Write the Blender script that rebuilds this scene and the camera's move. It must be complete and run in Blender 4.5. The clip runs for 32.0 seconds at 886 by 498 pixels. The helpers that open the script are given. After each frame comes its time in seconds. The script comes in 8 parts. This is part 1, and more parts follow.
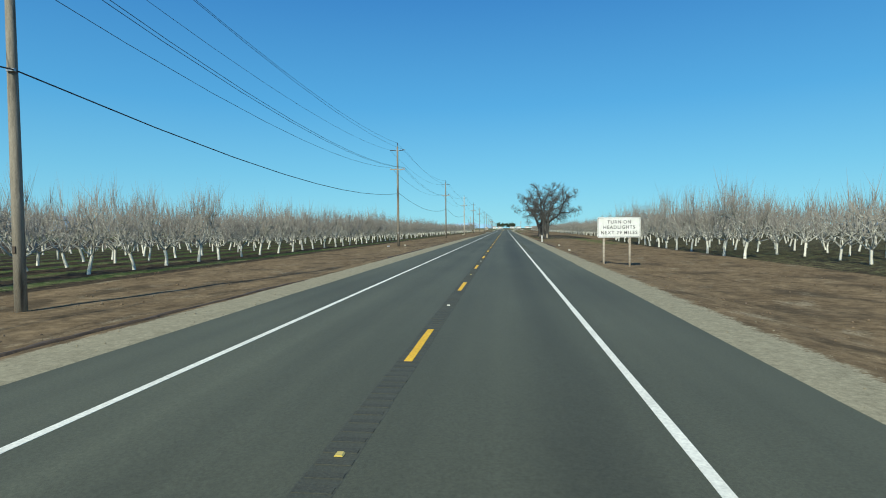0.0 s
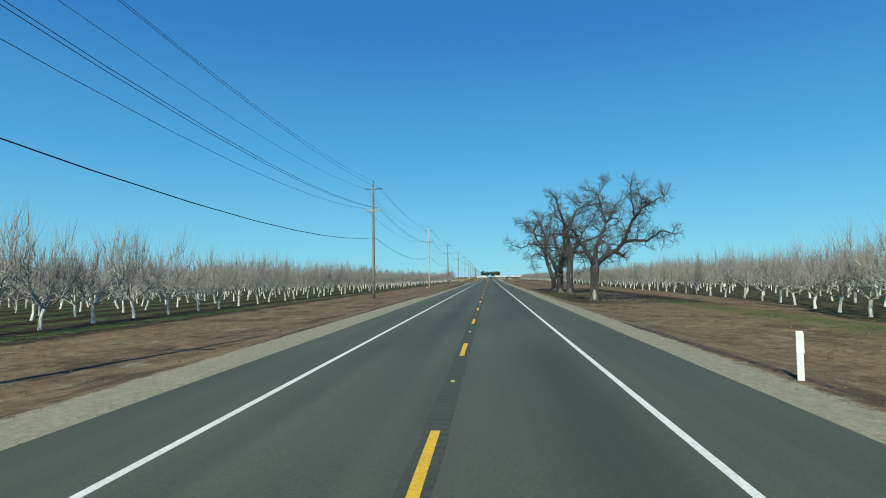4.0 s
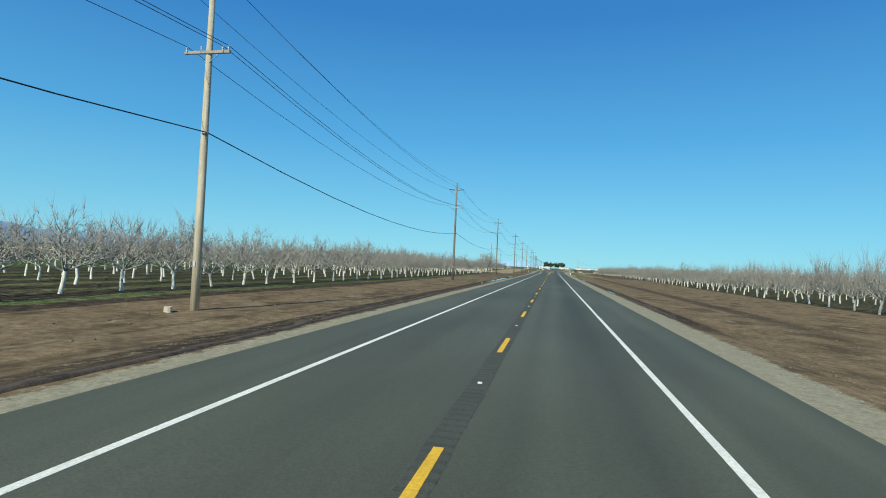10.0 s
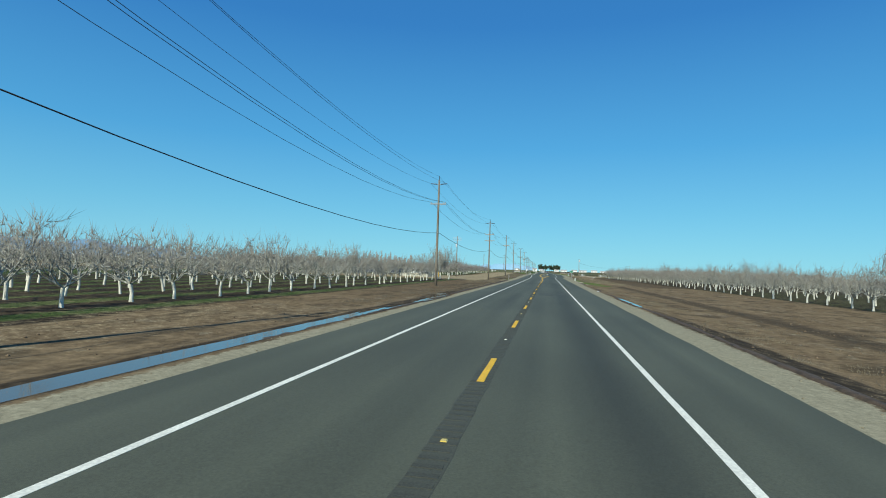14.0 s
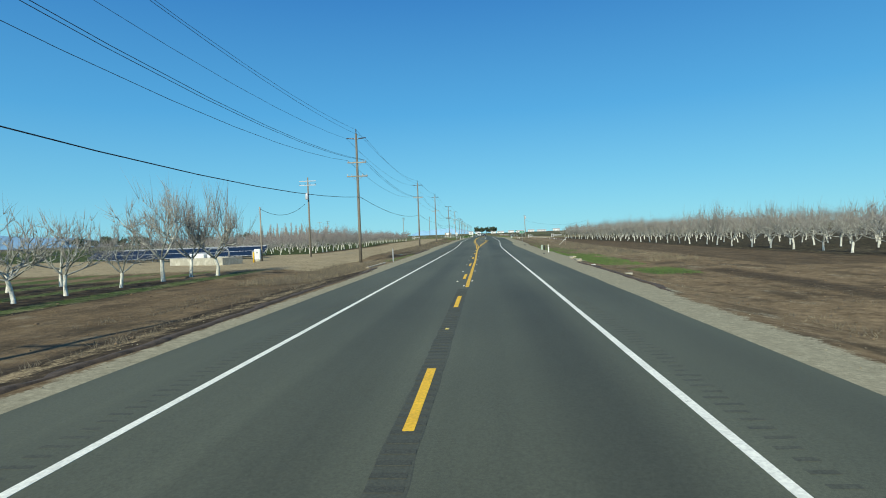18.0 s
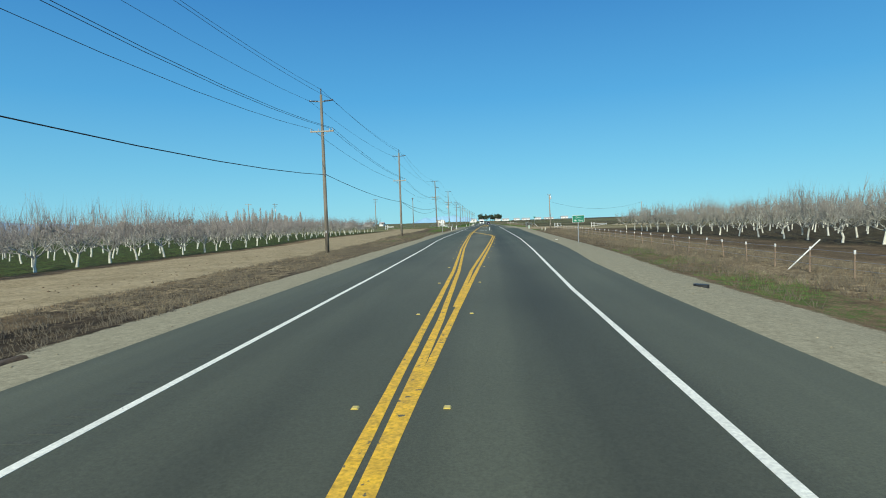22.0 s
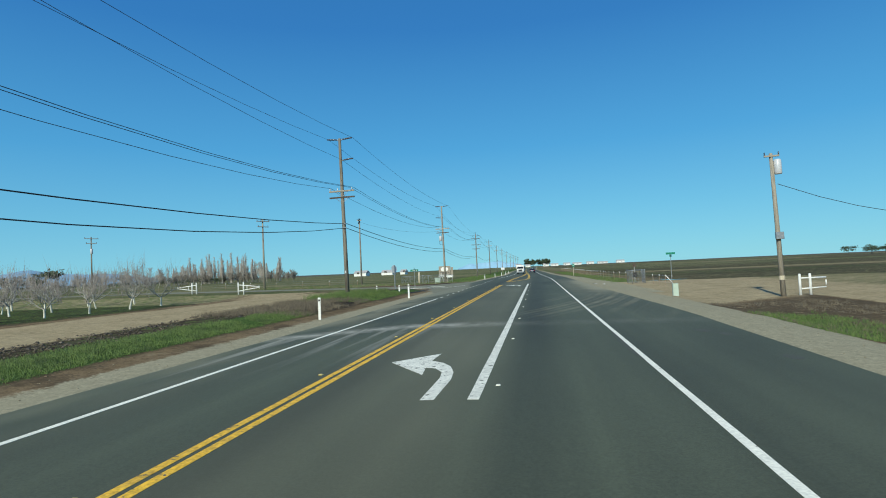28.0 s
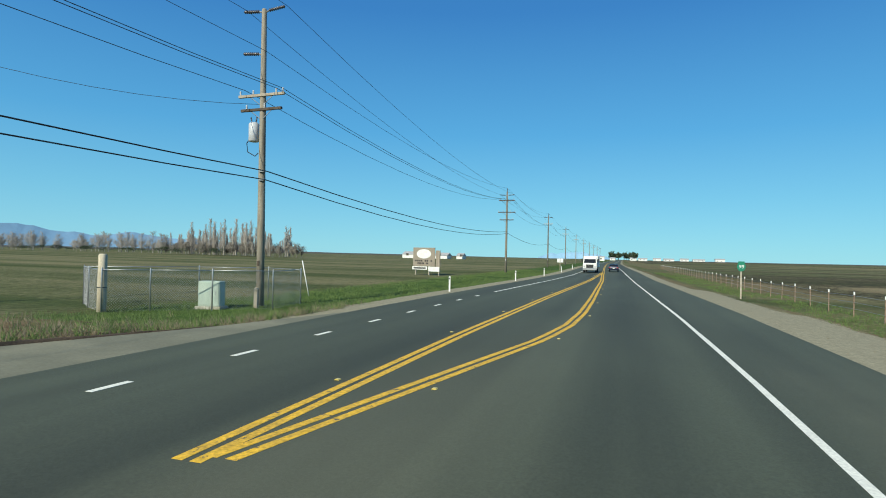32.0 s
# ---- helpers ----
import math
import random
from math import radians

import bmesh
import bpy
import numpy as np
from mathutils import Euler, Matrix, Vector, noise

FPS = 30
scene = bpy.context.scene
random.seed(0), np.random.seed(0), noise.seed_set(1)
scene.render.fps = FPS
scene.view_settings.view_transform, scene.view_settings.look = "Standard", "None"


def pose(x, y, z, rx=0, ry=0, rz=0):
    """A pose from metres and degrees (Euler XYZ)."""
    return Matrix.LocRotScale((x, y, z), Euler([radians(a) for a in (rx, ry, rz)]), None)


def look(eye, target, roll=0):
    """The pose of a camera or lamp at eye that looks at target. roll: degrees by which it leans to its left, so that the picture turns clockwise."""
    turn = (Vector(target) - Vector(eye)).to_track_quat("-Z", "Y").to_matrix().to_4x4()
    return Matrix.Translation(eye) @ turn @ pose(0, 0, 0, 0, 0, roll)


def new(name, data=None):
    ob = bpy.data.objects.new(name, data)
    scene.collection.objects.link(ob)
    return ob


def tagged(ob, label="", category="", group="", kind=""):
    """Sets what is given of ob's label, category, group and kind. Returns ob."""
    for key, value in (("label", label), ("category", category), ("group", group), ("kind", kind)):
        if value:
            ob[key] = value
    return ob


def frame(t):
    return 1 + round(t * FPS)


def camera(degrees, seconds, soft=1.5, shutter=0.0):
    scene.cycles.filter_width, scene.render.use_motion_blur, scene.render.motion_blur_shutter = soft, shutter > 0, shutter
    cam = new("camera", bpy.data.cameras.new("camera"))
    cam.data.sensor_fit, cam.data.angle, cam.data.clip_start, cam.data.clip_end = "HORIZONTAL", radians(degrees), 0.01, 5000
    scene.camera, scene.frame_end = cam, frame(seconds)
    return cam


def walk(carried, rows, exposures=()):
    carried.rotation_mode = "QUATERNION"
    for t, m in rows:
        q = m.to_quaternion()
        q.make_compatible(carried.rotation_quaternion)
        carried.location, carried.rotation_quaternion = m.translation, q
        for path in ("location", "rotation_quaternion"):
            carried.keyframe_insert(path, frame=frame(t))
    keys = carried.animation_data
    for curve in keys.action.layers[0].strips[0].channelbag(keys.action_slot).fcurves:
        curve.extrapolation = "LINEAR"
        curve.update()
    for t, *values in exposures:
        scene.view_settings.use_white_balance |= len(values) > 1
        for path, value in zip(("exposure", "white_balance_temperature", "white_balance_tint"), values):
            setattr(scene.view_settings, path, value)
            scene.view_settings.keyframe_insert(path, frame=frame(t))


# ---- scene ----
cam = camera(76.97, 32.0, 1.0)
walk(cam, [
    (0.0, pose(1.748, -3.984, 2.42, 87.870, 0.491, 6.354)),
    (0.5, pose(1.708, 6.510, 2.42, 88.758, 0.657, 8.768)),
    (1.0, pose(1.644, 17.021, 2.42, 89.389, 0.402, 10.097)),
    (1.5, pose(1.529, 27.586, 2.42, 90.239, 1.057, 8.795)),
    (2.0, pose(1.386, 38.235, 2.42, 91.230, 2.327, 6.814)),
    (2.5, pose(1.206, 48.937, 2.42, 91.974, 2.334, 6.434)),
    (3.0, pose(1.041, 59.515, 2.42, 92.084, 1.522, 5.989)),
    (3.5, pose(0.875, 69.807, 2.42, 92.506, 1.004, 5.694)),
    (5.5, pose(0.870, 111.787, 2.42, 93.363, 0.936, 1.179)),
    (6.0, pose(0.867, 122.291, 2.42, 93.441, 0.679, 1.544)),
    (6.5, pose(0.904, 133.018, 2.42, 93.051, 0.308, 2.639)),
    (7.0, pose(0.971, 143.873, 2.42, 92.546, -0.446, 3.714)),
    (7.5, pose(1.024, 154.572, 2.42, 91.990, -0.442, 5.215)),
    (8.0, pose(1.077, 165.128, 2.42, 91.389, -1.335, 6.482)),
    (8.5, pose(1.141, 175.653, 2.42, 91.146, -2.057, 7.795)),
    (9.0, pose(1.221, 186.231, 2.42, 91.098, -2.488, 9.168)),
    (9.5, pose(1.299, 196.892, 2.42, 91.233, -2.562, 10.409)),
    (10.0, pose(1.346, 207.448, 2.42, 91.412, -2.730, 11.180)),
    (10.5, pose(1.380, 217.733, 2.42, 91.610, -2.576, 11.811)),
    (11.0, pose(1.408, 228.035, 2.42, 91.733, -2.523, 11.854)),
    (11.5, pose(1.424, 238.514, 2.42, 91.769, -1.638, 11.456)),
    (12.0, pose(1.428, 249.085, 2.42, 91.765, -1.351, 10.542)),
    (12.5, pose(1.400, 259.604, 2.42, 91.724, -1.343, 10.004)),
    (13.0, pose(1.363, 270.072, 2.42, 91.712, -1.360, 10.042)),
    (13.5, pose(1.346, 280.531, 2.42, 91.906, -1.927, 10.672)),
    (15.5, pose(1.258, 322.921, 2.42, 91.109, -1.940, 9.906)),
    (16.0, pose(1.186, 333.750, 2.42, 90.716, -1.536, 8.423)),
    (16.5, pose(1.125, 344.615, 2.42, 90.379, -0.670, 6.953)),
    (17.0, pose(1.071, 355.351, 2.42, 89.772, 0.367, 5.648)),
    (17.5, pose(1.041, 365.793, 2.42, 89.056, 1.313, 4.746)),
    (18.0, pose(1.016, 376.075, 2.42, 88.497, 2.074, 4.256)),
    (18.5, pose(1.018, 386.368, 2.42, 88.222, 2.245, 3.759)),
    (19.0, pose(1.028, 396.787, 2.42, 88.367, 1.971, 3.786)),
    (19.5, pose(1.050, 407.412, 2.42, 88.653, 1.237, 4.265)),
    (20.0, pose(1.064, 418.147, 2.42, 88.710, 0.460, 4.894)),
    (20.5, pose(1.023, 428.753, 2.42, 88.420, -0.267, 5.762)),
    (21.0, pose(1.009, 439.438, 2.42, 87.915, -0.259, 6.195)),
    (21.5, pose(1.030, 450.188, 2.42, 87.408, 0.376, 6.007)),
    (22.0, pose(1.090, 460.962, 2.42, 87.226, 1.860, 4.682)),
    (22.5, pose(1.193, 471.721, 2.42, 87.342, 4.268, 2.139)),
    (23.0, pose(1.336, 482.465, 2.42, 87.464, 5.640, 0.001)),
    (23.5, pose(1.521, 493.201, 2.42, 87.975, 6.582, -1.352)),
    (24.0, pose(1.735, 503.915, 2.42, 88.963, 4.467, 0.426)),
    (24.5, pose(1.958, 514.592, 2.42, 90.371, -0.057, 5.967)),
    (26.5, pose(2.517, 555.844, 2.42, 91.132, 1.060, 7.540)),
    (27.0, pose(2.514, 566.066, 2.42, 91.605, 2.336, 6.799)),
    (27.5, pose(2.507, 576.294, 2.42, 91.916, 2.967, 7.087)),
    (28.0, pose(2.505, 586.566, 2.42, 92.145, 2.508, 9.519)),
    (28.5, pose(2.505, 596.923, 2.42, 91.833, 1.373, 11.926)),
    (29.0, pose(2.528, 607.365, 2.42, 91.549, 0.226, 14.025)),
    (29.5, pose(2.584, 617.877, 2.42, 91.182, -0.225, 15.148)),
    (30.0, pose(2.608, 628.448, 2.42, 90.832, -0.770, 15.194)),
    (30.5, pose(2.613, 639.089, 2.42, 90.669, -0.937, 15.093)),
    (31.0, pose(2.581, 649.819, 2.42, 90.554, -1.248, 15.470)),
    (31.5, pose(2.530, 660.635, 2.42, 90.518, -1.534, 16.473)),
    (32.0, pose(2.500, 671.523, 2.42, 90.663, -1.281, 17.817)),
], [(0.0, 0.04, 6680, 11), (1.5, 0.03, 6660, 11), (3.0, -0.04, 6480, 9.5), (5.5, 0.04, 6700, 11.5), (6.5, 0.08, 6850, 13), (8.5, 0.1, 6750, 12), (11.0, 0.0, 6600, 11), (13.0, -0.04, 6530, 10.5), (16.0, 0.02, 6650, 11), (24.0, 0.0, 6700, 11.5), (26.5, -0.12, 6540, 10.5), (28.5, -0.08, 6540, 10.5), (30.0, -0.03, 6560, 11), (31.0, -0.04, 6600, 11), (32.0, 0.05, 6850, 12.5)])

# ---- world, sun, exposure ----
SUN_AZ, SUN_EL = 193.0, 35.0          # degrees clockwise from +y, and above the ground
world = bpy.data.worlds.new("world")
scene.world = world
world.use_nodes = True
wn = world.node_tree
wn.nodes.clear()
sky = wn.nodes.new("ShaderNodeTexSky")
sky.sky_type = "NISHITA"
sky.sun_disc = False
sky.sun_elevation, sky.sun_rotation = radians(SUN_EL), radians(SUN_AZ)
sky.altitude, sky.air_density, sky.dust_density, sky.ozone_density = 0.0, 1.0, 0.0, 4.5
bg = wn.nodes.new("ShaderNodeBackground")
bg.inputs["Strength"].default_value = 0.1
wo = wn.nodes.new("ShaderNodeOutputWorld")
tint = wn.nodes.new("ShaderNodeVectorMath")      # a clear, deep winter blue
tint.operation = "MULTIPLY"
tint.inputs[1].default_value = (0.42, 0.95, 1.14)
wn.links.new(sky.outputs[0], tint.inputs[0])
# the even haze of the air, paler towards the horizon all round
up = wn.nodes.new("ShaderNodeTexCoord")
sep = wn.nodes.new("ShaderNodeSeparateXYZ")
wn.links.new(up.outputs["Generated"], sep.inputs[0])
haze = wn.nodes.new("ShaderNodeValToRGB")
el = haze.color_ramp.elements
el[0].position, el[0].color = 0.0, (0.275, 0.66, 0.83, 1)
el[1].position, el[1].color = 1.0, (0.012, 0.09, 0.34, 1)
for k, c in ((0.1, (0.17, 0.545, 0.79)), (0.21, (0.085, 0.405, 0.75)), (0.40, (0.036, 0.225, 0.59))):
    el.new(k).color = (*c, 1)
wn.links.new(sep.outputs["Z"], haze.inputs[0])
lift = wn.nodes.new("ShaderNodeVectorMath")
lift.operation = "SCALE"
lift.inputs["Scale"].default_value = 10.0
wn.links.new(haze.outputs[0], lift.inputs[0])
both = wn.nodes.new("ShaderNodeMix")
both.data_type = "RGBA"
both.inputs["Factor"].default_value = 0.8
wn.links.new(tint.outputs[0], both.inputs[6])
wn.links.new(lift.outputs[0], both.inputs[7])
wn.links.new(both.outputs[2], bg.inputs["Color"])
wn.links.new(bg.outputs[0], wo.inputs["Surface"])
sun = new("sun", bpy.data.lights.new("sun", "SUN"))
sun.data.energy, sun.data.angle, sun.data.color = 5.0, radians(0.6), (0.96, 0.98, 0.82)
sun.matrix_world = look((0, 0, 0), (math.sin(radians(SUN_AZ + 180)) * math.cos(radians(SUN_EL)),
                                    math.cos(radians(SUN_AZ + 180)) * math.cos(radians(SUN_EL)), -math.sin(radians(SUN_EL))))
sun.location = (-40, -80, 90)

# ---- materials ----
def material(name, colours, scale=4.0, fine=40.0, rough=0.85, metal=0.0, bump=0.25, fleck=0.25, stretch=(1, 1, 1), vary=0.0, chip=0.0):
    """A paint, wood, soil or metal: up to three colours over a coarse noise, a fine noise for grain, and a bump."""
    m = bpy.data.materials.new(name)
    m.use_nodes = True
    t = m.node_tree
    n, l = t.nodes, t.links
    b = n["Principled BSDF"]
    b.inputs["Roughness"].default_value, b.inputs["Metallic"].default_value = rough, metal
    geo = n.new("ShaderNodeNewGeometry")
    mp = n.new("ShaderNodeMapping")
    mp.inputs["Scale"].default_value = stretch
    l.new(geo.outputs["Position"], mp.inputs["Vector"])
    big = n.new("ShaderNodeTexNoise")
    big.inputs["Scale"].default_value, big.inputs["Detail"].default_value = scale, 5
    l.new(mp.outputs[0], big.inputs["Vector"])
    ramp = n.new("ShaderNodeValToRGB")
    cs = list(colours) if len(colours) > 1 else [colours[0], tuple(c * 0.8 for c in colours[0])]
    e = ramp.color_ramp.elements
    e[0].position, e[1].position = 0.33, 0.67
    e[0].color, e[1].color = (*cs[0], 1), (*cs[-1], 1)
    if len(cs) == 3:
        e.new(0.5).color = (*cs[1], 1)
    l.new(big.outputs["Fac"], ramp.inputs[0])
    small = n.new("ShaderNodeTexNoise")
    small.inputs["Scale"].default_value, small.inputs["Detail"].default_value = fine, 3
    l.new(mp.outputs[0], small.inputs["Vector"])
    mr = n.new("ShaderNodeMapRange")
    mr.inputs["From Min"].default_value, mr.inputs["From Max"].default_value = 0.3, 0.7
    mr.inputs["To Min"].default_value, mr.inputs["To Max"].default_value = 1 - fleck, 1 + fleck
    l.new(small.outputs["Fac"], mr.inputs["Value"])
    value = mr.outputs[0]
    if vary:
        oi = n.new("ShaderNodeObjectInfo")
        vr = n.new("ShaderNodeMapRange")
        vr.inputs["To Min"].default_value, vr.inputs["To Max"].default_value = 1 - vary, 1 + vary
        l.new(oi.outputs["Random"], vr.inputs["Value"])
        mu = n.new("ShaderNodeMath")
        mu.operation = "MULTIPLY"
        l.new(value, mu.inputs[0])
        l.new(vr.outputs[0], mu.inputs[1])
        value = mu.outputs[0]
    mix = n.new("ShaderNodeVectorMath")
    mix.operation = "SCALE"
    l.new(ramp.outputs["Color"], mix.inputs[0])
    l.new(value, mix.inputs["Scale"])
    l.new(mix.outputs[0], b.inputs["Base Color"])
    if chip:        # paint broken away to the asphalt
        flake = n.new("ShaderNodeTexNoise")
        flake.inputs["Scale"].default_value, flake.inputs["Detail"].default_value, flake.inputs["Roughness"].default_value = 5.0, 7, 0.65
        l.new(geo.outputs["Position"], flake.inputs["Vector"])
        gone = n.new("ShaderNodeMapRange")
        gone.inputs["From Min"].default_value, gone.inputs["From Max"].default_value = 0.68 - chip, 0.71 - chip
        l.new(flake.outputs["Fac"], gone.inputs["Value"])
        bare = n.new("ShaderNodeMix")
        bare.data_type = "RGBA"
        l.new(gone.outputs[0], bare.inputs["Factor"])
        l.new(mix.outputs[0], bare.inputs[6])
        bare.inputs[7].default_value = (0.1, 0.098, 0.066, 1)
        l.new(bare.outputs[2], b.inputs["Base Color"])
    if bump:
        bp = n.new("ShaderNodeBump")
        bp.inputs["Strength"].default_value, bp.inputs["Distance"].default_value = bump, 0.02
        l.new(small.outputs["Fac"], bp.inputs["Height"])
        l.new(bp.outputs[0], b.inputs["Normal"])
    return m


WOOD_POLE = material("weathered_pole", [(0.195, 0.17, 0.132), (0.272, 0.238, 0.188), (0.116, 0.1, 0.078)], 1.2, 30, 0.9, 0, 0.4, 0.3, (4, 4, 0.35), 0.25)
PALE_POLE = material("pale_pole", [(0.55, 0.48, 0.36), (0.43, 0.37, 0.27), (0.63, 0.56, 0.43)], 1.2, 30, 0.9, 0, 0.4, 0.25, (4, 4, 0.35), 0.1)
TIMBER = material("grey_timber", [(0.30, 0.25, 0.19), (0.40, 0.35, 0.28)], 3, 40, 0.9, 0, 0.4, 0.3, (1, 1, 4), 0.2)
DARK_TIMBER = material("dark_timber", [(0.06, 0.045, 0.035), (0.10, 0.075, 0.055)], 3, 40, 0.9, 0, 0.4, 0.3)
PORCELAIN = material("insulator_glaze", [(0.05, 0.05, 0.06), (0.08, 0.075, 0.08)], 8, 60, 0.25, 0, 0, 0.1)
PALE_PORCELAIN = material("pale_insulator", [(0.55, 0.56, 0.58), (0.45, 0.46, 0.48)], 8, 60, 0.3, 0, 0, 0.1)
WIRE = material("wire", [(0.02, 0.022, 0.026), (0.03, 0.033, 0.038)], 5, 50, 0.75, 0.0, 0, 0.1)
GALV = material("galvanised_steel", [(0.42, 0.43, 0.44), (0.33, 0.34, 0.35)], 6, 60, 0.45, 0.7, 0.1, 0.15)
WHITE_PAINT = material("white_paint", [(0.78, 0.78, 0.75), (0.66, 0.65, 0.61)], 2.5, 30, 0.6, 0, 0.15, 0.08)
LINE_WHITE = material("line_white", [(0.86, 0.84, 0.71), (0.74, 0.725, 0.61)], 1.4, 22, 0.7, 0, 0.3, 0.15, chip=0.02)
LINE_YELLOW = material("line_yellow", [(0.86, 0.50, 0.028), (0.72, 0.41, 0.025)], 1.4, 22, 0.7, 0, 0.3, 0.2, chip=0.02)
WORN_YELLOW = material("worn_yellow", [(0.80, 0.46, 0.03), (0.60, 0.35, 0.04)], 2.6, 18, 0.75, 0, 0.4, 0.3, chip=0.07)
WORN_WHITE = material("worn_white", [(0.78, 0.765, 0.655), (0.62, 0.61, 0.52)], 2.6, 18, 0.75, 0, 0.4, 0.2, chip=0.08)
CONCRETE = material("concrete", [(0.46, 0.43, 0.345), (0.36, 0.335, 0.265), (0.52, 0.49, 0.40)], 1.6, 35, 0.85, 0, 0.3, 0.15)
SIGN_GREEN = material("sign_green", [(0.0, 0.19, 0.115), (0.0, 0.165, 0.10)], 3, 40, 0.45, 0, 0, 0.06)
BLACK_PAINT = material("black_paint", [(0.015, 0.015, 0.016), (0.025, 0.025, 0.026)], 4, 40, 0.5, 0, 0, 0.1)
PALE_GREEN = material("pale_green_paint", [(0.44, 0.52, 0.44), (0.36, 0.44, 0.37)], 3, 40, 0.55, 0, 0.05, 0.1)
TRUNK_WHITE = material("whitewashed_bark", [(0.74, 0.72, 0.61), (0.60, 0.575, 0.48), (0.80, 0.78, 0.67)], 5, 40, 0.9, 0, 0.5, 0.2, (1, 1, 0.4), 0.1)
LIMB = material("pale_orchard_bark", [(0.385, 0.382, 0.328), (0.23, 0.228, 0.195), (0.53, 0.525, 0.455)], 3, 30, 0.9, 0, 0.4, 0.2)
TWIG = material("orchard_twig", [(0.18, 0.166, 0.14), (0.25, 0.232, 0.197), (0.118, 0.108, 0.092)], 0.6, 9, 0.9, 0, 0, 0.25)
# Copies of LIMB and TWIG with a dusky shade put into the colour.
DUSK_LIMB = material("dusk_toned_bark", [(0.375, 0.362, 0.322), (0.25, 0.24, 0.215), (0.46, 0.445, 0.395)], 3, 30, 0.9, 0, 0.4, 0.2)
DUSK_TWIG = material("dusk_toned_twig", [(0.18, 0.158, 0.14), (0.25, 0.222, 0.2), (0.125, 0.109, 0.097)], 0.6, 9, 0.9, 0, 0, 0.25)
OAK_BARK = material("rough_grey_bark", [(0.062, 0.06, 0.054), (0.03, 0.029, 0.026), (0.108, 0.105, 0.096)], 1.6, 9, 0.95, 0, 1.0, 0.5, (2.4, 2.4, 0.45))
OAK_TWIG = material("grey_twig", [(0.12, 0.116, 0.104), (0.08, 0.077, 0.068)], 1.0, 9, 0.95, 0, 0, 0.25)
BARE_WOOD = material("bare_dead_wood", [(0.38, 0.325, 0.25), (0.25, 0.21, 0.16)], 5, 30, 0.85, 0, 0.5, 0.25, (2, 2, 0.4))


# ---- mesh helpers ----
class Geo:
    """Gathers vertices and faces of one mesh."""

    def __init__(self):
        self.v, self.f = [], []

    def quad_box(self, lo, hi, m=None, chamfer=0.0):
        """A box between two corners, with chamfered edges if asked, turned by the matrix m."""
        (x0, y0, z0), (x1, y1, z1) = lo, hi
        c = min(chamfer, (x1 - x0) / 3, (y1 - y0) / 3, (z1 - z0) / 3)
        base = len(self.v)
        if c <= 0:
            pts = [(x, y, z) for z in (z0, z1) for y in (y0, y1) for x in (x0, x1)]
            faces = [(0, 2, 3, 1), (4, 5, 7, 6), (0, 1, 5, 4), (2, 6, 7, 3), (0, 4, 6, 2), (1, 3, 7, 5)]
        else:
            pts, faces = [], []
            key = {}
            for sx in (0, 1):
                for sy in (0, 1):
                    for sz in (0, 1):
                        X, Y, Z = (x0, x1)[sx], (y0, y1)[sy], (z0, z1)[sz]
                        ix, iy, iz = (X + c, X - c)[sx], (Y + c, Y - c)[sy], (Z + c, Z - c)[sz]
                        for ax, q in (("x", (X, iy, iz)), ("y", (ix, Y, iz)), ("z", (ix, iy, Z))):
                            key[sx, sy, sz, ax] = len(pts)
                            pts.append(q)
            k = key
            for s in (0, 1):
                faces += [(k[s, 0, 0, "x"], k[s, 1, 0, "x"], k[s, 1, 1, "x"], k[s, 0, 1, "x"]),
                          (k[0, s, 0, "y"], k[1, s, 0, "y"], k[1, s, 1, "y"], k[0, s, 1, "y"]),
                          (k[0, 0, s, "z"], k[1, 0, s, "z"], k[1, 1, s, "z"], k[0, 1, s, "z"])]
                for r in (0, 1):
                    faces += [(k[s, r, 0, "x"], k[s, r, 1, "x"], k[s, r, 1, "y"], k[s, r, 0, "y"]),
                              (k[s, 0, r, "x"], k[s, 1, r, "x"], k[s, 1, r, "z"], k[s, 0, r, "z"]),
                              (k[0, s, r, "y"], k[1, s, r, "y"], k[1, s, r, "z"], k[0, s, r, "z"])]
                    for q in (0, 1):
                        faces.append((k[s, r, q, "x"], k[s, r, q, "y"], k[s, r, q, "z"]))
        for q in pts:
            self.v.append(tuple(m @ Vector(q)) if m is not None else q)
        self.f += [tuple(base + i for i in f) for f in faces]
        return self

    def tube(self, path, radii, sides=8, caps=True):
        """A round bar along a path of points; one radius, or one for each point."""
        path = [Vector(q) for q in path]
        if not isinstance(radii, (list, tuple)):
            radii = [radii] * len(path)
        base = len(self.v)
        for i, q in enumerate(path):
            d = (path[min(i + 1, len(path) - 1)] - path[max(i - 1, 0)]).normalized()
            a = d.orthogonal().normalized() if abs(d.z) < 0.9 else d.cross(Vector((0, 1, 0))).normalized()
            if abs(d.z) < 0.9:
                a = d.cross(Vector((0, 0, 1))).normalized()
            b = d.cross(a)
            for k in range(sides):
                w = 2 * math.pi * k / sides
                self.v.append(tuple(q + (a * math.cos(w) + b * math.sin(w)) * radii[i]))
        for i in range(len(path) - 1):
            for k in range(sides):
                k2 = (k + 1) % sides
                self.f.append((base + i * sides + k, base + i * sides + k2, base + (i + 1) * sides + k2, base + (i + 1) * sides + k))
        if caps:
            self.f.append(tuple(base + k for k in range(sides))[::-1])
            e = base + (len(path) - 1) * sides
            self.f.append(tuple(e + k for k in range(sides)))
        return self

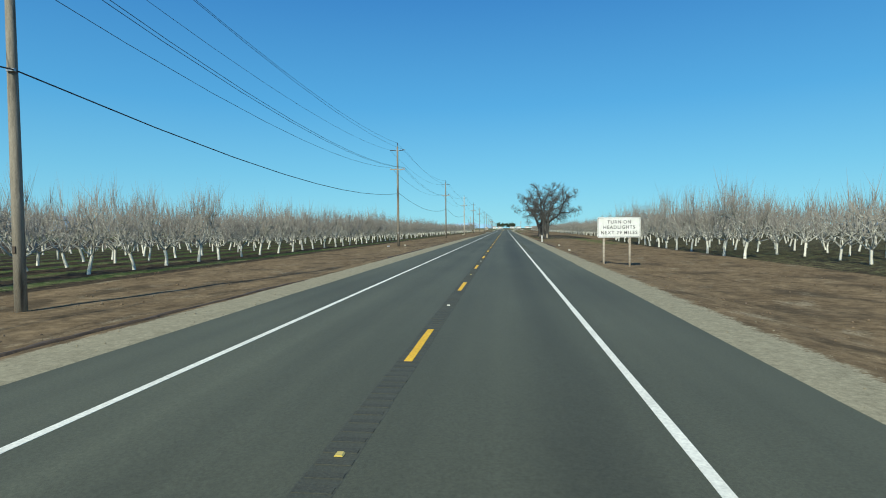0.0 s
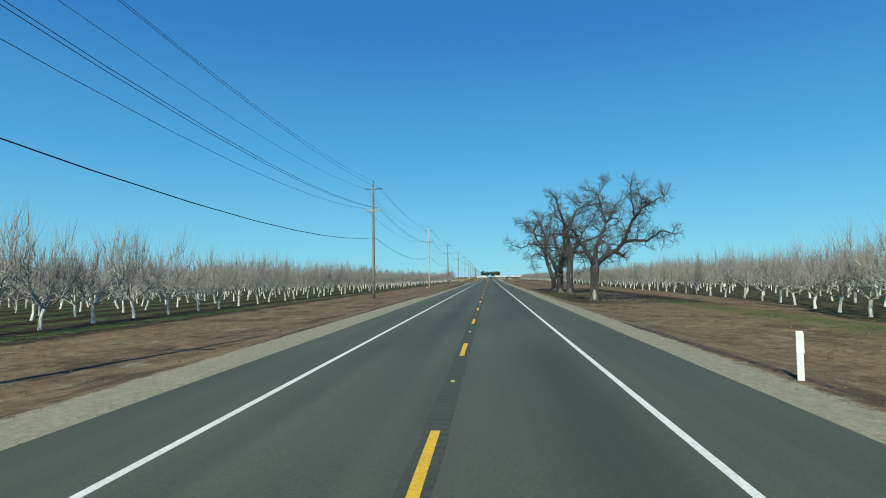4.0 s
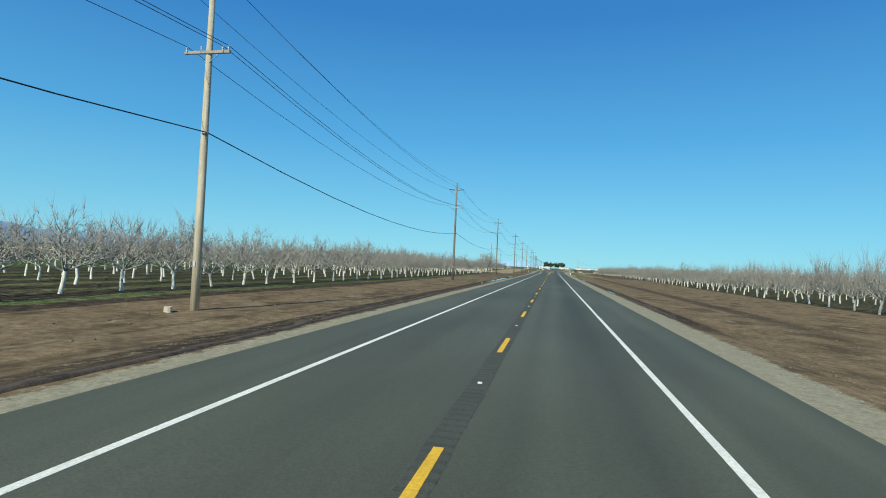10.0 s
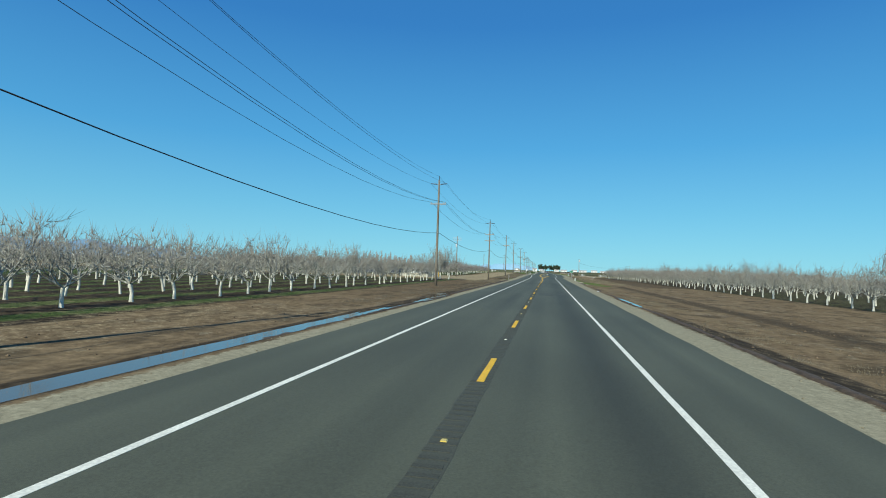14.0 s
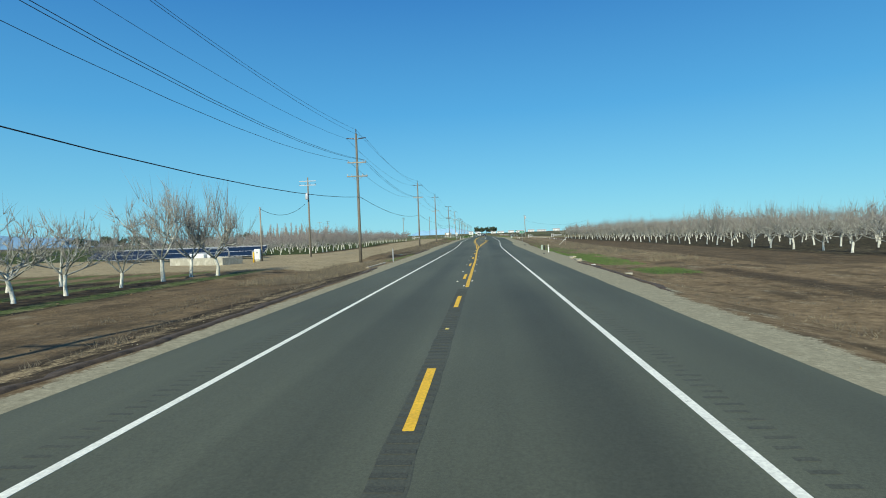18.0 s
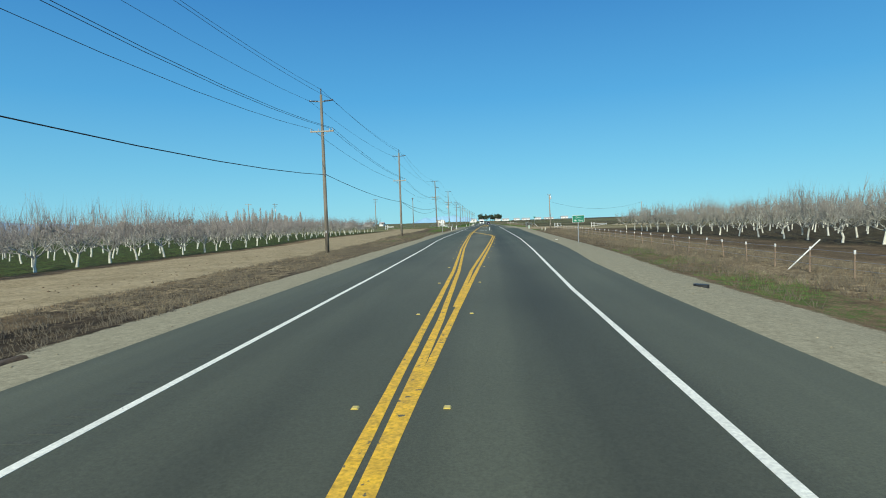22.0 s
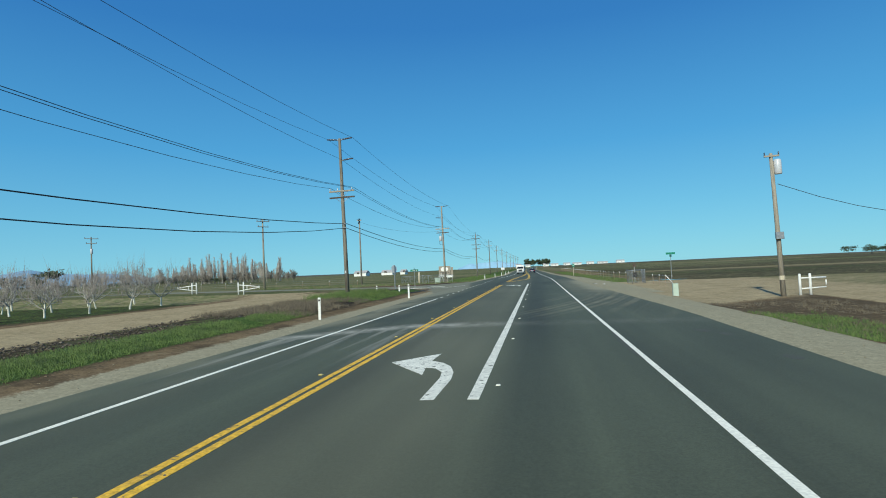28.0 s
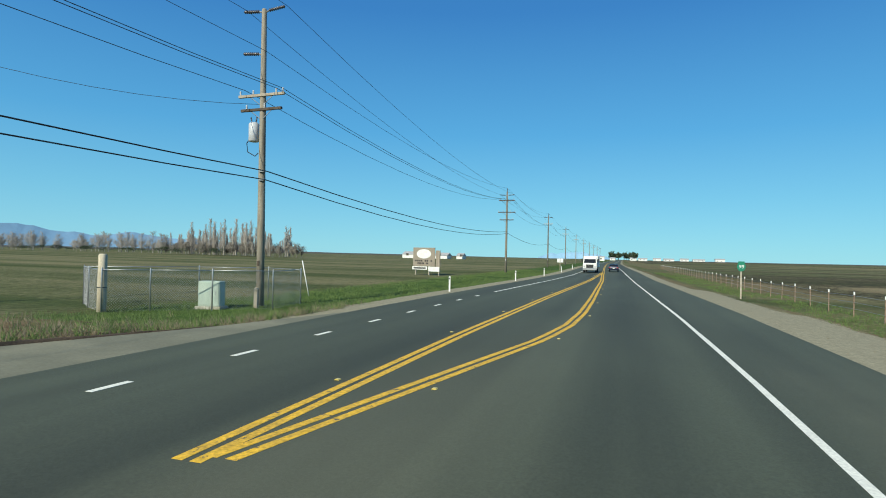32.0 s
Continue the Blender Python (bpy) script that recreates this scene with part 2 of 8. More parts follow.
    def prism(self, outline, z0, z1, m=None):
        """A flat outline (x, y) raised from z0 to z1."""
        base, n = len(self.v), len(outline)
        for z in (z0, z1):
            for x, y in outline:
                self.v.append(tuple(m @ Vector((x, y, z))) if m is not None else (x, y, z))
        self.f.append(tuple(base + i for i in range(n))[::-1])
        self.f.append(tuple(base + n + i for i in range(n)))
        for i in range(n):
            j = (i + 1) % n
            self.f.append((base + i, base + j, base + n + j, base + n + i))
        return self

    def strip(self, left, right, z0=-0.01, z1=0.004):
        """A raised band between two lines of points (x, y)."""
        base, n = len(self.v), len(left)
        for (a, b), (c, d) in zip(left, right):
            self.v += [(a, b, z0), (a, b, z1), (c, d, z1), (c, d, z0)]
        for i in range(n - 1):
            p, q = base + 4 * i, base + 4 * i + 4
            for k in range(3):
                self.f.append((p + k, p + k + 1, q + k + 1, q + k))
        self.f += [(base, base + 1, base + 2, base + 3), (base + 4 * n - 1, base + 4 * n - 2, base + 4 * n - 3, base + 4 * n - 4)]
        return self

    def mesh(self, name, mat, smooth=False):
        me = bpy.data.meshes.new(name)
        me.from_pydata(self.v, [], self.f)
        me.materials.append(mat)
        bm = bmesh.new()
        bm.from_mesh(me)
        bmesh.ops.recalc_face_normals(bm, faces=bm.faces)
        bm.to_mesh(me)
        bm.free()
        if smooth:
            me.polygons.foreach_set("use_smooth", [True] * len(me.polygons))
        return me


def part(name, g, mat, parent=None, label="", smooth=False, at=None):
    """Links a Geo (or a finished mesh) as one object, under parent if there is one."""
    me = g if isinstance(g, bpy.types.Mesh) else g.mesh(name, mat, smooth)
    ob = new(name, me)
    if parent is not None:
        ob.parent = parent
    if at is not None:
        ob.matrix_basis = at
    if label:
        ob["label"] = label
    return ob


def thing(name, label, category, at=None, group="", kind=""):
    """An Empty at a thing's base, which its parts hang from."""
    ob = new(name)
    ob.empty_display_size = 0.2
    if at is not None:
        ob.matrix_basis = at
    return tagged(ob, label, category, group, kind)


def along(table, y):
    """A value that changes with y, from a table of (y, value)."""
    return float(np.interp(y, [a for a, _ in table], [b for _, b in table]))


def tri_mesh(name, verts, tris, mats, index=None, smooth=False):
    """A mesh of triangles straight from arrays."""
    me = bpy.data.meshes.new(name)
    n = len(tris)
    me.vertices.add(len(verts))
    me.vertices.foreach_set("co", np.ascontiguousarray(verts, np.float32).ravel())
    me.loops.add(3 * n)
    me.loops.foreach_set("vertex_index", np.ascontiguousarray(tris, np.int32).ravel())
    me.polygons.add(n)
    me.polygons.foreach_set("loop_start", np.arange(0, 3 * n, 3, dtype=np.int32))
    for m in mats:
        me.materials.append(m)
    if index is not None:
        me.polygons.foreach_set("material_index", np.ascontiguousarray(index, np.int32))
    if smooth:
        me.polygons.foreach_set("use_smooth", np.ones(n, bool))
    me.update(calc_edges=True)
    me.validate()
    return me

# ---- the plan of the road: x of its lines along y ----
LEFT_LINE = [(-400, -3.78), (440, -3.78), (466, -3.9), (490, -4.35), (512, -4.9), (530, -5.55), (548, -5.87), (640, -5.87), (700, -6.0), (710, -5.75), (754, -3.9), (775, -3.78), (3000, -3.78)]
RIGHT_LINE = [(-400, 3.72), (405, 3.72), (440, 3.66), (462, 3.66), (480, 3.86), (508, 4.6), (532, 5.04), (556, 5.07), (640, 5.08), (668, 5.12), (685, 5.07), (697, 4.87), (734, 3.8), (760, 3.7), (3000, 3.7)]
FAR_SIDE = [(-140, 671.5), (-60, 671.0), (-28, 670.2), (-20, 669.5), (-15.6, 671.8), (-13.2, 675.2), (-11.6, 680.0), (-9.6, 686.0), (-8.3, 692.0)]   # far edge of the side road
LEFT_EDGE = [(-400, -6.2), (440, -6.2), (530, -7.5), (560, -7.8), (625, -7.9), (645, -8.2), (690, -8.3), (705, -8.1), (760, -6.2), (3000, -6.2)]
RIGHT_EDGE = [(-400, 6.3), (480, 6.4), (490, 6.62), (495, 6.82), (500, 7.2), (512, 7.7), (540, 8.2), (590, 8.9), (614, 9.35), (630, 9.0), (650, 8.5), (668, 8.4), (700, 7.9), (740, 6.4), (3000, 6.3)]
LEFT_YELLOW = [(462, -0.22), (488, -0.55), (510, -1.25), (522, -1.5), (560, -2.22), (585, -2.32), (662.4, -2.31)]
RIGHT_YELLOW = [(464, 0.02), (488, 0.33), (509, 0.92), (522, 1.25), (540, 1.66), (547, 1.72), (552, 1.4), (557, 0.8), (562, 0.15), (572, -1.16), (577, -1.75), (580, -2.08)]
LEFT_YELLOW_2 = [(676.7, -2.18), (688, -2.14), (705, -1.79), (735, -0.85), (760, -0.28), (775, -0.14)]
RIGHT_YELLOW_2 = [(676.9, -1.86), (683, -0.68), (688, 0.31), (692, 0.73), (697, 0.88), (705, 0.85), (735, 0.45), (760, 0.18), (775, 0.14)]
VEER = [(-400, 0), (735, 0), (790, -1.0), (840, -2.3), (900, -3.5), (1000, -5.0), (1400, -5.0), (3000, -2.0)]   # the far road drifts aside


def veered(table):
    ys_ = sorted({y for y, _ in table} | {y for y, _ in VEER if table[0][0] <= y <= table[-1][0]})
    return [(y, along(table, y) + along(VEER, y)) for y in ys_]


LEFT_LINE, RIGHT_LINE, LEFT_EDGE, RIGHT_EDGE, LEFT_YELLOW_2, RIGHT_YELLOW_2 = (veered(t) for t in (LEFT_LINE, RIGHT_LINE, LEFT_EDGE, RIGHT_EDGE, LEFT_YELLOW_2, RIGHT_YELLOW_2))
DASH_0, DASH_STEP, DASH_LONG = 8.98, 11.422, 3.15   # far end of the first dash, the repeat, the dash's length


PUDDLES = [(-8.1, 306.0, 0.55, 18.0, -0.13), (-7.75, 335.5, 0.42, 7.0, -0.13), (-8.7, 343.6, 0.5, 1.5, -0.14), (8.4, 343.0, 0.27, 8.0, -0.14), (8.2, 275.5, 0.12, 4.0, -0.13), (-12.0, 464.6, 1.4, 3.4, -0.5), (20.8, 671.6, 2.6, 0.9, -0.4)]   # x, y, half width, half length, height


def depth_left(y):
    return along([(-400, 0.5), (545, 0.4), (565, 0.0), (600, -0.25), (640, -0.42), (652, -0.3), (661, 0.0), (682, 0.0), (689, 0.45), (716, 0.45), (740, 0.28), (760, 0.3), (3000, 0.4)], y)


def depth_right(y):
    return along([(-400, 0.5), (590, 0.5), (615, 0.5), (640, 0.45), (660, 0.4), (700, 0.35), (3000, 0.4)], y)


def ground_z(x, y):
    """Height of the ground beside the road."""
    le, re = along(LEFT_EDGE, y), along(RIGHT_EDGE, y)
    d, deep = (le - x, depth_left(y)) if x < 0 else (x - re, depth_right(y))
    if d < 0:
        return -0.06
    z = -0.012 - 0.10 * min(d / 2.0, 1) * min(1, max(deep, 0) / 0.3)
    z -= (deep - 0.11 if deep > 0.11 else min(deep, 0)) * min(max((d - 1.8) / 2.6, 0), 1)
    if x < -22 and 545 < y < 655:
        z += min(deep, 0) * min((-x - 22) / 8, 1) * min((655 - y) / 10, 1)
    if x < -9 and y > 640:
        z += 0.012 * (min(-x, 60) - 9) * min((y - 640) / 15, 1) * min(max((692 - y) / 8, 0), 1)
    if x < 0 and 408 < y < 458:
        z -= 0.42 * min(max((d - 2.3) / 4.5, 0), 1) * min(max((13.5 - d) / 4.0, 0), 1) * min((y - 408) / 12, 1, (458 - y) / 8)
    for px, py, rx, ry, pz in PUDDLES:
        if ((x - px) / rx) ** 2 + ((y - py) / ry) ** 2 < 1.5:
            return pz - 0.05
    if d > 1.6 and not (x < 0 and 655 < y < 684):
        q = noise.noise(Vector((x * 0.35, y * 0.35, 0))) * 0.06 + noise.noise(Vector((x * 1.3, y * 1.3, 5))) * 0.03
        z += q * min((d - 1.6) / 2, 1)
    return z


# ---- asphalt ----
def asphalt():
    m = bpy.data.materials.new("asphalt")
    m.use_nodes = True
    t = m.node_tree
    n, l = t.nodes, t.links
    b = n["Principled BSDF"]
    b.inputs["Roughness"].default_value = 0.82
    geo = n.new("ShaderNodeNewGeometry")
    sep = n.new("ShaderNodeSeparateXYZ")
    l.new(geo.outputs["Position"], sep.inputs[0])

    def tex(scale, detail, stretch=(1, 1, 1)):
        mp = n.new("ShaderNodeMapping")
        mp.inputs["Scale"].default_value = stretch
        l.new(geo.outputs["Position"], mp.inputs["Vector"])
        q = n.new("ShaderNodeTexNoise")
        q.inputs["Scale"].default_value, q.inputs["Detail"].default_value = scale, detail
        l.new(mp.outputs[0], q.inputs["Vector"])
        return q.outputs["Fac"]

    def rng(v, a, b2, c, d):
        q = n.new("ShaderNodeMapRange")
        for k, w in zip(("From Min", "From Max", "To Min", "To Max"), (a, b2, c, d)):
            q.inputs[k].default_value = w
        l.new(v, q.inputs["Value"])
        return q.outputs[0]

    def op(kind, a, c):
        q = n.new("ShaderNodeMath")
        q.operation = kind
        for i, w in enumerate((a, c)):
            if isinstance(w, (int, float)):
                q.inputs[i].default_value = w
            else:
                l.new(w, q.inputs[i])
        return q.outputs[0]

    lanes = tex(1.0, 4, (0.85, 0.012, 1))          # long streaks of wear along the lanes
    patch = tex(0.22, 5, (1, 0.35, 1))
    fine = tex(26, 4)
    grit = tex(150, 2)
    v = op("MULTIPLY", rng(lanes, 0.3, 0.7, 0.8, 1.17), rng(patch, 0.3, 0.7, 0.82, 1.15))
    # darker oiled band along the near lane's outer wheel track, and a fainter one in the far lane
    worn = op("MULTIPLY", rng(op("ABSOLUTE", op("SUBTRACT", sep.outputs["X"], 2.55), 0.0), 0.2, 1.1, 1, 0), rng(tex(0.02, 3, (0.2, 1, 1)), 0.35, 0.55, 0.1, 1.0))
    worn2 = op("MULTIPLY", rng(op("ABSOLUTE", op("SUBTRACT", sep.outputs["X"], -1.6), 0.0), 0.1, 0.9, 1, 0), rng(tex(0.023, 3, (0.2, 1, 1)), 0.4, 0.6, 0.0, 0.7))
    oil = op("MULTIPLY", rng(op("ABSOLUTE", op("SUBTRACT", op("ADD", sep.outputs["X"], op("MULTIPLY", patch, 0.8)), 4.1), 0.0), 0.4, 1.3, 1, 0), rng(op("ABSOLUTE", op("SUBTRACT", sep.outputs["Y"], 664.0), 0.0), 4, 10, 1, 0))
    v = op("MULTIPLY", v, rng(op("MAXIMUM", op("MAXIMUM", worn, worn2), oil), 0, 1, 1.06, 0.68))
    v = op("MULTIPLY", v, rng(fine, 0.3, 0.7, 0.82, 1.18))
    v = op("MULTIPLY", v, rng(grit, 0.3, 0.7, 0.72, 1.28))
    v = op("MULTIPLY", v, rng(sep.outputs["Y"], 505, 560, 1.0, 0.82))     # newer surface at the turning lane
    # dust carried onto the road at the field gates and the side road
    # tyre arcs of dust where farm traffic turns in and out by the field gate
    slant = op("SUBTRACT", sep.outputs["X"], op("MULTIPLY", op("SUBTRACT", sep.outputs["Y"], 641.0), 0.31))
    cv = n.new("ShaderNodeCombineXYZ")
    l.new(op("ADD", slant, op("MULTIPLY", tex(0.16, 2), 0.5)), cv.inputs[0])
    arcs = n.new("ShaderNodeTexNoise")
    arcs.inputs["Scale"].default_value, arcs.inputs["Detail"].default_value = 1.3, 3
    l.new(cv.outputs[0], arcs.inputs["Vector"])
    span = rng(op("ABSOLUTE", op("SUBTRACT", sep.outputs["Y"], 634.0), 0.0), 9, 24, 1, 0)
    side = rng(sep.outputs["X"], 5.0, 7.0, 0, 1)
    swept = op("MULTIPLY", span, side)
    dust = op("MULTIPLY", swept, op("MULTIPLY", rng(arcs.outputs["Fac"], 0.48, 0.62, 0.05, 0.55), rng(tex(0.35, 4), 0.35, 0.6, 0.4, 1.0)))
    for at, half, much in ((7.87, 0.22, 0.2), (8.4, 0.26, 0.24)):
        mark = op("MULTIPLY", rng(op("ABSOLUTE", op("SUBTRACT", slant, at), 0.0), half * 0.4, half, much, 0), rng(tex(1.2, 4, (1, 0.4, 1)), 0.3, 0.65, 0.3, 1.0))
        dust = op("MAXIMUM", dust, op("MULTIPLY", mark, rng(op("ABSOLUTE", op("SUBTRACT", sep.outputs["Y"], 632.5), 0.0), 6, 10, 1, 0)))
    # brown bows of tyre dust between the edge line and the apron
    run = op("SUBTRACT", sep.outputs["Y"], 623.1)
    bow_at = op("SUBTRACT", sep.outputs["X"], op("ADD", 6.39, op("SUBTRACT", op("MULTIPLY", run, 0.33), op("MULTIPLY", op("MULTIPLY", run, run), 0.0088))))
    for at, half, much in ((-0.05, 0.34, 0.62), (0.75, 0.3, 0.4), (-0.75, 0.16, 0.3), (-1.4, 0.3, 0.42), (-1.95, 0.18, 0.32)):
        mark = op("MULTIPLY", rng(op("ABSOLUTE", op("SUBTRACT", bow_at, at), 0.0), half * 0.35, half, much, 0), rng(tex(0.9, 4, (1, 0.4, 1)), 0.3, 0.62, 0.35, 1.0))
        dust = op("MAXIMUM", dust, op("MULTIPLY", mark, rng(op("ABSOLUTE", op("SUBTRACT", sep.outputs["Y"], 629.0), 0.0), 10, 17, 1, 0)))
    dust = op("MAXIMUM", dust, op("MULTIPLY", op("MULTIPLY", rng(op("ABSOLUTE", op("SUBTRACT", sep.outputs["Y"], 655.0), 0.0), 12, 34, 1, 0), rng(sep.outputs["X"], 5.1, 6.0, 0, 1)), rng(tex(0.5, 5), 0.3, 0.65, 0.14, 0.42)))
    left_dust = op("MULTIPLY", op("MULTIPLY", rng(op("ABSOLUTE", op("SUBTRACT", sep.outputs["Y"], 632.0), 0.0), 14, 45, 1, 0), rng(sep.outputs["X"], -4.5, -7.5, 0, 1)), rng(tex(0.5, 5, (1, 0.4, 1)), 0.38, 0.62, 0.0, 0.7))
    dust = op("MAXIMUM", dust, left_dust)
    # the dusty mouth of the side road, which ends in a curve along the far lane
    rim = op("ADD", op("SUBTRACT", -5.75, op("MULTIPLY", op("MAXIMUM", op("SUBTRACT", sep.outputs["Y"], 657.0), 0.0), 0.125)), op("MULTIPLY", op("MAXIMUM", op("SUBTRACT", 648.0, sep.outputs["Y"]), 0.0), -0.12))
    into = op("SUBTRACT", op("SUBTRACT", rim, sep.outputs["X"]), op("MULTIPLY", op("SUBTRACT", tex(0.6, 4, (1, 0.5, 1)), 0.5), 0.5))
    mouth = op("MULTIPLY", rng(op("ABSOLUTE", op("SUBTRACT", sep.outputs["Y"], 662.0), 0.0), 24, 30, 1, 0), rng(into, -0.1, 0.5, 0, 0.92))
    lane = op("MULTIPLY", rng(op("ABSOLUTE", op("SUBTRACT", sep.outputs["X"], -4.1), 0.0), 1.3, 2.0, 1, 0), rng(op("ABSOLUTE", op("SUBTRACT", sep.outputs["Y"], 655.0), 0.0), 30, 60, 1, 0))
    v = op("MULTIPLY", v, rng(lane, 0, 1, 1.0, 0.8))
    gate_dust = op("MULTIPLY", rng(op("ABSOLUTE", op("SUBTRACT", sep.outputs["Y"], 654.0), 0.0), 13, 24, 1, 0), rng(op("ADD", sep.outputs["X"], op("MULTIPLY", tex(0.45, 5), 2.2)), 7.1, 8.9, 0, 0.95))
    dust = op("MAXIMUM", dust, gate_dust)
    pocket = op("MULTIPLY", rng(op("ABSOLUTE", op("SUBTRACT", sep.outputs["X"], -0.4), 0.0), 0.9, 2.5, 1, 0), rng(op("ABSOLUTE", op("SUBTRACT", sep.outputs["Y"], 586.0), 0.0), 85, 110, 1, 0))
    dust = op("MAXIMUM", dust, op("MULTIPLY", pocket, rng(patch, 0.3, 0.7, 0.12, 0.26)))
    # pale spill of dust dragged across the far lanes in a bow
    bow = op("SUBTRACT", op("SUBTRACT", sep.outputs["Y"], 610.8), op("MULTIPLY", op("MINIMUM", op("ADD", sep.outputs["X"], 3.2), 0.0), 0.75))
    across = op("MULTIPLY", rng(sep.outputs["X"], -9.0, -7.0, 0, 1), rng(sep.outputs["X"], -2.0, 1.8, 1, 0.12))
    front = op("MULTIPLY", rng(op("ABSOLUTE", op("ADD", bow, op("MULTIPLY", tex(0.9, 4), 0.8)), 0.0), 0.1, 1.3, 1, 0), rng(tex(1.6, 5, (1, 0.5, 1)), 0.3, 0.6, 0.15, 1.0))
    drag = op("MULTIPLY", op("MULTIPLY", rng(bow, -11, 0, 0, 0.9), rng(bow, 0.0, 0.4, 1, 0)), op("MULTIPLY", rng(tex(1.0, 4, (2.2, 0.09, 1)), 0.5, 0.68, 0, 0.9), rng(sep.outputs["X"], -2.6, -1.8, 1, 0.1)))
    spill = op("MULTIPLY", across, op("MAXIMUM", op("MULTIPLY", front, 0.8), drag))
    rgb = n.new("ShaderNodeVectorMath")
    rgb.operation = "SCALE"
    newer = n.new("ShaderNodeMix")
    newer.data_type = "RGBA"
    newer.inputs[6].default_value, newer.inputs[7].default_value = (0.078, 0.083, 0.0535, 1), (0.0755, 0.0865, 0.052, 1)
    l.new(rng(sep.outputs["Y"], 505, 560, 0, 1), newer.inputs["Factor"])
    l.new(newer.outputs[2], rgb.inputs[0])
    l.new(v, rgb.inputs["Scale"])
    mx = n.new("ShaderNodeMix")
    mx.data_type = "RGBA"
    l.new(dust, mx.inputs["Factor"])
    l.new(rgb.outputs[0], mx.inputs[6])
    mx.inputs[7].default_value = (0.25, 0.228, 0.142, 1)
    white = n.new("ShaderNodeMix")
    white.data_type = "RGBA"
    l.new(spill, white.inputs["Factor"])
    l.new(mx.outputs[2], white.inputs[6])
    white.inputs[7].default_value = (0.42, 0.405, 0.34, 1)
    brown = n.new("ShaderNodeMix")
    brown.data_type = "RGBA"
    l.new(mouth, brown.inputs["Factor"])
    l.new(white.outputs[2], brown.inputs[6])
    earthy = n.new("ShaderNodeMix")
    earthy.data_type = "RGBA"
    earthy.inputs[6].default_value, earthy.inputs[7].default_value = (0.165, 0.16, 0.105, 1), (0.22, 0.21, 0.138, 1)
    l.new(patch, earthy.inputs["Factor"])
    l.new(earthy.outputs[2], brown.inputs[7])
    l.new(brown.outputs[2], b.inputs["Base Color"])
    bp = n.new("ShaderNodeBump")
    bp.inputs["Strength"].default_value, bp.inputs["Distance"].default_value = 0.45, 0.008
    l.new(grit, bp.inputs["Height"])
    l.new(bp.outputs[0], b.inputs["Normal"])
    return m


ASPHALT = asphalt()
DARK_ASPHALT = material("dark_asphalt", [(0.05, 0.05, 0.044), (0.072, 0.07, 0.06)], 1.0, 30, 0.85, 0, 0.5, 0.3)
RUMBLE = material("milled_asphalt", [(0.055, 0.0585, 0.0415), (0.069, 0.0725, 0.051)], 0.5, 26, 0.85, 0, 0.5, 0.2)
ys = sorted(set([-300, -150, -80] + list(range(-40, 801, 4)) + list(range(800, 1600, 40)) + [1800, 2200, 2800]))
g = Geo()
for y in ys:
    a, b = along(LEFT_EDGE, y), along(RIGHT_EDGE, y)
    w = 0.06
    g.v += [(a + noise.noise((a, y * 0.4, 3)) * w, y, -0.12), (a + 0.02 + noise.noise((a, y * 0.4, 3)) * w, y, 0.0), (along(VEER, y), y, 0.03), (b - 0.02 + noise.noise((b, y * 0.4, 7)) * w, y, 0.0), (b + noise.noise((b, y * 0.4, 7)) * w, y, -0.12)]
for i in range(len(ys) - 1):
    for k in range(4):
        g.f.append((5 * i + k, 5 * i + k + 1, 5 * i + k + 6, 5 * i + k + 5))
road = tagged(part("road", g, ASPHALT), "two-lane asphalt highway with worn dark wheel tracks", "road", kind="structure")


def crown(x, y):
    """Height of the road's surface, which falls to both edges."""
    x -= along(VEER, y)
    e = along(RIGHT_EDGE, y) - along(VEER, y) if x > 0 else along(VEER, y) - along(LEFT_EDGE, y)
    return 0.03 * (1 - min(abs(x) / e, 1))


def band(name, table, half, mat, y0, y1, step=4.0, shift=0.0, label="", wear=0.006, lift=0.004):
    """A painted line along a table of (y, x), a little uneven at its edges."""
    n = max(2, int((y1 - y0) / step) + 1)
    me_v, me_f = [], []
    for i in range(n):
        y = y0 + (y1 - y0) * i / (n - 1)
        x = along(table, y) + shift
        z = crown(x, y)
        a, b = x - half + random.uniform(-wear, wear), x + half + random.uniform(-wear, wear)
        me_v += [(a, y, z - 0.01), (a, y, z + lift), (b, y, z + lift), (b, y, z - 0.01)]
    for i in range(n - 1):
        p, q = 4 * i, 4 * i + 4
        me_f += [(p + k, p + k + 1, q + k + 1, q + k) for k in range(3)]
    me_f += [(0, 1, 2, 3), (4 * n - 1, 4 * n - 2, 4 * n - 3, 4 * n - 4)]
    gg = Geo()
    gg.v, gg.f = me_v, me_f
    return part(name, gg, mat, road, label)


band("edge_line", LEFT_LINE, 0.075, LINE_WHITE, -60, 633, 3, 0, "white edge line")
band("edge_line", LEFT_LINE, 0.075, LINE_WHITE, 709, 1500, 6, 0, "white edge line")
band("edge_line", RIGHT_LINE, 0.07, LINE_WHITE, -60, 1500, 3, 0, "white edge line")
for i in range(20):
    y = 634.7 + 3.66 * i
    band("edge_dash", LEFT_LINE, 0.075, LINE_WHITE, y, y + 0.84, 0.5, 0, "short white dash across the side road")
CENTRE = [(-400, 0.0), (400, 0.0), (401, -0.13), (425, -0.15), (440, -0.2), (3000, -0.2)]
for i in range(-4, 40):
    y1 = DASH_0 + DASH_STEP * i
    band("centre_dash", CENTRE, 0.075, LINE_YELLOW, y1 - DASH_LONG, y1, 0.8, 0, "yellow centre dash", 0.006, 0.011)
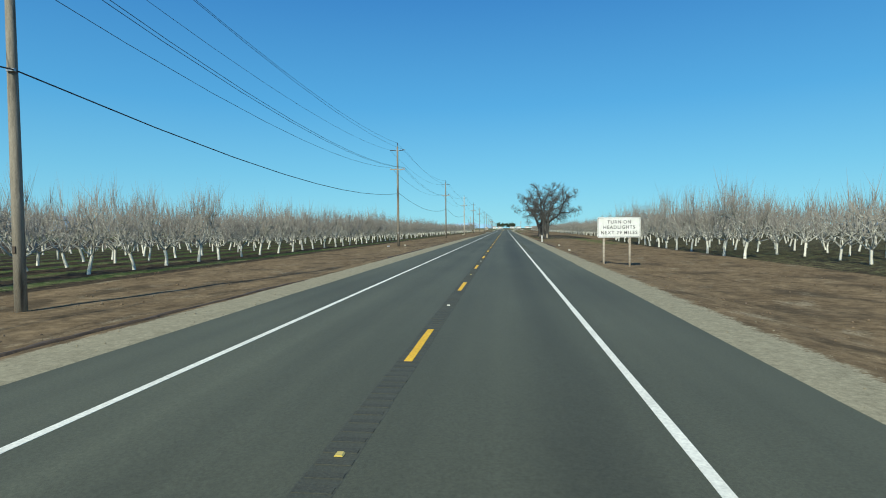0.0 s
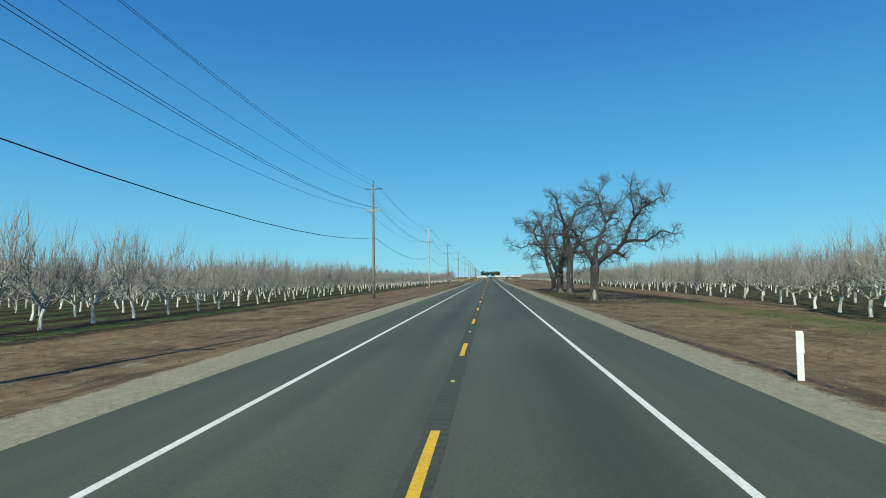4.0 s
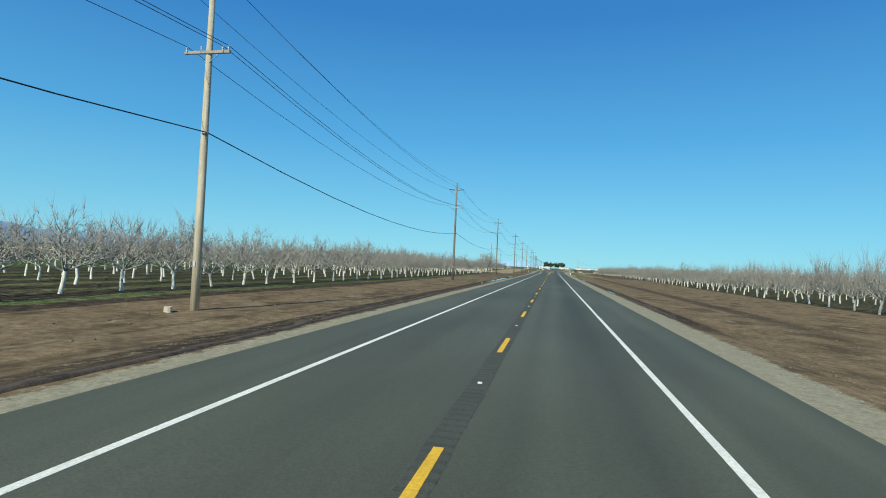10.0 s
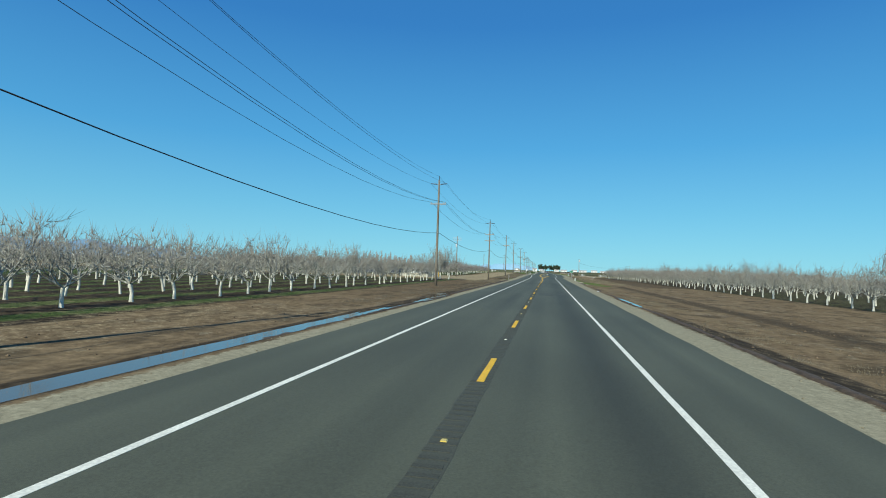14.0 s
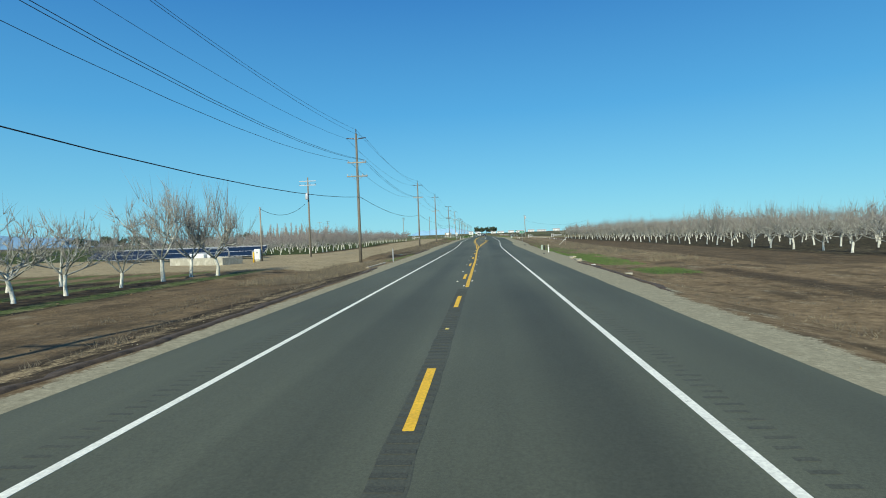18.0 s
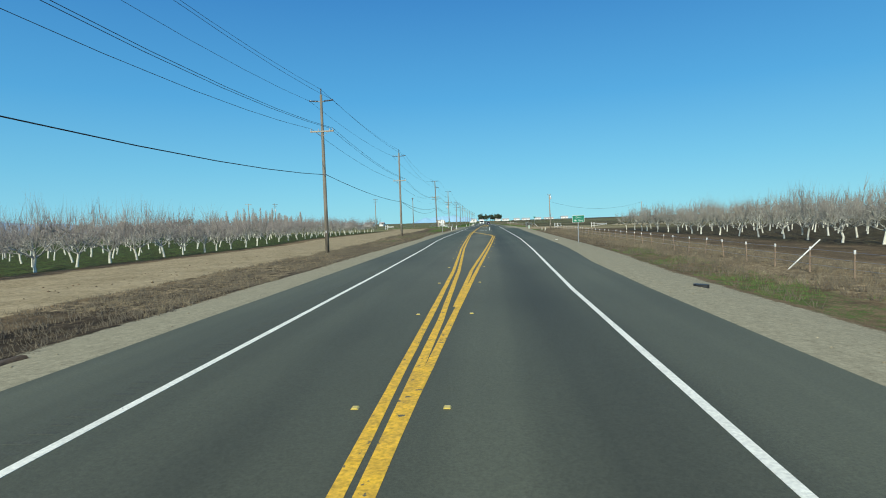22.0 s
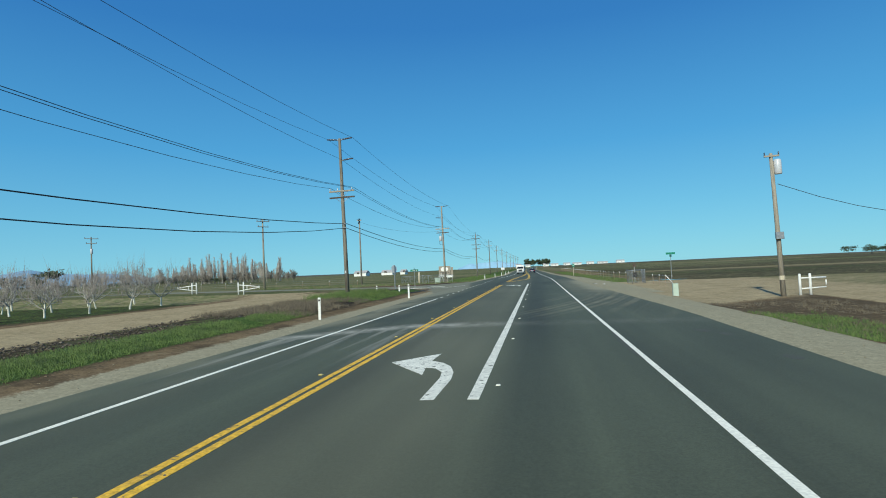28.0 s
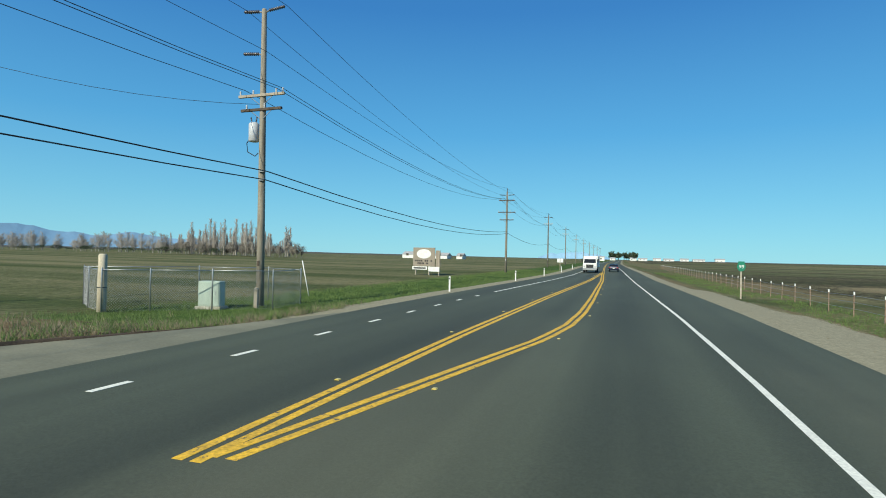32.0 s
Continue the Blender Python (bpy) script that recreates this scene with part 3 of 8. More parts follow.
band("centre_line", [(401, 0.15), (424, 0.14), (440, 0.02), (450, -0.05), (461, -0.05)], 0.085, WORN_YELLOW, 401, 461, 2, 0, "solid yellow line")
for tab, a, b in (([(460.9, -0.27), (467, -0.35), (470, -0.40), (474.6, -0.465), (488, -0.68)], 460.9, 488), ([(464, -0.09), (470, -0.125), (474.6, -0.15), (488, -0.42)], 464, 488),
                  ([(460.9, -0.05), (467, -0.04), (470, 0.035), (474.6, 0.13), (488, 0.46)], 460.9, 488), ([(476.5, 0.1), (488, 0.2)], 476.5, 488)):
    band("median_line", tab, 0.08, WORN_YELLOW, a, b, 1.5, 0, "solid yellow line with worn ridged paint", 0.006)
for nm, tab, a, b in (("median_line", LEFT_YELLOW, 488, 662.4), ("median_line", RIGHT_YELLOW, 488, 579.6), ("median_line", LEFT_YELLOW_2, 676.7, 775), ("median_line", RIGHT_YELLOW_2, 676.9, 775)):
    for s in (-0.13, 0.13):
        band(nm, tab, 0.078, WORN_YELLOW, a, b, 1.5, s, "solid yellow line with worn ridged paint", 0.006)
for s in (-0.14, 0.14):
    band("centre_line", VEER, 0.07, WORN_YELLOW, 775, 1500, 8, s, "solid yellow line")
band("pocket_line", [(596, 1.24), (664, 1.29)], 0.11, WORN_WHITE, 596.8, 663.2, 1.0, 0, "wide worn white line of the turning lane", 0.004)
# rumble strip milled into the centre
GROOVE = material("groove_asphalt", [(0.046, 0.049, 0.036), (0.06, 0.063, 0.046)], 1.0, 30, 0.9, 0, 0.5, 0.3)
n = 300
y0, y1 = -30.0, 400.0
g = Geo()
for i in range(n * 2):
    y = y0 + (y1 - y0) * i / (n * 2 - 1)
    h = 0.0335 if i % 2 else 0.032
    e = random.uniform(-0.02, 0.02)
    g.v += [(-0.24 + e, y, 0.022), (-0.2 + e, y, h), (0.2 + e, y, h), (0.24 + e, y, 0.022)]
for i in range(n * 2 - 1):
    g.f += [(4 * i + k, 4 * i + k + 1, 4 * i + k + 5, 4 * i + k + 4) for k in range(3)]
part("rumble_strip", g, RUMBLE, road, "dark milled rumble strip under the centre dashes")
# raised dark bars stand in for the milled grooves
g = Geo()
y_ = -30.0
while y_ < 400:
    e = random.uniform(-0.02, 0.02)
    g.quad_box((-0.19 + e, y_, 0.03), (0.19 + e, y_ + 0.13, 0.0385))
    y_ += 0.305
tagged(part("rumble_groove", g, GROOVE, road, "row of thin dark bars standing in for milled grooves"), kind="stuff")
# rumble strips outside the edge lines
# bars slightly darker than the asphalt, raised where grooves would be cut
SHALLOW = material("shoulder_groove", [(0.058, 0.062, 0.043), (0.075, 0.079, 0.054)], 1.0, 30, 0.85, 0, 0.5, 0.3)
for table, off, y0, n in ((LEFT_LINE, -0.47, 372, 640), (RIGHT_LINE, 0.48, 48, 110), (RIGHT_LINE, 0.48, 366, 100)):
    g = Geo()
    for i in range(n):
        y = y0 + i * 0.305
        x = along(table, y) + off
        z = crown(x, y)
        g.quad_box((x - 0.16 + random.uniform(-0.06, 0.06), y, z - 0.01), (x + 0.16 + random.uniform(-0.06, 0.06), y + 0.1, z + 0.002))
    tagged(part("shoulder_rumble", g, SHALLOW, road, "row of thin darker bars standing in for shoulder grooves"), kind="stuff")
# small stains and patches
STAIN = material("asphalt_stain", [(0.058, 0.062, 0.046), (0.07, 0.074, 0.054)], 2.0, 26, 0.85, 0, 0.5, 0.3)
for x, y, w, h in ((1.9, 343, 0.5, 0.8), (5.0, 604, 0.3, 6), (1.5, 173, 0.3, 0.4), (3.1, 248, 0.25, 0.5), (2.6, 341, 0.2, 0.35), (1.7, 366, 0.35, 0.4), (2.0, 181, 0.25, 0.5), (7.93, 606.6, 0.45, 0.9), (8.33, 605.6, 0.35, 0.8), (8.4, 601.0, 0.4, 0.8)):
    pts = []
    for k in range(22):
        a = 2 * math.pi * k / 22
        r = 0.5 * (1 + 0.25 * noise.noise((math.cos(a) * 1.4 + x, math.sin(a) * 1.4 + y, 0)))
        pts.append((x + w * r * math.cos(a), y + h * r * math.sin(a)))
    gg = Geo()
    gg.prism(pts, -0.01, 0.0)
    gg.v = [(a, b, crown(a, b) + (0.003 if c >= 0 else -0.02)) for a, b, c in gg.v]
    part("road_stain", gg, STAIN, road, "dark stain on the asphalt")
for way in (((1.7, 661.0), (2.2, 661.25), (2.77, 661.3), (3.1, 661.2)), ((3.5, 661.25), (3.8, 661.1), (4.1, 661.15))):
    gg = Geo().strip([(a, b) for a, b in way], [(a, b + 0.05) for a, b in way])
    gg.v = [(a, b, crown(a, b) + (0.003 if c > 0 else -0.02)) for a, b, c in gg.v]
    part("road_crack", gg, DARK_ASPHALT, road, "dark crack across the lane")
PATCH = material("asphalt_repair", [(0.06, 0.064, 0.047), (0.074, 0.078, 0.057)], 0.8, 26, 0.85, 0, 0.5, 0.3)
for x, y, w, h in ((1.25, 348.0, 1.45, 5.0), (2.95, 349.6, 1.1, 3.0)):
    gg = Geo().prism([(x - w / 2, y - h / 2), (x + w / 2 + 0.06, y - h / 2 - 0.1), (x + w / 2, y + h / 2), (x - w / 2 - 0.05, y + h / 2 + 0.08)], -0.01, 0.0)
    gg.v = [(a, b, crown(a, b) + (0.0025 if c >= 0 else -0.02)) for a, b, c in gg.v]
    part("road_patch", gg, PATCH, road, "darker square repair in the asphalt")
# raised reflectors
def reflector(x, y, mat, label):
    z = crown(x, y)
    gg = Geo()
    gg.prism([(-0.05, 0), (0.05, 0), (0.035, 0.018), (-0.035, 0.018)], -0.05, 0.05, Matrix.Rotation(radians(90), 4, "X"))
    ob = part("road_reflector", gg, mat, road, label)
    ob.matrix_basis = pose(x, y, z + (0.008 if y < 400 else 0.003))
    return ob


REFLECT_Y = material("reflector_yellow", [(0.75, 0.55, 0.12), (0.6, 0.45, 0.1)], 6, 50, 0.3, 0, 0, 0.1)
for i in range(-2, 35):
    reflector(0.0, DASH_0 + DASH_STEP * i + 4.1, REFLECT_Y if i % 2 else LINE_WHITE, "small ceramic road reflector")
for y in np.arange(404, 462, 7.3):
    for x in (-0.42, 0.33):
        reflector(x, y, LINE_WHITE, "small pale road reflector")
for tab, a, b in ((LEFT_YELLOW, 468, 660), (RIGHT_YELLOW, 468, 575), (LEFT_YELLOW_2, 681, 760), (RIGHT_YELLOW_2, 681, 760)):
    for y in np.arange(a, b, 7.3):
        reflector(along(tab, y) + (0.42 if tab in (RIGHT_YELLOW, RIGHT_YELLOW_2) else -0.42), y, REFLECT_Y, "small yellow road reflector")
for y in np.arange(598, 664, 7.3):
    reflector(1.62, y, LINE_WHITE, "small white road reflector")
# turn arrows
ARROW = [(0.15, 0.0), (0.41, 0.03), (0.45, 1.9), (0.38, 2.75), (0.2, 3.5), (-0.08, 4.05), (-0.44, 4.4), (-0.39, 5.6), (-1.5, 4.25), (-0.31, 2.45), (-0.4, 3.4), (-0.13, 3.25), (0.1, 2.75), (0.17, 2.1)]
for y in (596.75, 655.2):
    gg = Geo()
    gg.prism([(x + (0.1 if y < 600 else 0.0), y + v) for x, v in ARROW], 0.0, 0.032)
    part("turn_arrow", gg, WORN_WHITE, road, "worn white left-turn arrow")

# ---- ground ----
def ground_material():
    m = bpy.data.materials.new("ground")
    m.use_nodes = True
    t = m.node_tree
    n, l = t.nodes, t.links
    b = n["Principled BSDF"]
    b.inputs["Roughness"].default_value, b.inputs["Specular IOR Level"].default_value = 0.95, 0.06
    geo = n.new("ShaderNodeNewGeometry")

    def tex(scale, detail, stretch=(1, 1, 1)):
        mp = n.new("ShaderNodeMapping")
        mp.inputs["Scale"].default_value = stretch
        l.new(geo.outputs["Position"], mp.inputs["Vector"])
        q = n.new("ShaderNodeTexNoise")
        q.inputs["Scale"].default_value, q.inputs["Detail"].default_value = scale, detail
        l.new(mp.outputs[0], q.inputs["Vector"])
        return q.outputs["Fac"]

    def rng(v, a, b2, c, d):
        q = n.new("ShaderNodeMapRange")
        for k, w in zip(("From Min", "From Max", "To Min", "To Max"), (a, b2, c, d)):
            q.inputs[k].default_value = w
        l.new(v, q.inputs["Value"])
        return q.outputs[0]

    def op(kind, a, c):
        q = n.new("ShaderNodeMath")
        q.operation = kind
        for i, w in enumerate((a, c)):
            if isinstance(w, (int, float)):
                q.inputs[i].default_value = w
            else:
                l.new(w, q.inputs[i])
        return q.outputs[0]

    def colour(c1, c2, v):
        q = n.new("ShaderNodeMix")
        q.data_type = "RGBA"
        q.inputs[6].default_value, q.inputs[7].default_value = (*c1, 1), (*c2, 1)
        l.new(v, q.inputs["Factor"])
        return q.outputs[2]

    def over(a, c, f):
        q = n.new("ShaderNodeMix")
        q.data_type = "RGBA"
        l.new(a, q.inputs[6])
        l.new(c, q.inputs[7])
        l.new(f, q.inputs["Factor"])
        return q.outputs[2]

    coarse, mid, fine, grit = tex(0.35, 6), tex(1.6, 6), tex(11, 5), tex(60, 3)
    tracks = tex(1.0, 4, (1.1, 0.05, 1))
    edge = op("ADD", op("MULTIPLY", op("SUBTRACT", mid, 0.5), 0.9), op("MULTIPLY", op("SUBTRACT", fine, 0.5), 0.9))
    out = colour((0.136, 0.095, 0.053), (0.242, 0.173, 0.097), rng(op("ADD", op("MULTIPLY", tracks, 0.25), op("MULTIPLY", op("ADD", mid, coarse), 0.375)), 0.38, 0.62, 0, 1))
    out = over(out, colour((0.06, 0.046, 0.028), (0.095, 0.07, 0.042), fine), rng(op("ADD", tex(0.5, 6, (1.0, 0.6, 1)), op("MULTIPLY", fine, 0.3)), 0.68, 0.8, 0, 0.8))
    out = over(out, colour((0.27, 0.225, 0.145), (0.36, 0.31, 0.21), fine), rng(op("ADD", tex(0.8, 6, (1.0, 0.6, 1)), op("MULTIPLY", fine, 0.35)), 0.79, 0.9, 0, 0.6))
    one = n.new("ShaderNodeVertexColor")
    one.layer_name = "zone_a"
    two = n.new("ShaderNodeVertexColor")
    two.layer_name = "zone_b"
    sa, sb = n.new("ShaderNodeSeparateColor"), n.new("ShaderNodeSeparateColor")
    l.new(one.outputs["Color"], sa.inputs[0])
    l.new(two.outputs["Color"], sb.inputs[0])
    zones = [
        (sb.outputs[1], colour((0.034, 0.026, 0.017), (0.084, 0.063, 0.04), rng(mid, 0.35, 0.65, 0, 1))),      # dark damp soil; on orchard floors also the trees' shade
        (sb.outputs[2], colour((0.285, 0.225, 0.13), (0.375, 0.30, 0.18), rng(coarse, 0.3, 0.7, 0, 1))),        # packed tan earth
        (sb.outputs[0], colour((0.20, 0.145, 0.085), (0.345, 0.27, 0.155), rng(fine, 0.35, 0.65, 0, 1))),        # dry weeds
        (sa.outputs[1], colour((0.042, 0.078, 0.018), (0.085, 0.135, 0.032), rng(fine, 0.35, 0.65, 0, 1))),       # green grass
        (sa.outputs[2], colour((0.068, 0.085, 0.03), (0.19, 0.172, 0.088), rng(op("ADD", op("MULTIPLY", tex(1.0, 4, (0.012, 0.09, 1)), 0.75), op("MULTIPLY", mid, 0.25)), 0.4, 0.6, 0, 1))),         # olive field
        (sa.outputs[0], colour((0.265, 0.238, 0.158), (0.335, 0.304, 0.206), rng(fine, 0.3, 0.7, 0, 1))),           # gravel
    ]
    for w, c in zones:
        out = over(out, c, rng(op("ADD", w, edge), 0.36, 0.64, 0, 1))
    sc = n.new("ShaderNodeVectorMath")
    sc.operation = "SCALE"
    l.new(out, sc.inputs[0])
    l.new(op("MULTIPLY", op("ADD", op("MULTIPLY", op("SUBTRACT", op("MULTIPLY", rng(fine, 0.3, 0.7, 0.82, 1.18), rng(tex(3.2, 6), 0.35, 0.65, 0.8, 1.17)), 1.0), rng(sa.outputs[0], 0, 1, 1, 0.45)), 1.0), op("ADD", op("MULTIPLY", op("SUBTRACT", rng(grit, 0.3, 0.7, 0.75, 1.25), 1.0), rng(sa.outputs[0], 0, 1, 1, 0.8)), 1.0)), sc.inputs["Scale"])
    l.new(sc.outputs[0], b.inputs["Base Color"])
    bp = n.new("ShaderNodeBump")
    bp.inputs["Strength"].default_value, bp.inputs["Distance"].default_value = 0.5, 0.05
    l.new(rng(sa.outputs[0], 0, 1, 0.5, 0.2), bp.inputs["Strength"])
    l.new(op("ADD", op("MULTIPLY", fine, 0.7), op("MULTIPLY", grit, 0.3)), bp.inputs["Height"])
    l.new(bp.outputs[0], b.inputs["Normal"])
    return m


def soft(v, a, b):
    """0 below a, 1 above b, and smooth between."""
    if a > b:
        return 1 - soft(v, b, a)
    k = min(max((v - a) / (b - a), 0), 1)
    return k * k * (3 - 2 * k)


def inside(v, a, b, s):
    return soft(v, a - s, a + s) * (1 - soft(v, b - s, b + s))


def front_left(y):
    """x of the first orchard row on the far side."""
    return along([(-100, -26.2), (240, -26.4), (285, -24.5), (430, -23.6)], y)


def zones(x, y):
    """How much of gravel, green, olive field, dry weeds, dark soil (with tree shade on orchard floors) and tan earth
    lies at a place.
    """
    gravel = green = olive = weeds = dark = tan = 0.0
    if x < 0:
        d = along(LEFT_EDGE, y) - x
        gravel = 1 - soft(d, *((1.5, 2.7) if y < 150 else (0.5, 1.4) if y < 416 else (1.3, 2.3) if y < 470 else (2.2, 3.1) if y < 540 else (1.5, 2.7) if y < 590 else (1.0, 2.0) if y < 652 else (1.4, 2.8)))
        if y < 480:
            row = (x - front_left(y)) / 5.3
            if x < along([(0, -21.2), (240, -20.4), (262, -19.3), (420, -19.6)], y):
                band_ = abs(row - round(row)) * 2
                olive = 0.45 * soft(band_, 0.25, 0.6)
                green = 0.72 * soft(band_, 0.4, 0.75)
                # moist soil and the shade under the rows, both put into the floor colour
                dark = 0.95
            dark = max(dark, 1.1 * inside(d, 1.25, 3.6, 0.35) * soft(y, 190, 240))
            if d > 2.3 and x > -23.2:
                tan = 0.34 * soft(noise.noise((x * 0.08, y * 0.02, 2)), -0.1, 0.5) * (1 - soft(y, 320, 345))
                dark = max(dark, 0.42 * soft(y, 330, 350), 0.95 * inside(d, 1.3, 4.2, 0.5) * soft(y, 330, 345))
            weeds = max(weeds, 0.5 * inside(d, 1.9, 3.4, 0.5) * soft(y, 340, 370))
            if y > 412 and x < -15.8:
                k = soft(y, 424, 436)
                tan, dark, olive, green = max(tan, 1.0 * k), dark * (1 - k), olive * (1 - k), green * (1 - k)
            if y > 405:
                weeds = max(weeds * (1 - soft(y, 405, 418)), 0.2 * inside(d, 2.2, 7.6, 0.8) * soft(y, 405, 418))
                dark = max(dark, 0.9 * inside(d, 1.4, 6.6, 0.8) * soft(y, 405, 418)) * (1 - 0.8 * inside(y, 418, 453, 4))
                weeds = max(weeds, 0.72 * inside(d, 2.6, 9.4, 0.8) * inside(y, 416, 452, 5))
                green = max(green, 0.55 * inside(d, 2.2, 5.0, 0.8) * inside(y, 438, 451, 3))
        elif y < 652:
            weeds = 0.5 * inside(d, 3.0, 9.6, 0.7) * (1 - 0.8 * soft(y, 575, 592))
            dark = 0.95 * inside(d, 2.7, 9.0, 0.6)
            dark = max(dark, 0.4 * inside(d, 1.6, 3.0, 0.4) * soft(y, 585, 595))
            green = (0.9 * inside(d, 2.8, 5.4, 0.5) * soft(y, 586, 600) + 0.35 * soft(y, 590, 600) * inside(d, 4.0, 9, 1)) * (1 - 0.85 * inside(y, 619, 628, 2))
            tan = 0.9 * inside(x, -30, -16.4, 0.8) * (1 - soft(y, 640, 655))
            tan = max(tan, 0.9 * inside(x, -46, -24, 2) * soft(y, 640, 650))
            if x < -31:
                k = 1 - soft(x, -34, -30)
                dark, green, olive = 0.95 * k, 0.5 * k, 0.2 * k
                if y > 640 and x > -80:
                    tan = 0.8 * k
        else:
            green = 0.75 * inside(d, 1.5, 12, 1.0) * soft(y, 682, 692) + 0.25
            olive = 0.9 * soft(d, 6, 16)
            e_ = y - along(FAR_SIDE, x)
            weeds = 0.62 * inside(e_, 1.0, 3.2, 0.5) * soft(d, 3, 6)
            dark = 0.95 * inside(e_, -0.4, 1.1, 0.35) * soft(x, -25, -22)
            if y < 664:
                weeds = 0.5
                green = 0.7 * inside(x, -17.5, -12, 1.0) * inside(y, 640, 651, 2)
                tan = 0.85 * inside(x, -46, -18, 1.5) * (1 - soft(y, 656, 662))
    else:
        d = x - along(RIGHT_EDGE, y)
        gravel = 1 - soft(d, *((0.9, 2.0) if y < 398 or y > 725 else (1.8, 2.8) if y < 424 else (2.9, 3.9) if y < 640 else (4.8, 5.8) if y < 684 else (3.3, 4.6) if y < 705 else (2.2, 3.6)))
        edge = along([(-400, 22), (118, 23), (140, 30), (400, 32), (580, 29), (620, 40)], y)
        if y < 415:
            if x > edge:
                dark, green, olive = 0.95, 0.36, 0.4
            dark = max(dark, 0.95 * inside(x, 9, 24, 1.5) * inside(y, 138, 206, 6))
            green = max(green, 0.45 * inside(x, 9, 12.5, 1.5) * inside(y, 150, 172, 6), 0.5 * inside(x, 18, 23, 2) * inside(y, 90, 150, 8))
            weeds = max(0.25 * inside(d, 2, 4, 0.6), 0.4 * inside(x, 12, 22, 3) * inside(y, 135, 190, 8))
            green = max(green, 0.7 * inside(x, 11, 14.5, 0.8) * inside(y, 411, 416.5, 1.2))
            dark = max(dark, 1.05 * inside(d, 1.5, 3.4, 0.4) * inside(y, 235, 330, 10), 0.6 * inside(x, 15, 17.5, 0.7) * soft(y, 200, 260))
            tan = 0.25 * soft(noise.noise((x * 0.1, y * 0.03, 8)), 0.0, 0.4)
        elif y < 600:
            green = 0.95 * inside(d, *((2.9, 6.2) if y < 455 else (3.4, 7.2)), 0.7) * inside(y, 421, 510, 7) * (0.8 + 0.6 * noise.noise((x * 0.3, y * 0.12, 4))) * (1 - 0.5 * soft(y, 452, 470)) + 0.3 * inside(d, 3.5, 7, 0.7) * soft(y, 500, 510)
            weeds = 0.48 * inside(d, 6.0, 15, 1.5) * soft(y, 424, 440) * (1 - 0.5 * soft(y, 585, 600))
            dark = along([(440, 0.12), (480, 0.45)], y) if x < edge else 0.9
            green = max(green, 0.7 * inside(x, 11, 14.5, 0.8) * inside(y, 411, 416.5, 1.2))
            olive = 0.35 if x > edge else 0.0
            if d > 15 and x < edge:
                tan, dark = 0.15, 0.5
        elif y < 668:
            k = soft(y - 0.75 * (x - 12), 621, 625) if x < 21.5 else soft(y, 604, 610)
            tan = 0.85 * k * (1 - soft(x, 40, 52)) + 0.3 * inside(x, 50, 90, 6)
            weeds = 0.3 * inside(x, 12.5, 21, 1) * (1 - k) + 0.4 * soft(x, 30, 40)
            green = 0.75 * inside(x, 12.3, 15.2, 0.8) * inside(y, 606, 616, 2)
            olive = 0.5 * soft(x, 24, 34)
            dark = max(0.6 * soft(x, 30, 40), 0.6 * (1 - k) * soft(x, 11.5, 13))
        else:
            green = 0.6 * inside(d, *((4.0, 9) if y < 712 else (2.4, 7)), 0.8)
            olive = 0.45 + 0.4 * soft(noise.noise((0.004 * x, 0.02 * y, 3)), 0.0, 0.3)
            dark = 0.95 * soft(x, 16, 24)
            weeds = 0.3 * inside(d, 1.8, 4, 0.5) + 0.75 * soft(noise.noise((x * 0.004, y * 0.045, 9)), 0.12, 0.3) * soft(x, 20, 30)
    return (gravel, green, olive), (weeds, dark, tan)


gx = [-4600, -2500, -1200, -600, -350, -220, -150, -110, -85, -70] + list(np.arange(-60, -26, 1.4)) + list(np.arange(-26, 26.01, 0.6)) + list(np.arange(27.4, 60, 1.4)) + [70, 85, 110, 150, 220, 350, 600, 1200, 2500, 4600]
gy = [-800, -300, -120, -60] + list(np.arange(-24, 790, 1.3)) + [800, 815, 835, 860, 900, 950, 1020, 1120, 1300, 1600, 2100, 3000, 4800]
nx, ny = len(gx), len(gy)
co, za, zb = [], [], []
for y in gy:
    for x in gx:
        co.append((x, y, ground_z(x, y) if abs(x) < 65 and -100 < y < 900 else ground_z(math.copysign(64, x), min(y, 890))))
        a, b = zones(x, y)
        za += [*a, 1.0]
        zb += [*b, 1.0]
me = bpy.data.meshes.new("ground")
me.from_pydata(co, [], [(j * nx + i, j * nx + i + 1, (j + 1) * nx + i + 1, (j + 1) * nx + i) for j in range(ny - 1) for i in range(nx - 1)])
for nm, z in (("zone_a", za), ("zone_b", zb)):
    at = me.attributes.new(nm, "FLOAT_COLOR", "POINT")
    at.data.foreach_set("color", np.array(z, np.float32))
me.materials.append(ground_material())
me.polygons.foreach_set("use_smooth", [True] * len(me.polygons))
tagged(new("ground", me), "brown bare earth with gravel verges, weeds and grass", "ground", kind="structure")

# ---- utility poles and their wires ----
def insulator(parent, path, r, mat, label="", n=7):
    """A stack of sheds along a short path."""
    a, b = Vector(path[0]), Vector(path[1])
    pts, rad = [], []
    for i in range(n):
        for f, k in ((0.0, 0.5), (0.35, 1.0), (0.7, 0.55)):
            pts.append(a.lerp(b, (i + f) / n))
            rad.append(r * k)
    pts.append(b)
    rad.append(r * 0.5)
    return part("insulator", Geo().tube(pts, rad, 7), mat, parent, label, True)


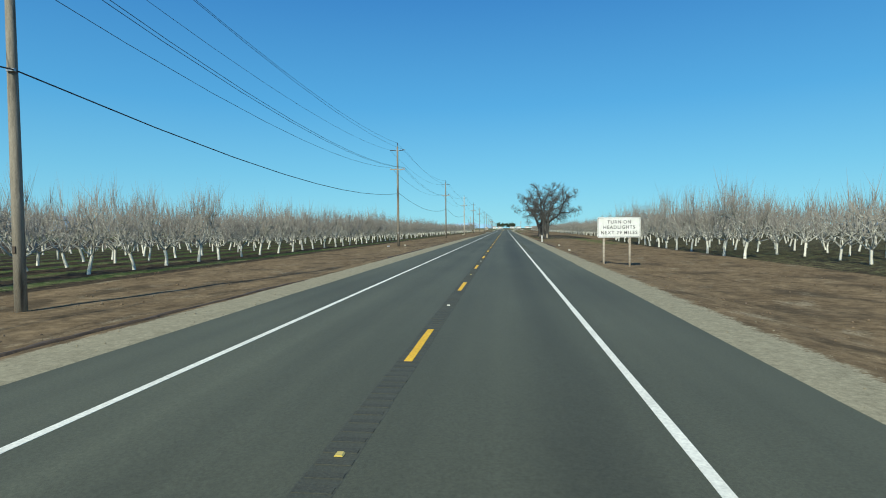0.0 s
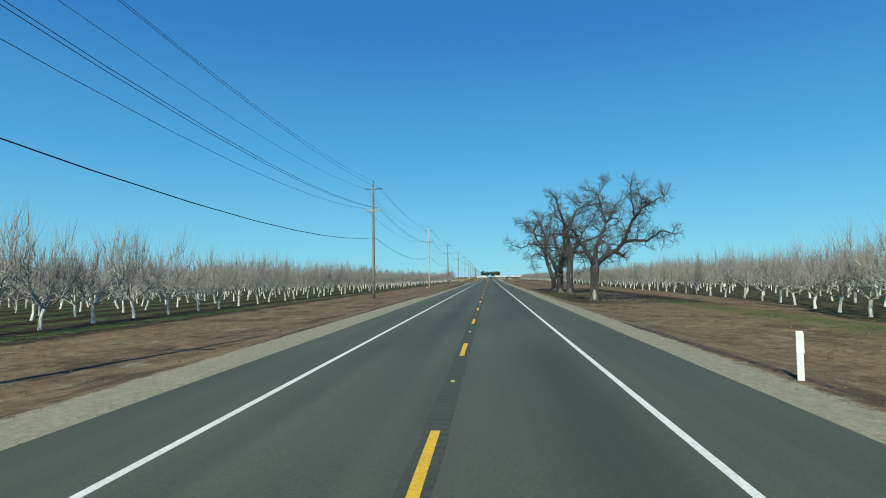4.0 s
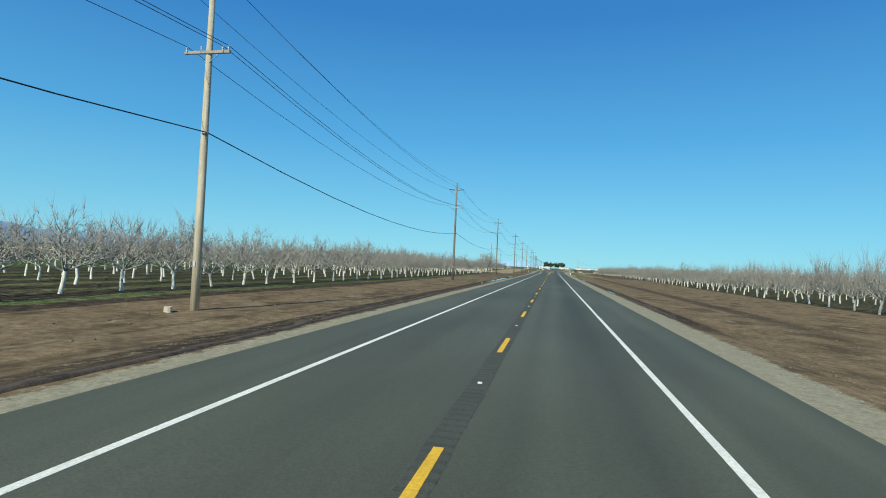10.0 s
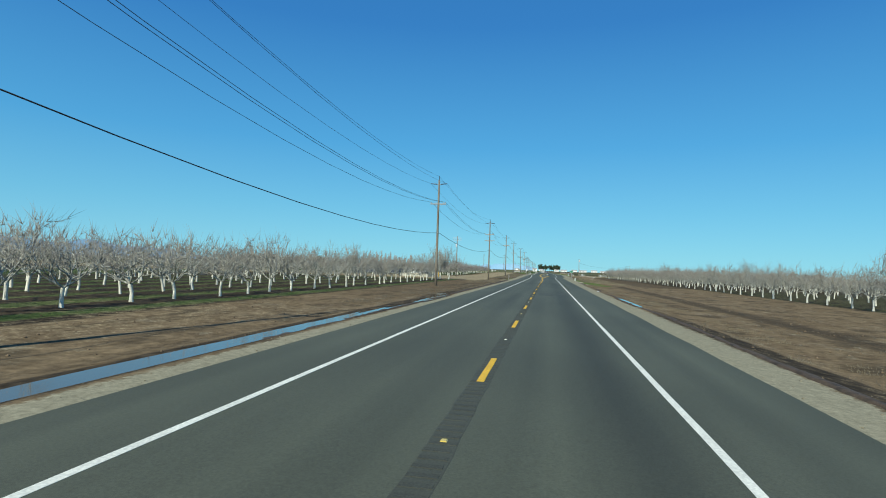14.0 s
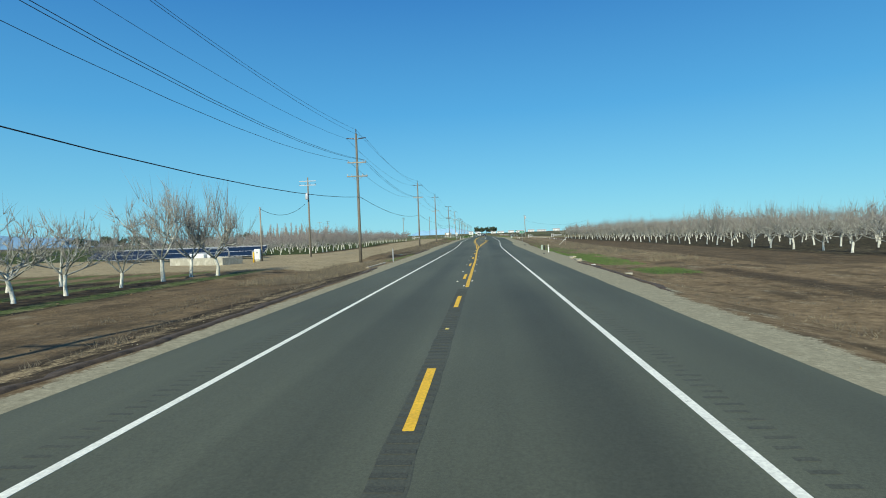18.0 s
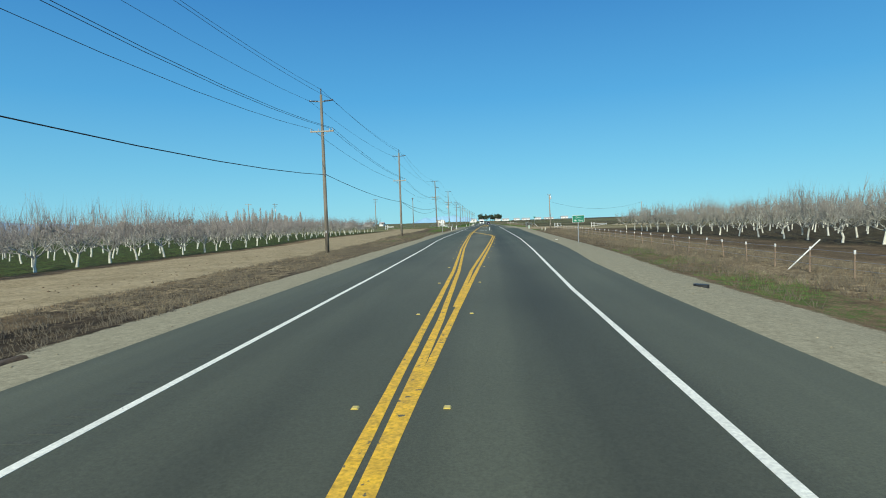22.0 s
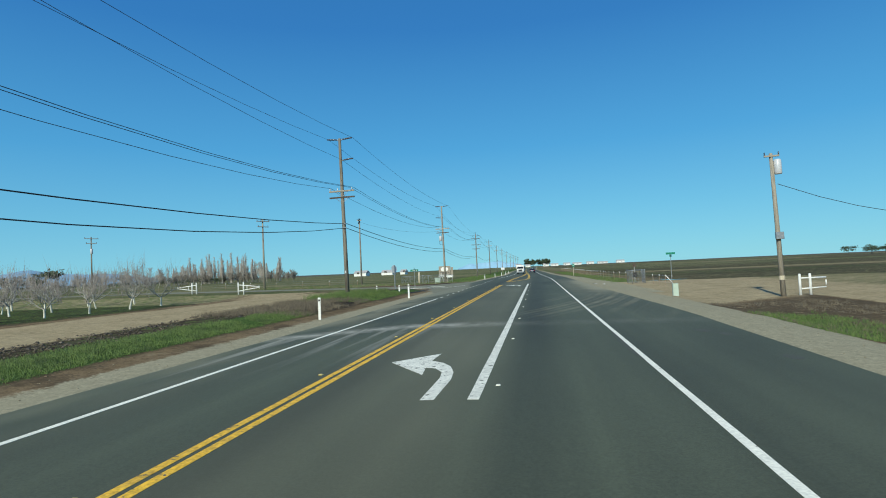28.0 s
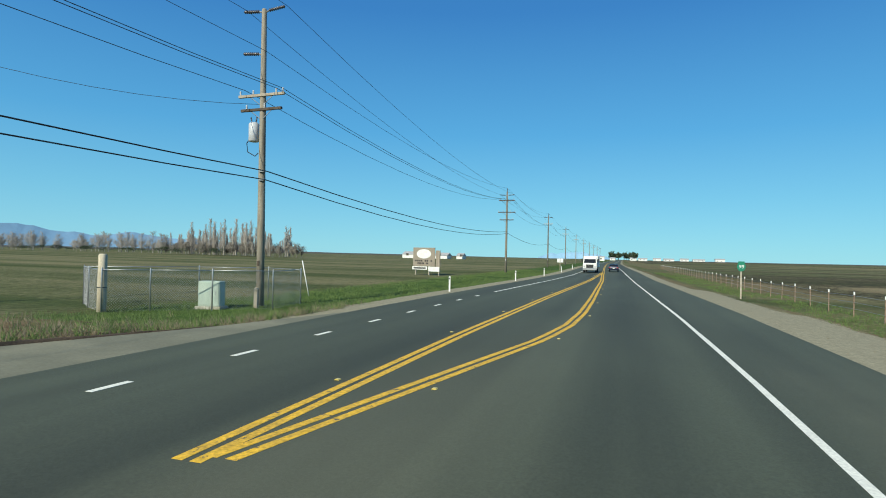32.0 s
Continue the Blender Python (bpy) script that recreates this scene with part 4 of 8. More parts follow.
def utility_pole(x, y, top, wood, arms, posts, telecom, label, lean=0.0, pin=True, transformer=None, group="poles along the highway", radius=0.2):
    """posts: (height, side) of side-post insulators; arms: (height, half length, material, pins); telecom: heights of the cable clamps."""
    z = ground_z(x, y)
    t = thing("utility_pole", label, "utility pole", pose(x, y, z, max(lean, 0), lean if lean < 0 else lean * 0.4, 0), group)
    H = top - z
    part("pole", Geo().tube([(0, 0, -0.4), (0, 0, H * 0.3), (0, 0, H * 0.65), (0, 0, H - 0.05), (0, 0, H)], [radius * 1.05, radius * 0.95, radius * 0.8, radius * 0.64, radius * 0.55], 12), wood, t, "", True)
    if pin:
        insulator(t, ((0, 0, H - 0.05), (0, 0, H + 0.62)), 0.085, PORCELAIN, "dark glazed top insulator", 5)
    for h, s in posts:
        q = h - z
        part("bracket", Geo().tube([(0, 0, q - 0.1), (s * 0.32, 0, q)], 0.045, 6), GALV, t, "steel bracket")
        insulator(t, ((s * 0.3, 0, q), (s * 1.25, 0, q + 0.09)), 0.1, PORCELAIN, "dark glazed post insulator", 8)
    for h, half, mat, pins in arms:
        q = h - z
        part("crossarm", Geo().quad_box((-half, -0.2, q - 0.07), (half, -0.08, q + 0.07), None, 0.012), mat, t, "timber crossarm")
        for s in (-1, 1):
            part("brace", Geo().tube([(s * half * 0.5, -0.14, q - 0.06), (0, -0.1, q - 0.55)], 0.02, 5), GALV, t, "flat steel brace")
        for px in pins:
            insulator(t, ((px, -0.14, q + 0.07), (px, -0.14, q + 0.3)), 0.06, PALE_PORCELAIN, "pale pin insulator", 3)
    for h in telecom:
        q = h - z
        part("cable_clamp", Geo().quad_box((-0.02, -0.26, q - 0.05), (0.3, -0.14, q + 0.05), None, 0.01), GALV, t, "cable clamp")
    if transformer:
        q, s = transformer[0] - z, transformer[1]
        part("transformer", Geo().tube([(s * 0.5, -0.05, q - 0.5), (s * 0.5, -0.05, q - 0.47), (s * 0.5, -0.05, q + 0.42), (s * 0.5, -0.05, q + 0.5)], [0.24, 0.27, 0.27, 0.2], 14), PALE_PORCELAIN, t, "pale grey transformer can", True)
        for k in (-0.12, 0.12):
            insulator(t, ((s * 0.5 + k, -0.05, q + 0.5), (s * 0.5 + k * 1.6, -0.05, q + 0.82)), 0.05, PORCELAIN, "", 3)
        part("drop_cable", Geo().tube([(s * 0.62, -0.2, q - 0.35), (s * 0.8, -0.22, q - 0.6), (s * 0.75, -0.22, q - 1.05), (s * 0.3, -0.2, q - 1.3), (s * 0.12, -0.18, q - 1.15)], 0.025, 5), BLACK_PAINT, t, "black service cable")
    part("ground_tag", Geo().quad_box((-0.06, -radius - 0.035, 2.1), (0.06, -radius + 0.02, 2.35), None, 0.004), PALE_PORCELAIN if int(y) % 2 else DARK_TIMBER, t, "small tag plate")
    return t


ARM = [(12.0, 1.22, TIMBER, (-1.12, -0.35, 0.8, 1.12))]
PLAIN = "tall weathered brown utility pole with a crossarm and post insulators"
POLES = []      # x, y, height of the top, of the upper arms, of the crossarm, of the cable
for x, y, wood, lean, label in ((-15.6, -58.0, WOOD_POLE, 0, PLAIN), (-15.6, 14.2, WOOD_POLE, 0, PLAIN), (-15.5, 85.3, WOOD_POLE, 0, PLAIN), (-15.4, 158.0, WOOD_POLE, 0, PLAIN),
                                (-15.4, 231.4, PALE_POLE, 0, "tall pale new utility pole with a crossarm and post insulators"), (-15.5, 301.9, WOOD_POLE, 0, PLAIN),
                                (-15.35, 374.2, WOOD_POLE, 0, PLAIN), (-15.0, 446.9, WOOD_POLE, 0.6, "tall leaning utility pole with two crossarms beside the pump yard"),
                                (-15.5, 517.0, WOOD_POLE, 0, PLAIN), (-15.4, 565.6, WOOD_POLE, 0, PLAIN)):
    arms = list(ARM)
    if y == 565.6:
        arms = [(10.45, 1.22, TIMBER, (-1.12, -0.35, 0.8, 1.12))]
    if y == 446.9:
        arms.append((10.25, 1.35, TIMBER, (-1.25, -0.7, 0.7, 1.25)))
    utility_pole(x, y, 15.7, wood, arms, [(15.05, -1), (15.05, 1)], [8.1 if y < 300 else 7.6], label, lean)
    POLES.append((x, y, 16.25, 15.12, 10.75 if y == 565.6 else 12.3, 8.1 if y < 300 else 7.6 if y < 540 else 6.47))
utility_pole(-15.3, 637.4, 15.45, WOOD_POLE, [(10.35, 1.25, TIMBER, (-1.15, -0.4, 1.0)), (9.75, 1.25, DARK_TIMBER, ())], [(15.35, -1), (15.35, 1), (13.35, 1)], [7.2, 6.8], "tall brown utility pole with pale and dark crossarms in green weeds", -0.9, False)
POLES.append((-15.4, 637.4, 13.4, 15.4, 10.65, 6.8))
utility_pole(-15.5, 696.4, 15.2, WOOD_POLE, [(10.6, 1.4, TIMBER, (-1.3, -0.5, 0.9, 1.3)), (9.85, 1.25, DARK_TIMBER, (-0.9, 0.2))], [(15.1, -1), (15.1, 1), (12.85, -1)], [6.6, 6.15], "tall brown utility pole with a transformer by the fenced yard", -0.7, False, (8.7, -1))
POLES.append((-15.5, 696.4, 12.95, 15.2, 10.9, 6.15))
for i, y in enumerate((765.0, 831, 897, 962, 1030, 1095, 1160, 1230, 1300)):
    x = -16.3 if i == 0 else -15.5 + along(VEER, y)
    top = 13.5 if i == 0 else 14.4
    utility_pole(x, y, top, WOOD_POLE, [(12.0, 1.35, DARK_TIMBER, (-1.2, 1.2)), (10.0, 1.5, DARK_TIMBER, (-1.4, -0.6, 0.6, 1.4)), (8.7, 1.2, DARK_TIMBER, (-1.1, -0.4, 0.4, 1.1))] if i < 1 else ARM, [(top - 0.6, -1), (top - 0.6, 1)], [6.4], PLAIN)
    POLES.append((x, y, top + 0.6, top - 0.5, 12.2 if i == 0 else 11.6, 6.4))


def span_line(name, label, ends, radius, sag, sides=5):
    """One wire from support to support, hanging between them."""
    pts = []
    for (a, b) in zip(ends[:-1], ends[1:]):
        a, b = Vector(a), Vector(b)
        m = 9
        for k in range(m):
            f = k / m
            q = a.lerp(b, f)
            q.z -= 4 * sag * ((b - a).length / 72) ** 2.6 * f * (1 - f)
            pts.append(q)
    pts.append(Vector(ends[-1]))
    return tagged(part(name, Geo().tube(pts, radius, sides), WIRE, None, "", True), label, "overhead wire", "wires along the highway")


for dx, col, nm, r in ((-1.22, 3, "upper", 0.013), (1.22, 3, "upper", 0.013), (0.0, 2, "upper", 0.013)):
    span_line("power_line", "thin high-voltage wire strung between the pole tops", [(p[0] + dx, p[1], p[col]) for p in POLES], r, 1.5)
for dx in (-1.12, 0.8, 1.12):
    span_line("power_line", "dark power wire strung between the crossarms", [(p[0] + dx, p[1] - 0.14, p[4]) for p in POLES], 0.016, 1.75)
span_line("telephone_cable", "thick black telephone cable sagging between the poles", [(p[0] + 0.27, p[1] - 0.2, p[5]) for p in POLES if p[1] < 305], 0.028, 1.6, 6)
span_line("telephone_cable", "thick black telephone cable sagging between the poles", [(p[0] + 0.27, p[1] - 0.2, p[5]) for p in POLES if 295 < p[1] < 570], 0.028, 1.3, 6)
span_line("telephone_cable", "thick black telephone cable hanging slack near the side road", [(p[0] + 0.27, p[1] - 0.2, p[5]) for p in POLES if 560 < p[1] < 640], 0.028, 1.9, 6)
span_line("telephone_cable", "thick black telephone cable sagging between the poles", [(p[0] + 0.27, p[1] - 0.2, p[5]) for p in POLES if p[1] > 630], 0.028, 1.3, 6)
span_line("telephone_cable", "second black telephone cable near the side road", [(-15.1, 565.6, 6.44), (-15.05, 637.3, 7.2), (-15.2, 696.3, 6.6), (-16.1, 765, 6.7)], 0.03, 1.1, 6)

# ---- orchards ----
def cones(segs, sides):
    """Tapered bars as arrays: segs is a list of (start, end, radius, radius)."""
    a = np.array([s[0] for s in segs], float)
    b = np.array([s[1] for s in segs], float)
    ra, rb = np.array([s[2] for s in segs], float), np.array([s[3] for s in segs], float)
    d = b - a
    d /= np.linalg.norm(d, axis=1)[:, None] + 1e-9
    ref = np.where(np.abs(d[:, 2:3]) > 0.9, [[1.0, 0, 0]], [[0, 0, 1.0]])
    u = np.cross(d, ref)
    u /= np.linalg.norm(u, axis=1)[:, None] + 1e-9
    w = np.cross(d, u)
    rings = []
    for q, r in ((a, ra), (b, rb)):
        for k in range(sides):
            c, s = math.cos(2 * math.pi * k / sides), math.sin(2 * math.pi * k / sides)
            rings.append(q + (u * c + w * s) * r[:, None])
    v = np.stack(rings, 1).reshape(-1, 3)
    base = (np.arange(len(segs)) * 2 * sides)[:, None]
    t = []
    for k in range(sides):
        k2 = (k + 1) % sides
        t += [[k, k2, sides + k2], [k, sides + k2, sides + k]]
    t = (base[:, :, None] + np.array(t)[None]).reshape(-1, 3)
    return v, t


def spikes(segs):
    """Thin three-sided points for twigs."""
    a = np.array([s[0] for s in segs], float)
    b = np.array([s[1] for s in segs], float)
    r = np.array([s[2] for s in segs], float)[:, None]
    d = b - a
    d /= np.linalg.norm(d, axis=1)[:, None] + 1e-9
    ref = np.where(np.abs(d[:, 2:3]) > 0.9, [[1.0, 0, 0]], [[0, 0, 1.0]])
    u = np.cross(d, ref)
    u /= np.linalg.norm(u, axis=1)[:, None] + 1e-9
    w = np.cross(d, u)
    v = np.stack([a + u * r, a - u * r * 0.5 + w * r * 0.87, a - u * r * 0.5 - w * r * 0.87, b], 1).reshape(-1, 3)
    base = (np.arange(len(segs)) * 4)[:, None, None]
    t = (base + np.array([[0, 1, 3], [1, 2, 3], [2, 0, 3]])[None]).reshape(-1, 3)
    return v, t


def bend(rng, d, amount):
    q = d + rng.normal(0, amount, 3)
    return q / np.linalg.norm(q)


def orchard_segments(rng, fine, thick, upright):
    """A pruned orchard tree as lists of bars: trunk, gnarled pale limbs, pale spurs and thin shoots; upright ones carry long whips."""
    lean = rng.normal(0, 0.08, 2)
    h = rng.uniform(0.95, 1.3)
    kink = np.array([lean[0] * 0.6 + rng.normal(0, 0.04), lean[1] * 0.6, h * 0.5])
    head = np.array([lean[0] * 1.6, lean[1] * 1.6, h])
    trunk = [((0, 0, -0.15), (0, 0, 0.12), 0.15, 0.118), ((0, 0, 0.12), kink, 0.118, 0.1), (kink, head, 0.1, 0.105)]
    limbs, spurs, shoots = [], [], []
    up = np.array([0, 0, 1.0])

    def shoot(q, d):
        w = d * 0.25 + up if upright else d * 0.8 + up * 0.6
        ln = rng.uniform(0.7, 2.3) if upright else rng.uniform(0.35, 1.25)
        shoots.append((q, q + bend(rng, w, 0.22 if upright else 0.4) * ln, 0.0125 * thick))

    def branch(q, d, r, reach, level):
        n = (5, 3, 3)[level] - (thick > 1.2)
        for k in range(n):
            d = bend(rng, d + up * (0.16 if level == 0 else 0.1), (0.2, 0.3, 0.36)[level])
            e = q + d * reach / n * rng.uniform(0.8, 1.2)
            limbs.append((q, e, r * (1 - 0.65 * k / n), r * (1 - 0.65 * (k + 1) / n)))
            q = e
            if level < (2 if fine > 1 else 1) and k and k < n:
                for _ in range((2 if fine > 1 or k > 1 else 1) if level == 0 else int(rng.random() < 0.5)):
                    s = bend(rng, d, 0.65)
                    s[2] = abs(s[2]) * 0.8 + 0.08
                    branch(e, s / np.linalg.norm(s), r * (0.5 if level == 0 else 0.55), reach * rng.uniform(0.35, 0.62), level + 1)
            for _ in range(fine if fine > 1 else int(rng.random() < 0.6)):
                spurs.append((e, e + bend(rng, d, 0.9) * rng.uniform(0.12, 0.5), 0.011 * thick))
            if level:
                shoot(e, d)
        shoot(q, d)
        shoot(q, d)

    m = rng.integers(4, 6)
    a0 = rng.uniform(0, 6.28)
    for i in range(m):
        a = a0 + 6.28 * i / m + rng.normal(0, 0.3)
        tilt = rng.uniform(0.75, 1.3)
        branch(head - up * 0.05, np.array([math.cos(a) * math.sin(tilt), math.sin(a) * math.sin(tilt), math.cos(tilt)]), rng.uniform(0.06, 0.078), rng.uniform(2.0, 2.8), 0)
    return trunk, limbs, spurs, shoots


def joined(*sets):
    """Several sets of vertices and triangles as one, with the set's number for each triangle."""
    off = np.cumsum([0] + [len(q[0]) for q in sets])
    return np.concatenate([q[0] for q in sets]), np.concatenate([q[1] + o for q, o in zip(sets, off)]), np.concatenate([np.full(len(q[1]), k) for k, q in enumerate(sets)])


rng = np.random.default_rng(11)
NEAR = []
for i in range(12):
    tr, li, sp, sh = orchard_segments(rng, 2, 1.0, i < 6)
    NEAR.append((tri_mesh("trunk", *cones(tr, 8), [TRUNK_WHITE], None, True), tri_mesh("crown", *joined(cones([q for q in li if q[2] > 0.02], 3), spikes(sp + [(a, b, c * 1.2) for a, b, c, _ in li if c <= 0.02]))[:2], [LIMB], None, True), tri_mesh("canopy", *spikes(sh), [TWIG])))
FAR = []
for i in range(10):
    tr, li, sp, sh = orchard_segments(rng, 1, 1.7, i < 5)
    v, t_, k = joined(cones(tr[1:], 4), cones([q for q in li if q[2] > 0.04], 3), spikes(sp + [(a, b, c * 1.3) for a, b, c, _ in li if c <= 0.04]), spikes(sh))
    FAR.append((v, t_, np.array([0, 1, 1, 2])[k]))


def tall_row(x, y):
    """Whether the trees at a place carry long upright whips."""
    return (y < 206 or y > 420) if x < 0 else (y < 330 or y > 440)


# the near trees again, in the dusk-toned bark and twig
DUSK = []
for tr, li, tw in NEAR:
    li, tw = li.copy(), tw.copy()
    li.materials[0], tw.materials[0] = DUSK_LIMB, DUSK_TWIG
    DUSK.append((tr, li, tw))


def orchard_tree(x, y, label, group):
    i = rng.integers(0, 6) + (0 if tall_row(x, y) else 6)
    s = rng.uniform(0.97, 1.2) if y < 130 else rng.uniform(0.9, 1.1)
    if x > 0 and y > 250:
        s *= 0.95 if y < 440 else 0.87
    tall = rng.uniform(0.92, 1.1) * (1.22 if x > 0 and y < 69 else 1.0)
    if x < -30 and y > 470:
        s *= 0.95 if y < 535 else 0.76
    if 415 < y < 470 and x < 0 and (rng.random() < 0.2 or y < 424):
        s *= 1.3
    t = thing("orchard_tree", label, "tree", pose(x, y, ground_z(x, y), 0, 0, rng.uniform(0, 360)) @ Matrix.Diagonal((s, s, s * tall, 1)), group)
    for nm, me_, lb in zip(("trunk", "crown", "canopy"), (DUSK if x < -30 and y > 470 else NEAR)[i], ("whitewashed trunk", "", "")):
        part(nm, me_, None, t, lb)


def orchard_block(name, label, places, bark=LIMB, twig=TWIG):
    """All the trees behind the first row as one mesh."""
    vs, ts, ks, o = [], [], [], 0
    for x, y in places:
        v, t, k = FAR[rng.integers(0, 5) + (0 if tall_row(x, y) else 5)]
        a, s = rng.uniform(0, 6.28), rng.uniform(0.9, 1.16) * (0.87 if x > 0 and y > 250 else 0.8 if y > 470 else 1)
        c, q = math.cos(a) * s, math.sin(a) * s
        w = np.stack([v[:, 0] * c - v[:, 1] * q + x, v[:, 0] * q + v[:, 1] * c + y, v[:, 2] * s * rng.uniform(0.92, 1.1) + ground_z(x, y) - 0.02], 1)
        vs.append(w)
        ts.append(t + o)
        ks.append(k)
        o += len(v)
    me_ = tri_mesh(name, np.concatenate(vs), np.concatenate(ts), [TRUNK_WHITE, bark, twig], np.concatenate(ks))
    return tagged(new(name, me_), label, "orchard", kind="stuff")


def jitter(x, y):
    return x + rng.normal(0, 0.22), y + rng.normal(0, 0.25)


BARE = "bare pruned orchard tree with a whitewashed trunk"
for y in np.arange(12, 424, 4.55):
    orchard_tree(*jitter(front_left(y), y), BARE, "front row of the orchard")
orchard_tree(-21.8, 422, BARE, "front row of the orchard")
far_places = [jitter(front_left(y) - 5.3 * r, y + (r % 2) * 0.6) for r in range(1, 8) for y in np.arange(-18 + r * 3, 418 - r * 1.5, 4.55 if r < 6 else 6.0)]
orchard_block("orchard_rows", "rows of bare pruned orchard trees with whitewashed trunks", far_places)
front_right = lambda y: along([(-100, 22.5), (60, 22.8), (118, 25), (140, 30), (330, 33), (460, 34), (580, 30.5)], y)
for y in np.arange(48, 586, 5.0):
    orchard_tree(*jitter(front_right(y), y), BARE, "front row of the opposite orchard")
far_places = [jitter(front_right(y) + 5.3 * r, y + (r % 2) * 0.6) for r in range(1, 8) for y in np.arange(20 + r * 3, 588 - r * 2, 5.0 if r < 5 else 6.4)]
orchard_block("orchard_rows", "rows of bare pruned orchard trees with whitewashed trunks", far_places)
front_left_2 = lambda y: along([(478, -32.5), (545, -35.4), (645, -36.0)], y)
for y in np.arange(482, 640, 4.6):
    orchard_tree(*jitter(front_left_2(y), y), BARE, "orchard row beyond the farm track")
far_places = [jitter(front_left_2(y) - 5.3 * r, y + (r % 2) * 0.6) for r in range(1, 8) for y in np.arange(480, 640 + 1.2 * r, 5.2)]
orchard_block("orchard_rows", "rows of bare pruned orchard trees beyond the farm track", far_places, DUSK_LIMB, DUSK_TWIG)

# ---- the four old trees ----
def sweep(paths):
    """Round bars along many paths as one set of arrays; paths: (points, radii, sides)."""
    vs, ts, o = [], [], 0
    for pts, rad, sides in paths:
        pts, rad = np.asarray(pts, float), np.asarray(rad, float)
        n = len(pts)
        d = np.gradient(pts, axis=0)
        d /= np.linalg.norm(d, axis=1)[:, None] + 1e-9
        u = np.cross(d, (0.31, 0.92, 0.23))
        u /= np.linalg.norm(u, axis=1)[:, None] + 1e-9
        w = np.cross(d, u)
        a = 2 * np.pi * np.arange(sides) / sides
        vs.append((pts[:, None] + (u[:, None] * np.cos(a)[None, :, None] + w[:, None] * np.sin(a)[None, :, None]) * rad[:, None, None]).reshape(-1, 3))
        k = np.arange(sides)
        k2 = (k + 1) % sides
        i = (np.arange(n - 1) * sides)[:, None]
        ts.append(np.concatenate([np.stack([i + k, i + k2, i + sides + k2], 2).reshape(-1, 3), np.stack([i + k, i + sides + k2, i + sides + k], 2).reshape(-1, 3)]) + o)
        e = o + (n - 1) * sides
        ts.append(np.array([[e, e + j, e + j + 1] for j in range(1, sides - 1)]))
        o += n * sides
    return np.concatenate(vs), np.concatenate(ts)


def curve_through(way, step):
    """Evenly spaced points on a smooth curve through a few given ones (x, z)."""
    way = np.array(way, float)
    p = np.concatenate([[2 * way[0] - way[1]], way, [2 * way[-1] - way[-2]]])
    out = []
    for a, b, c, d in zip(p, p[1:], p[2:], p[3:]):
        m = max(1, int(round(np.hypot(*(c - b)) / step)))
        for t in np.arange(m) / m:
            out.append(0.5 * (2 * b + (c - a) * t + (2 * a - 5 * b + 4 * c - d) * t * t + (3 * b - a - 3 * c + d) * t ** 3))
    return np.array(out + [p[-2]])


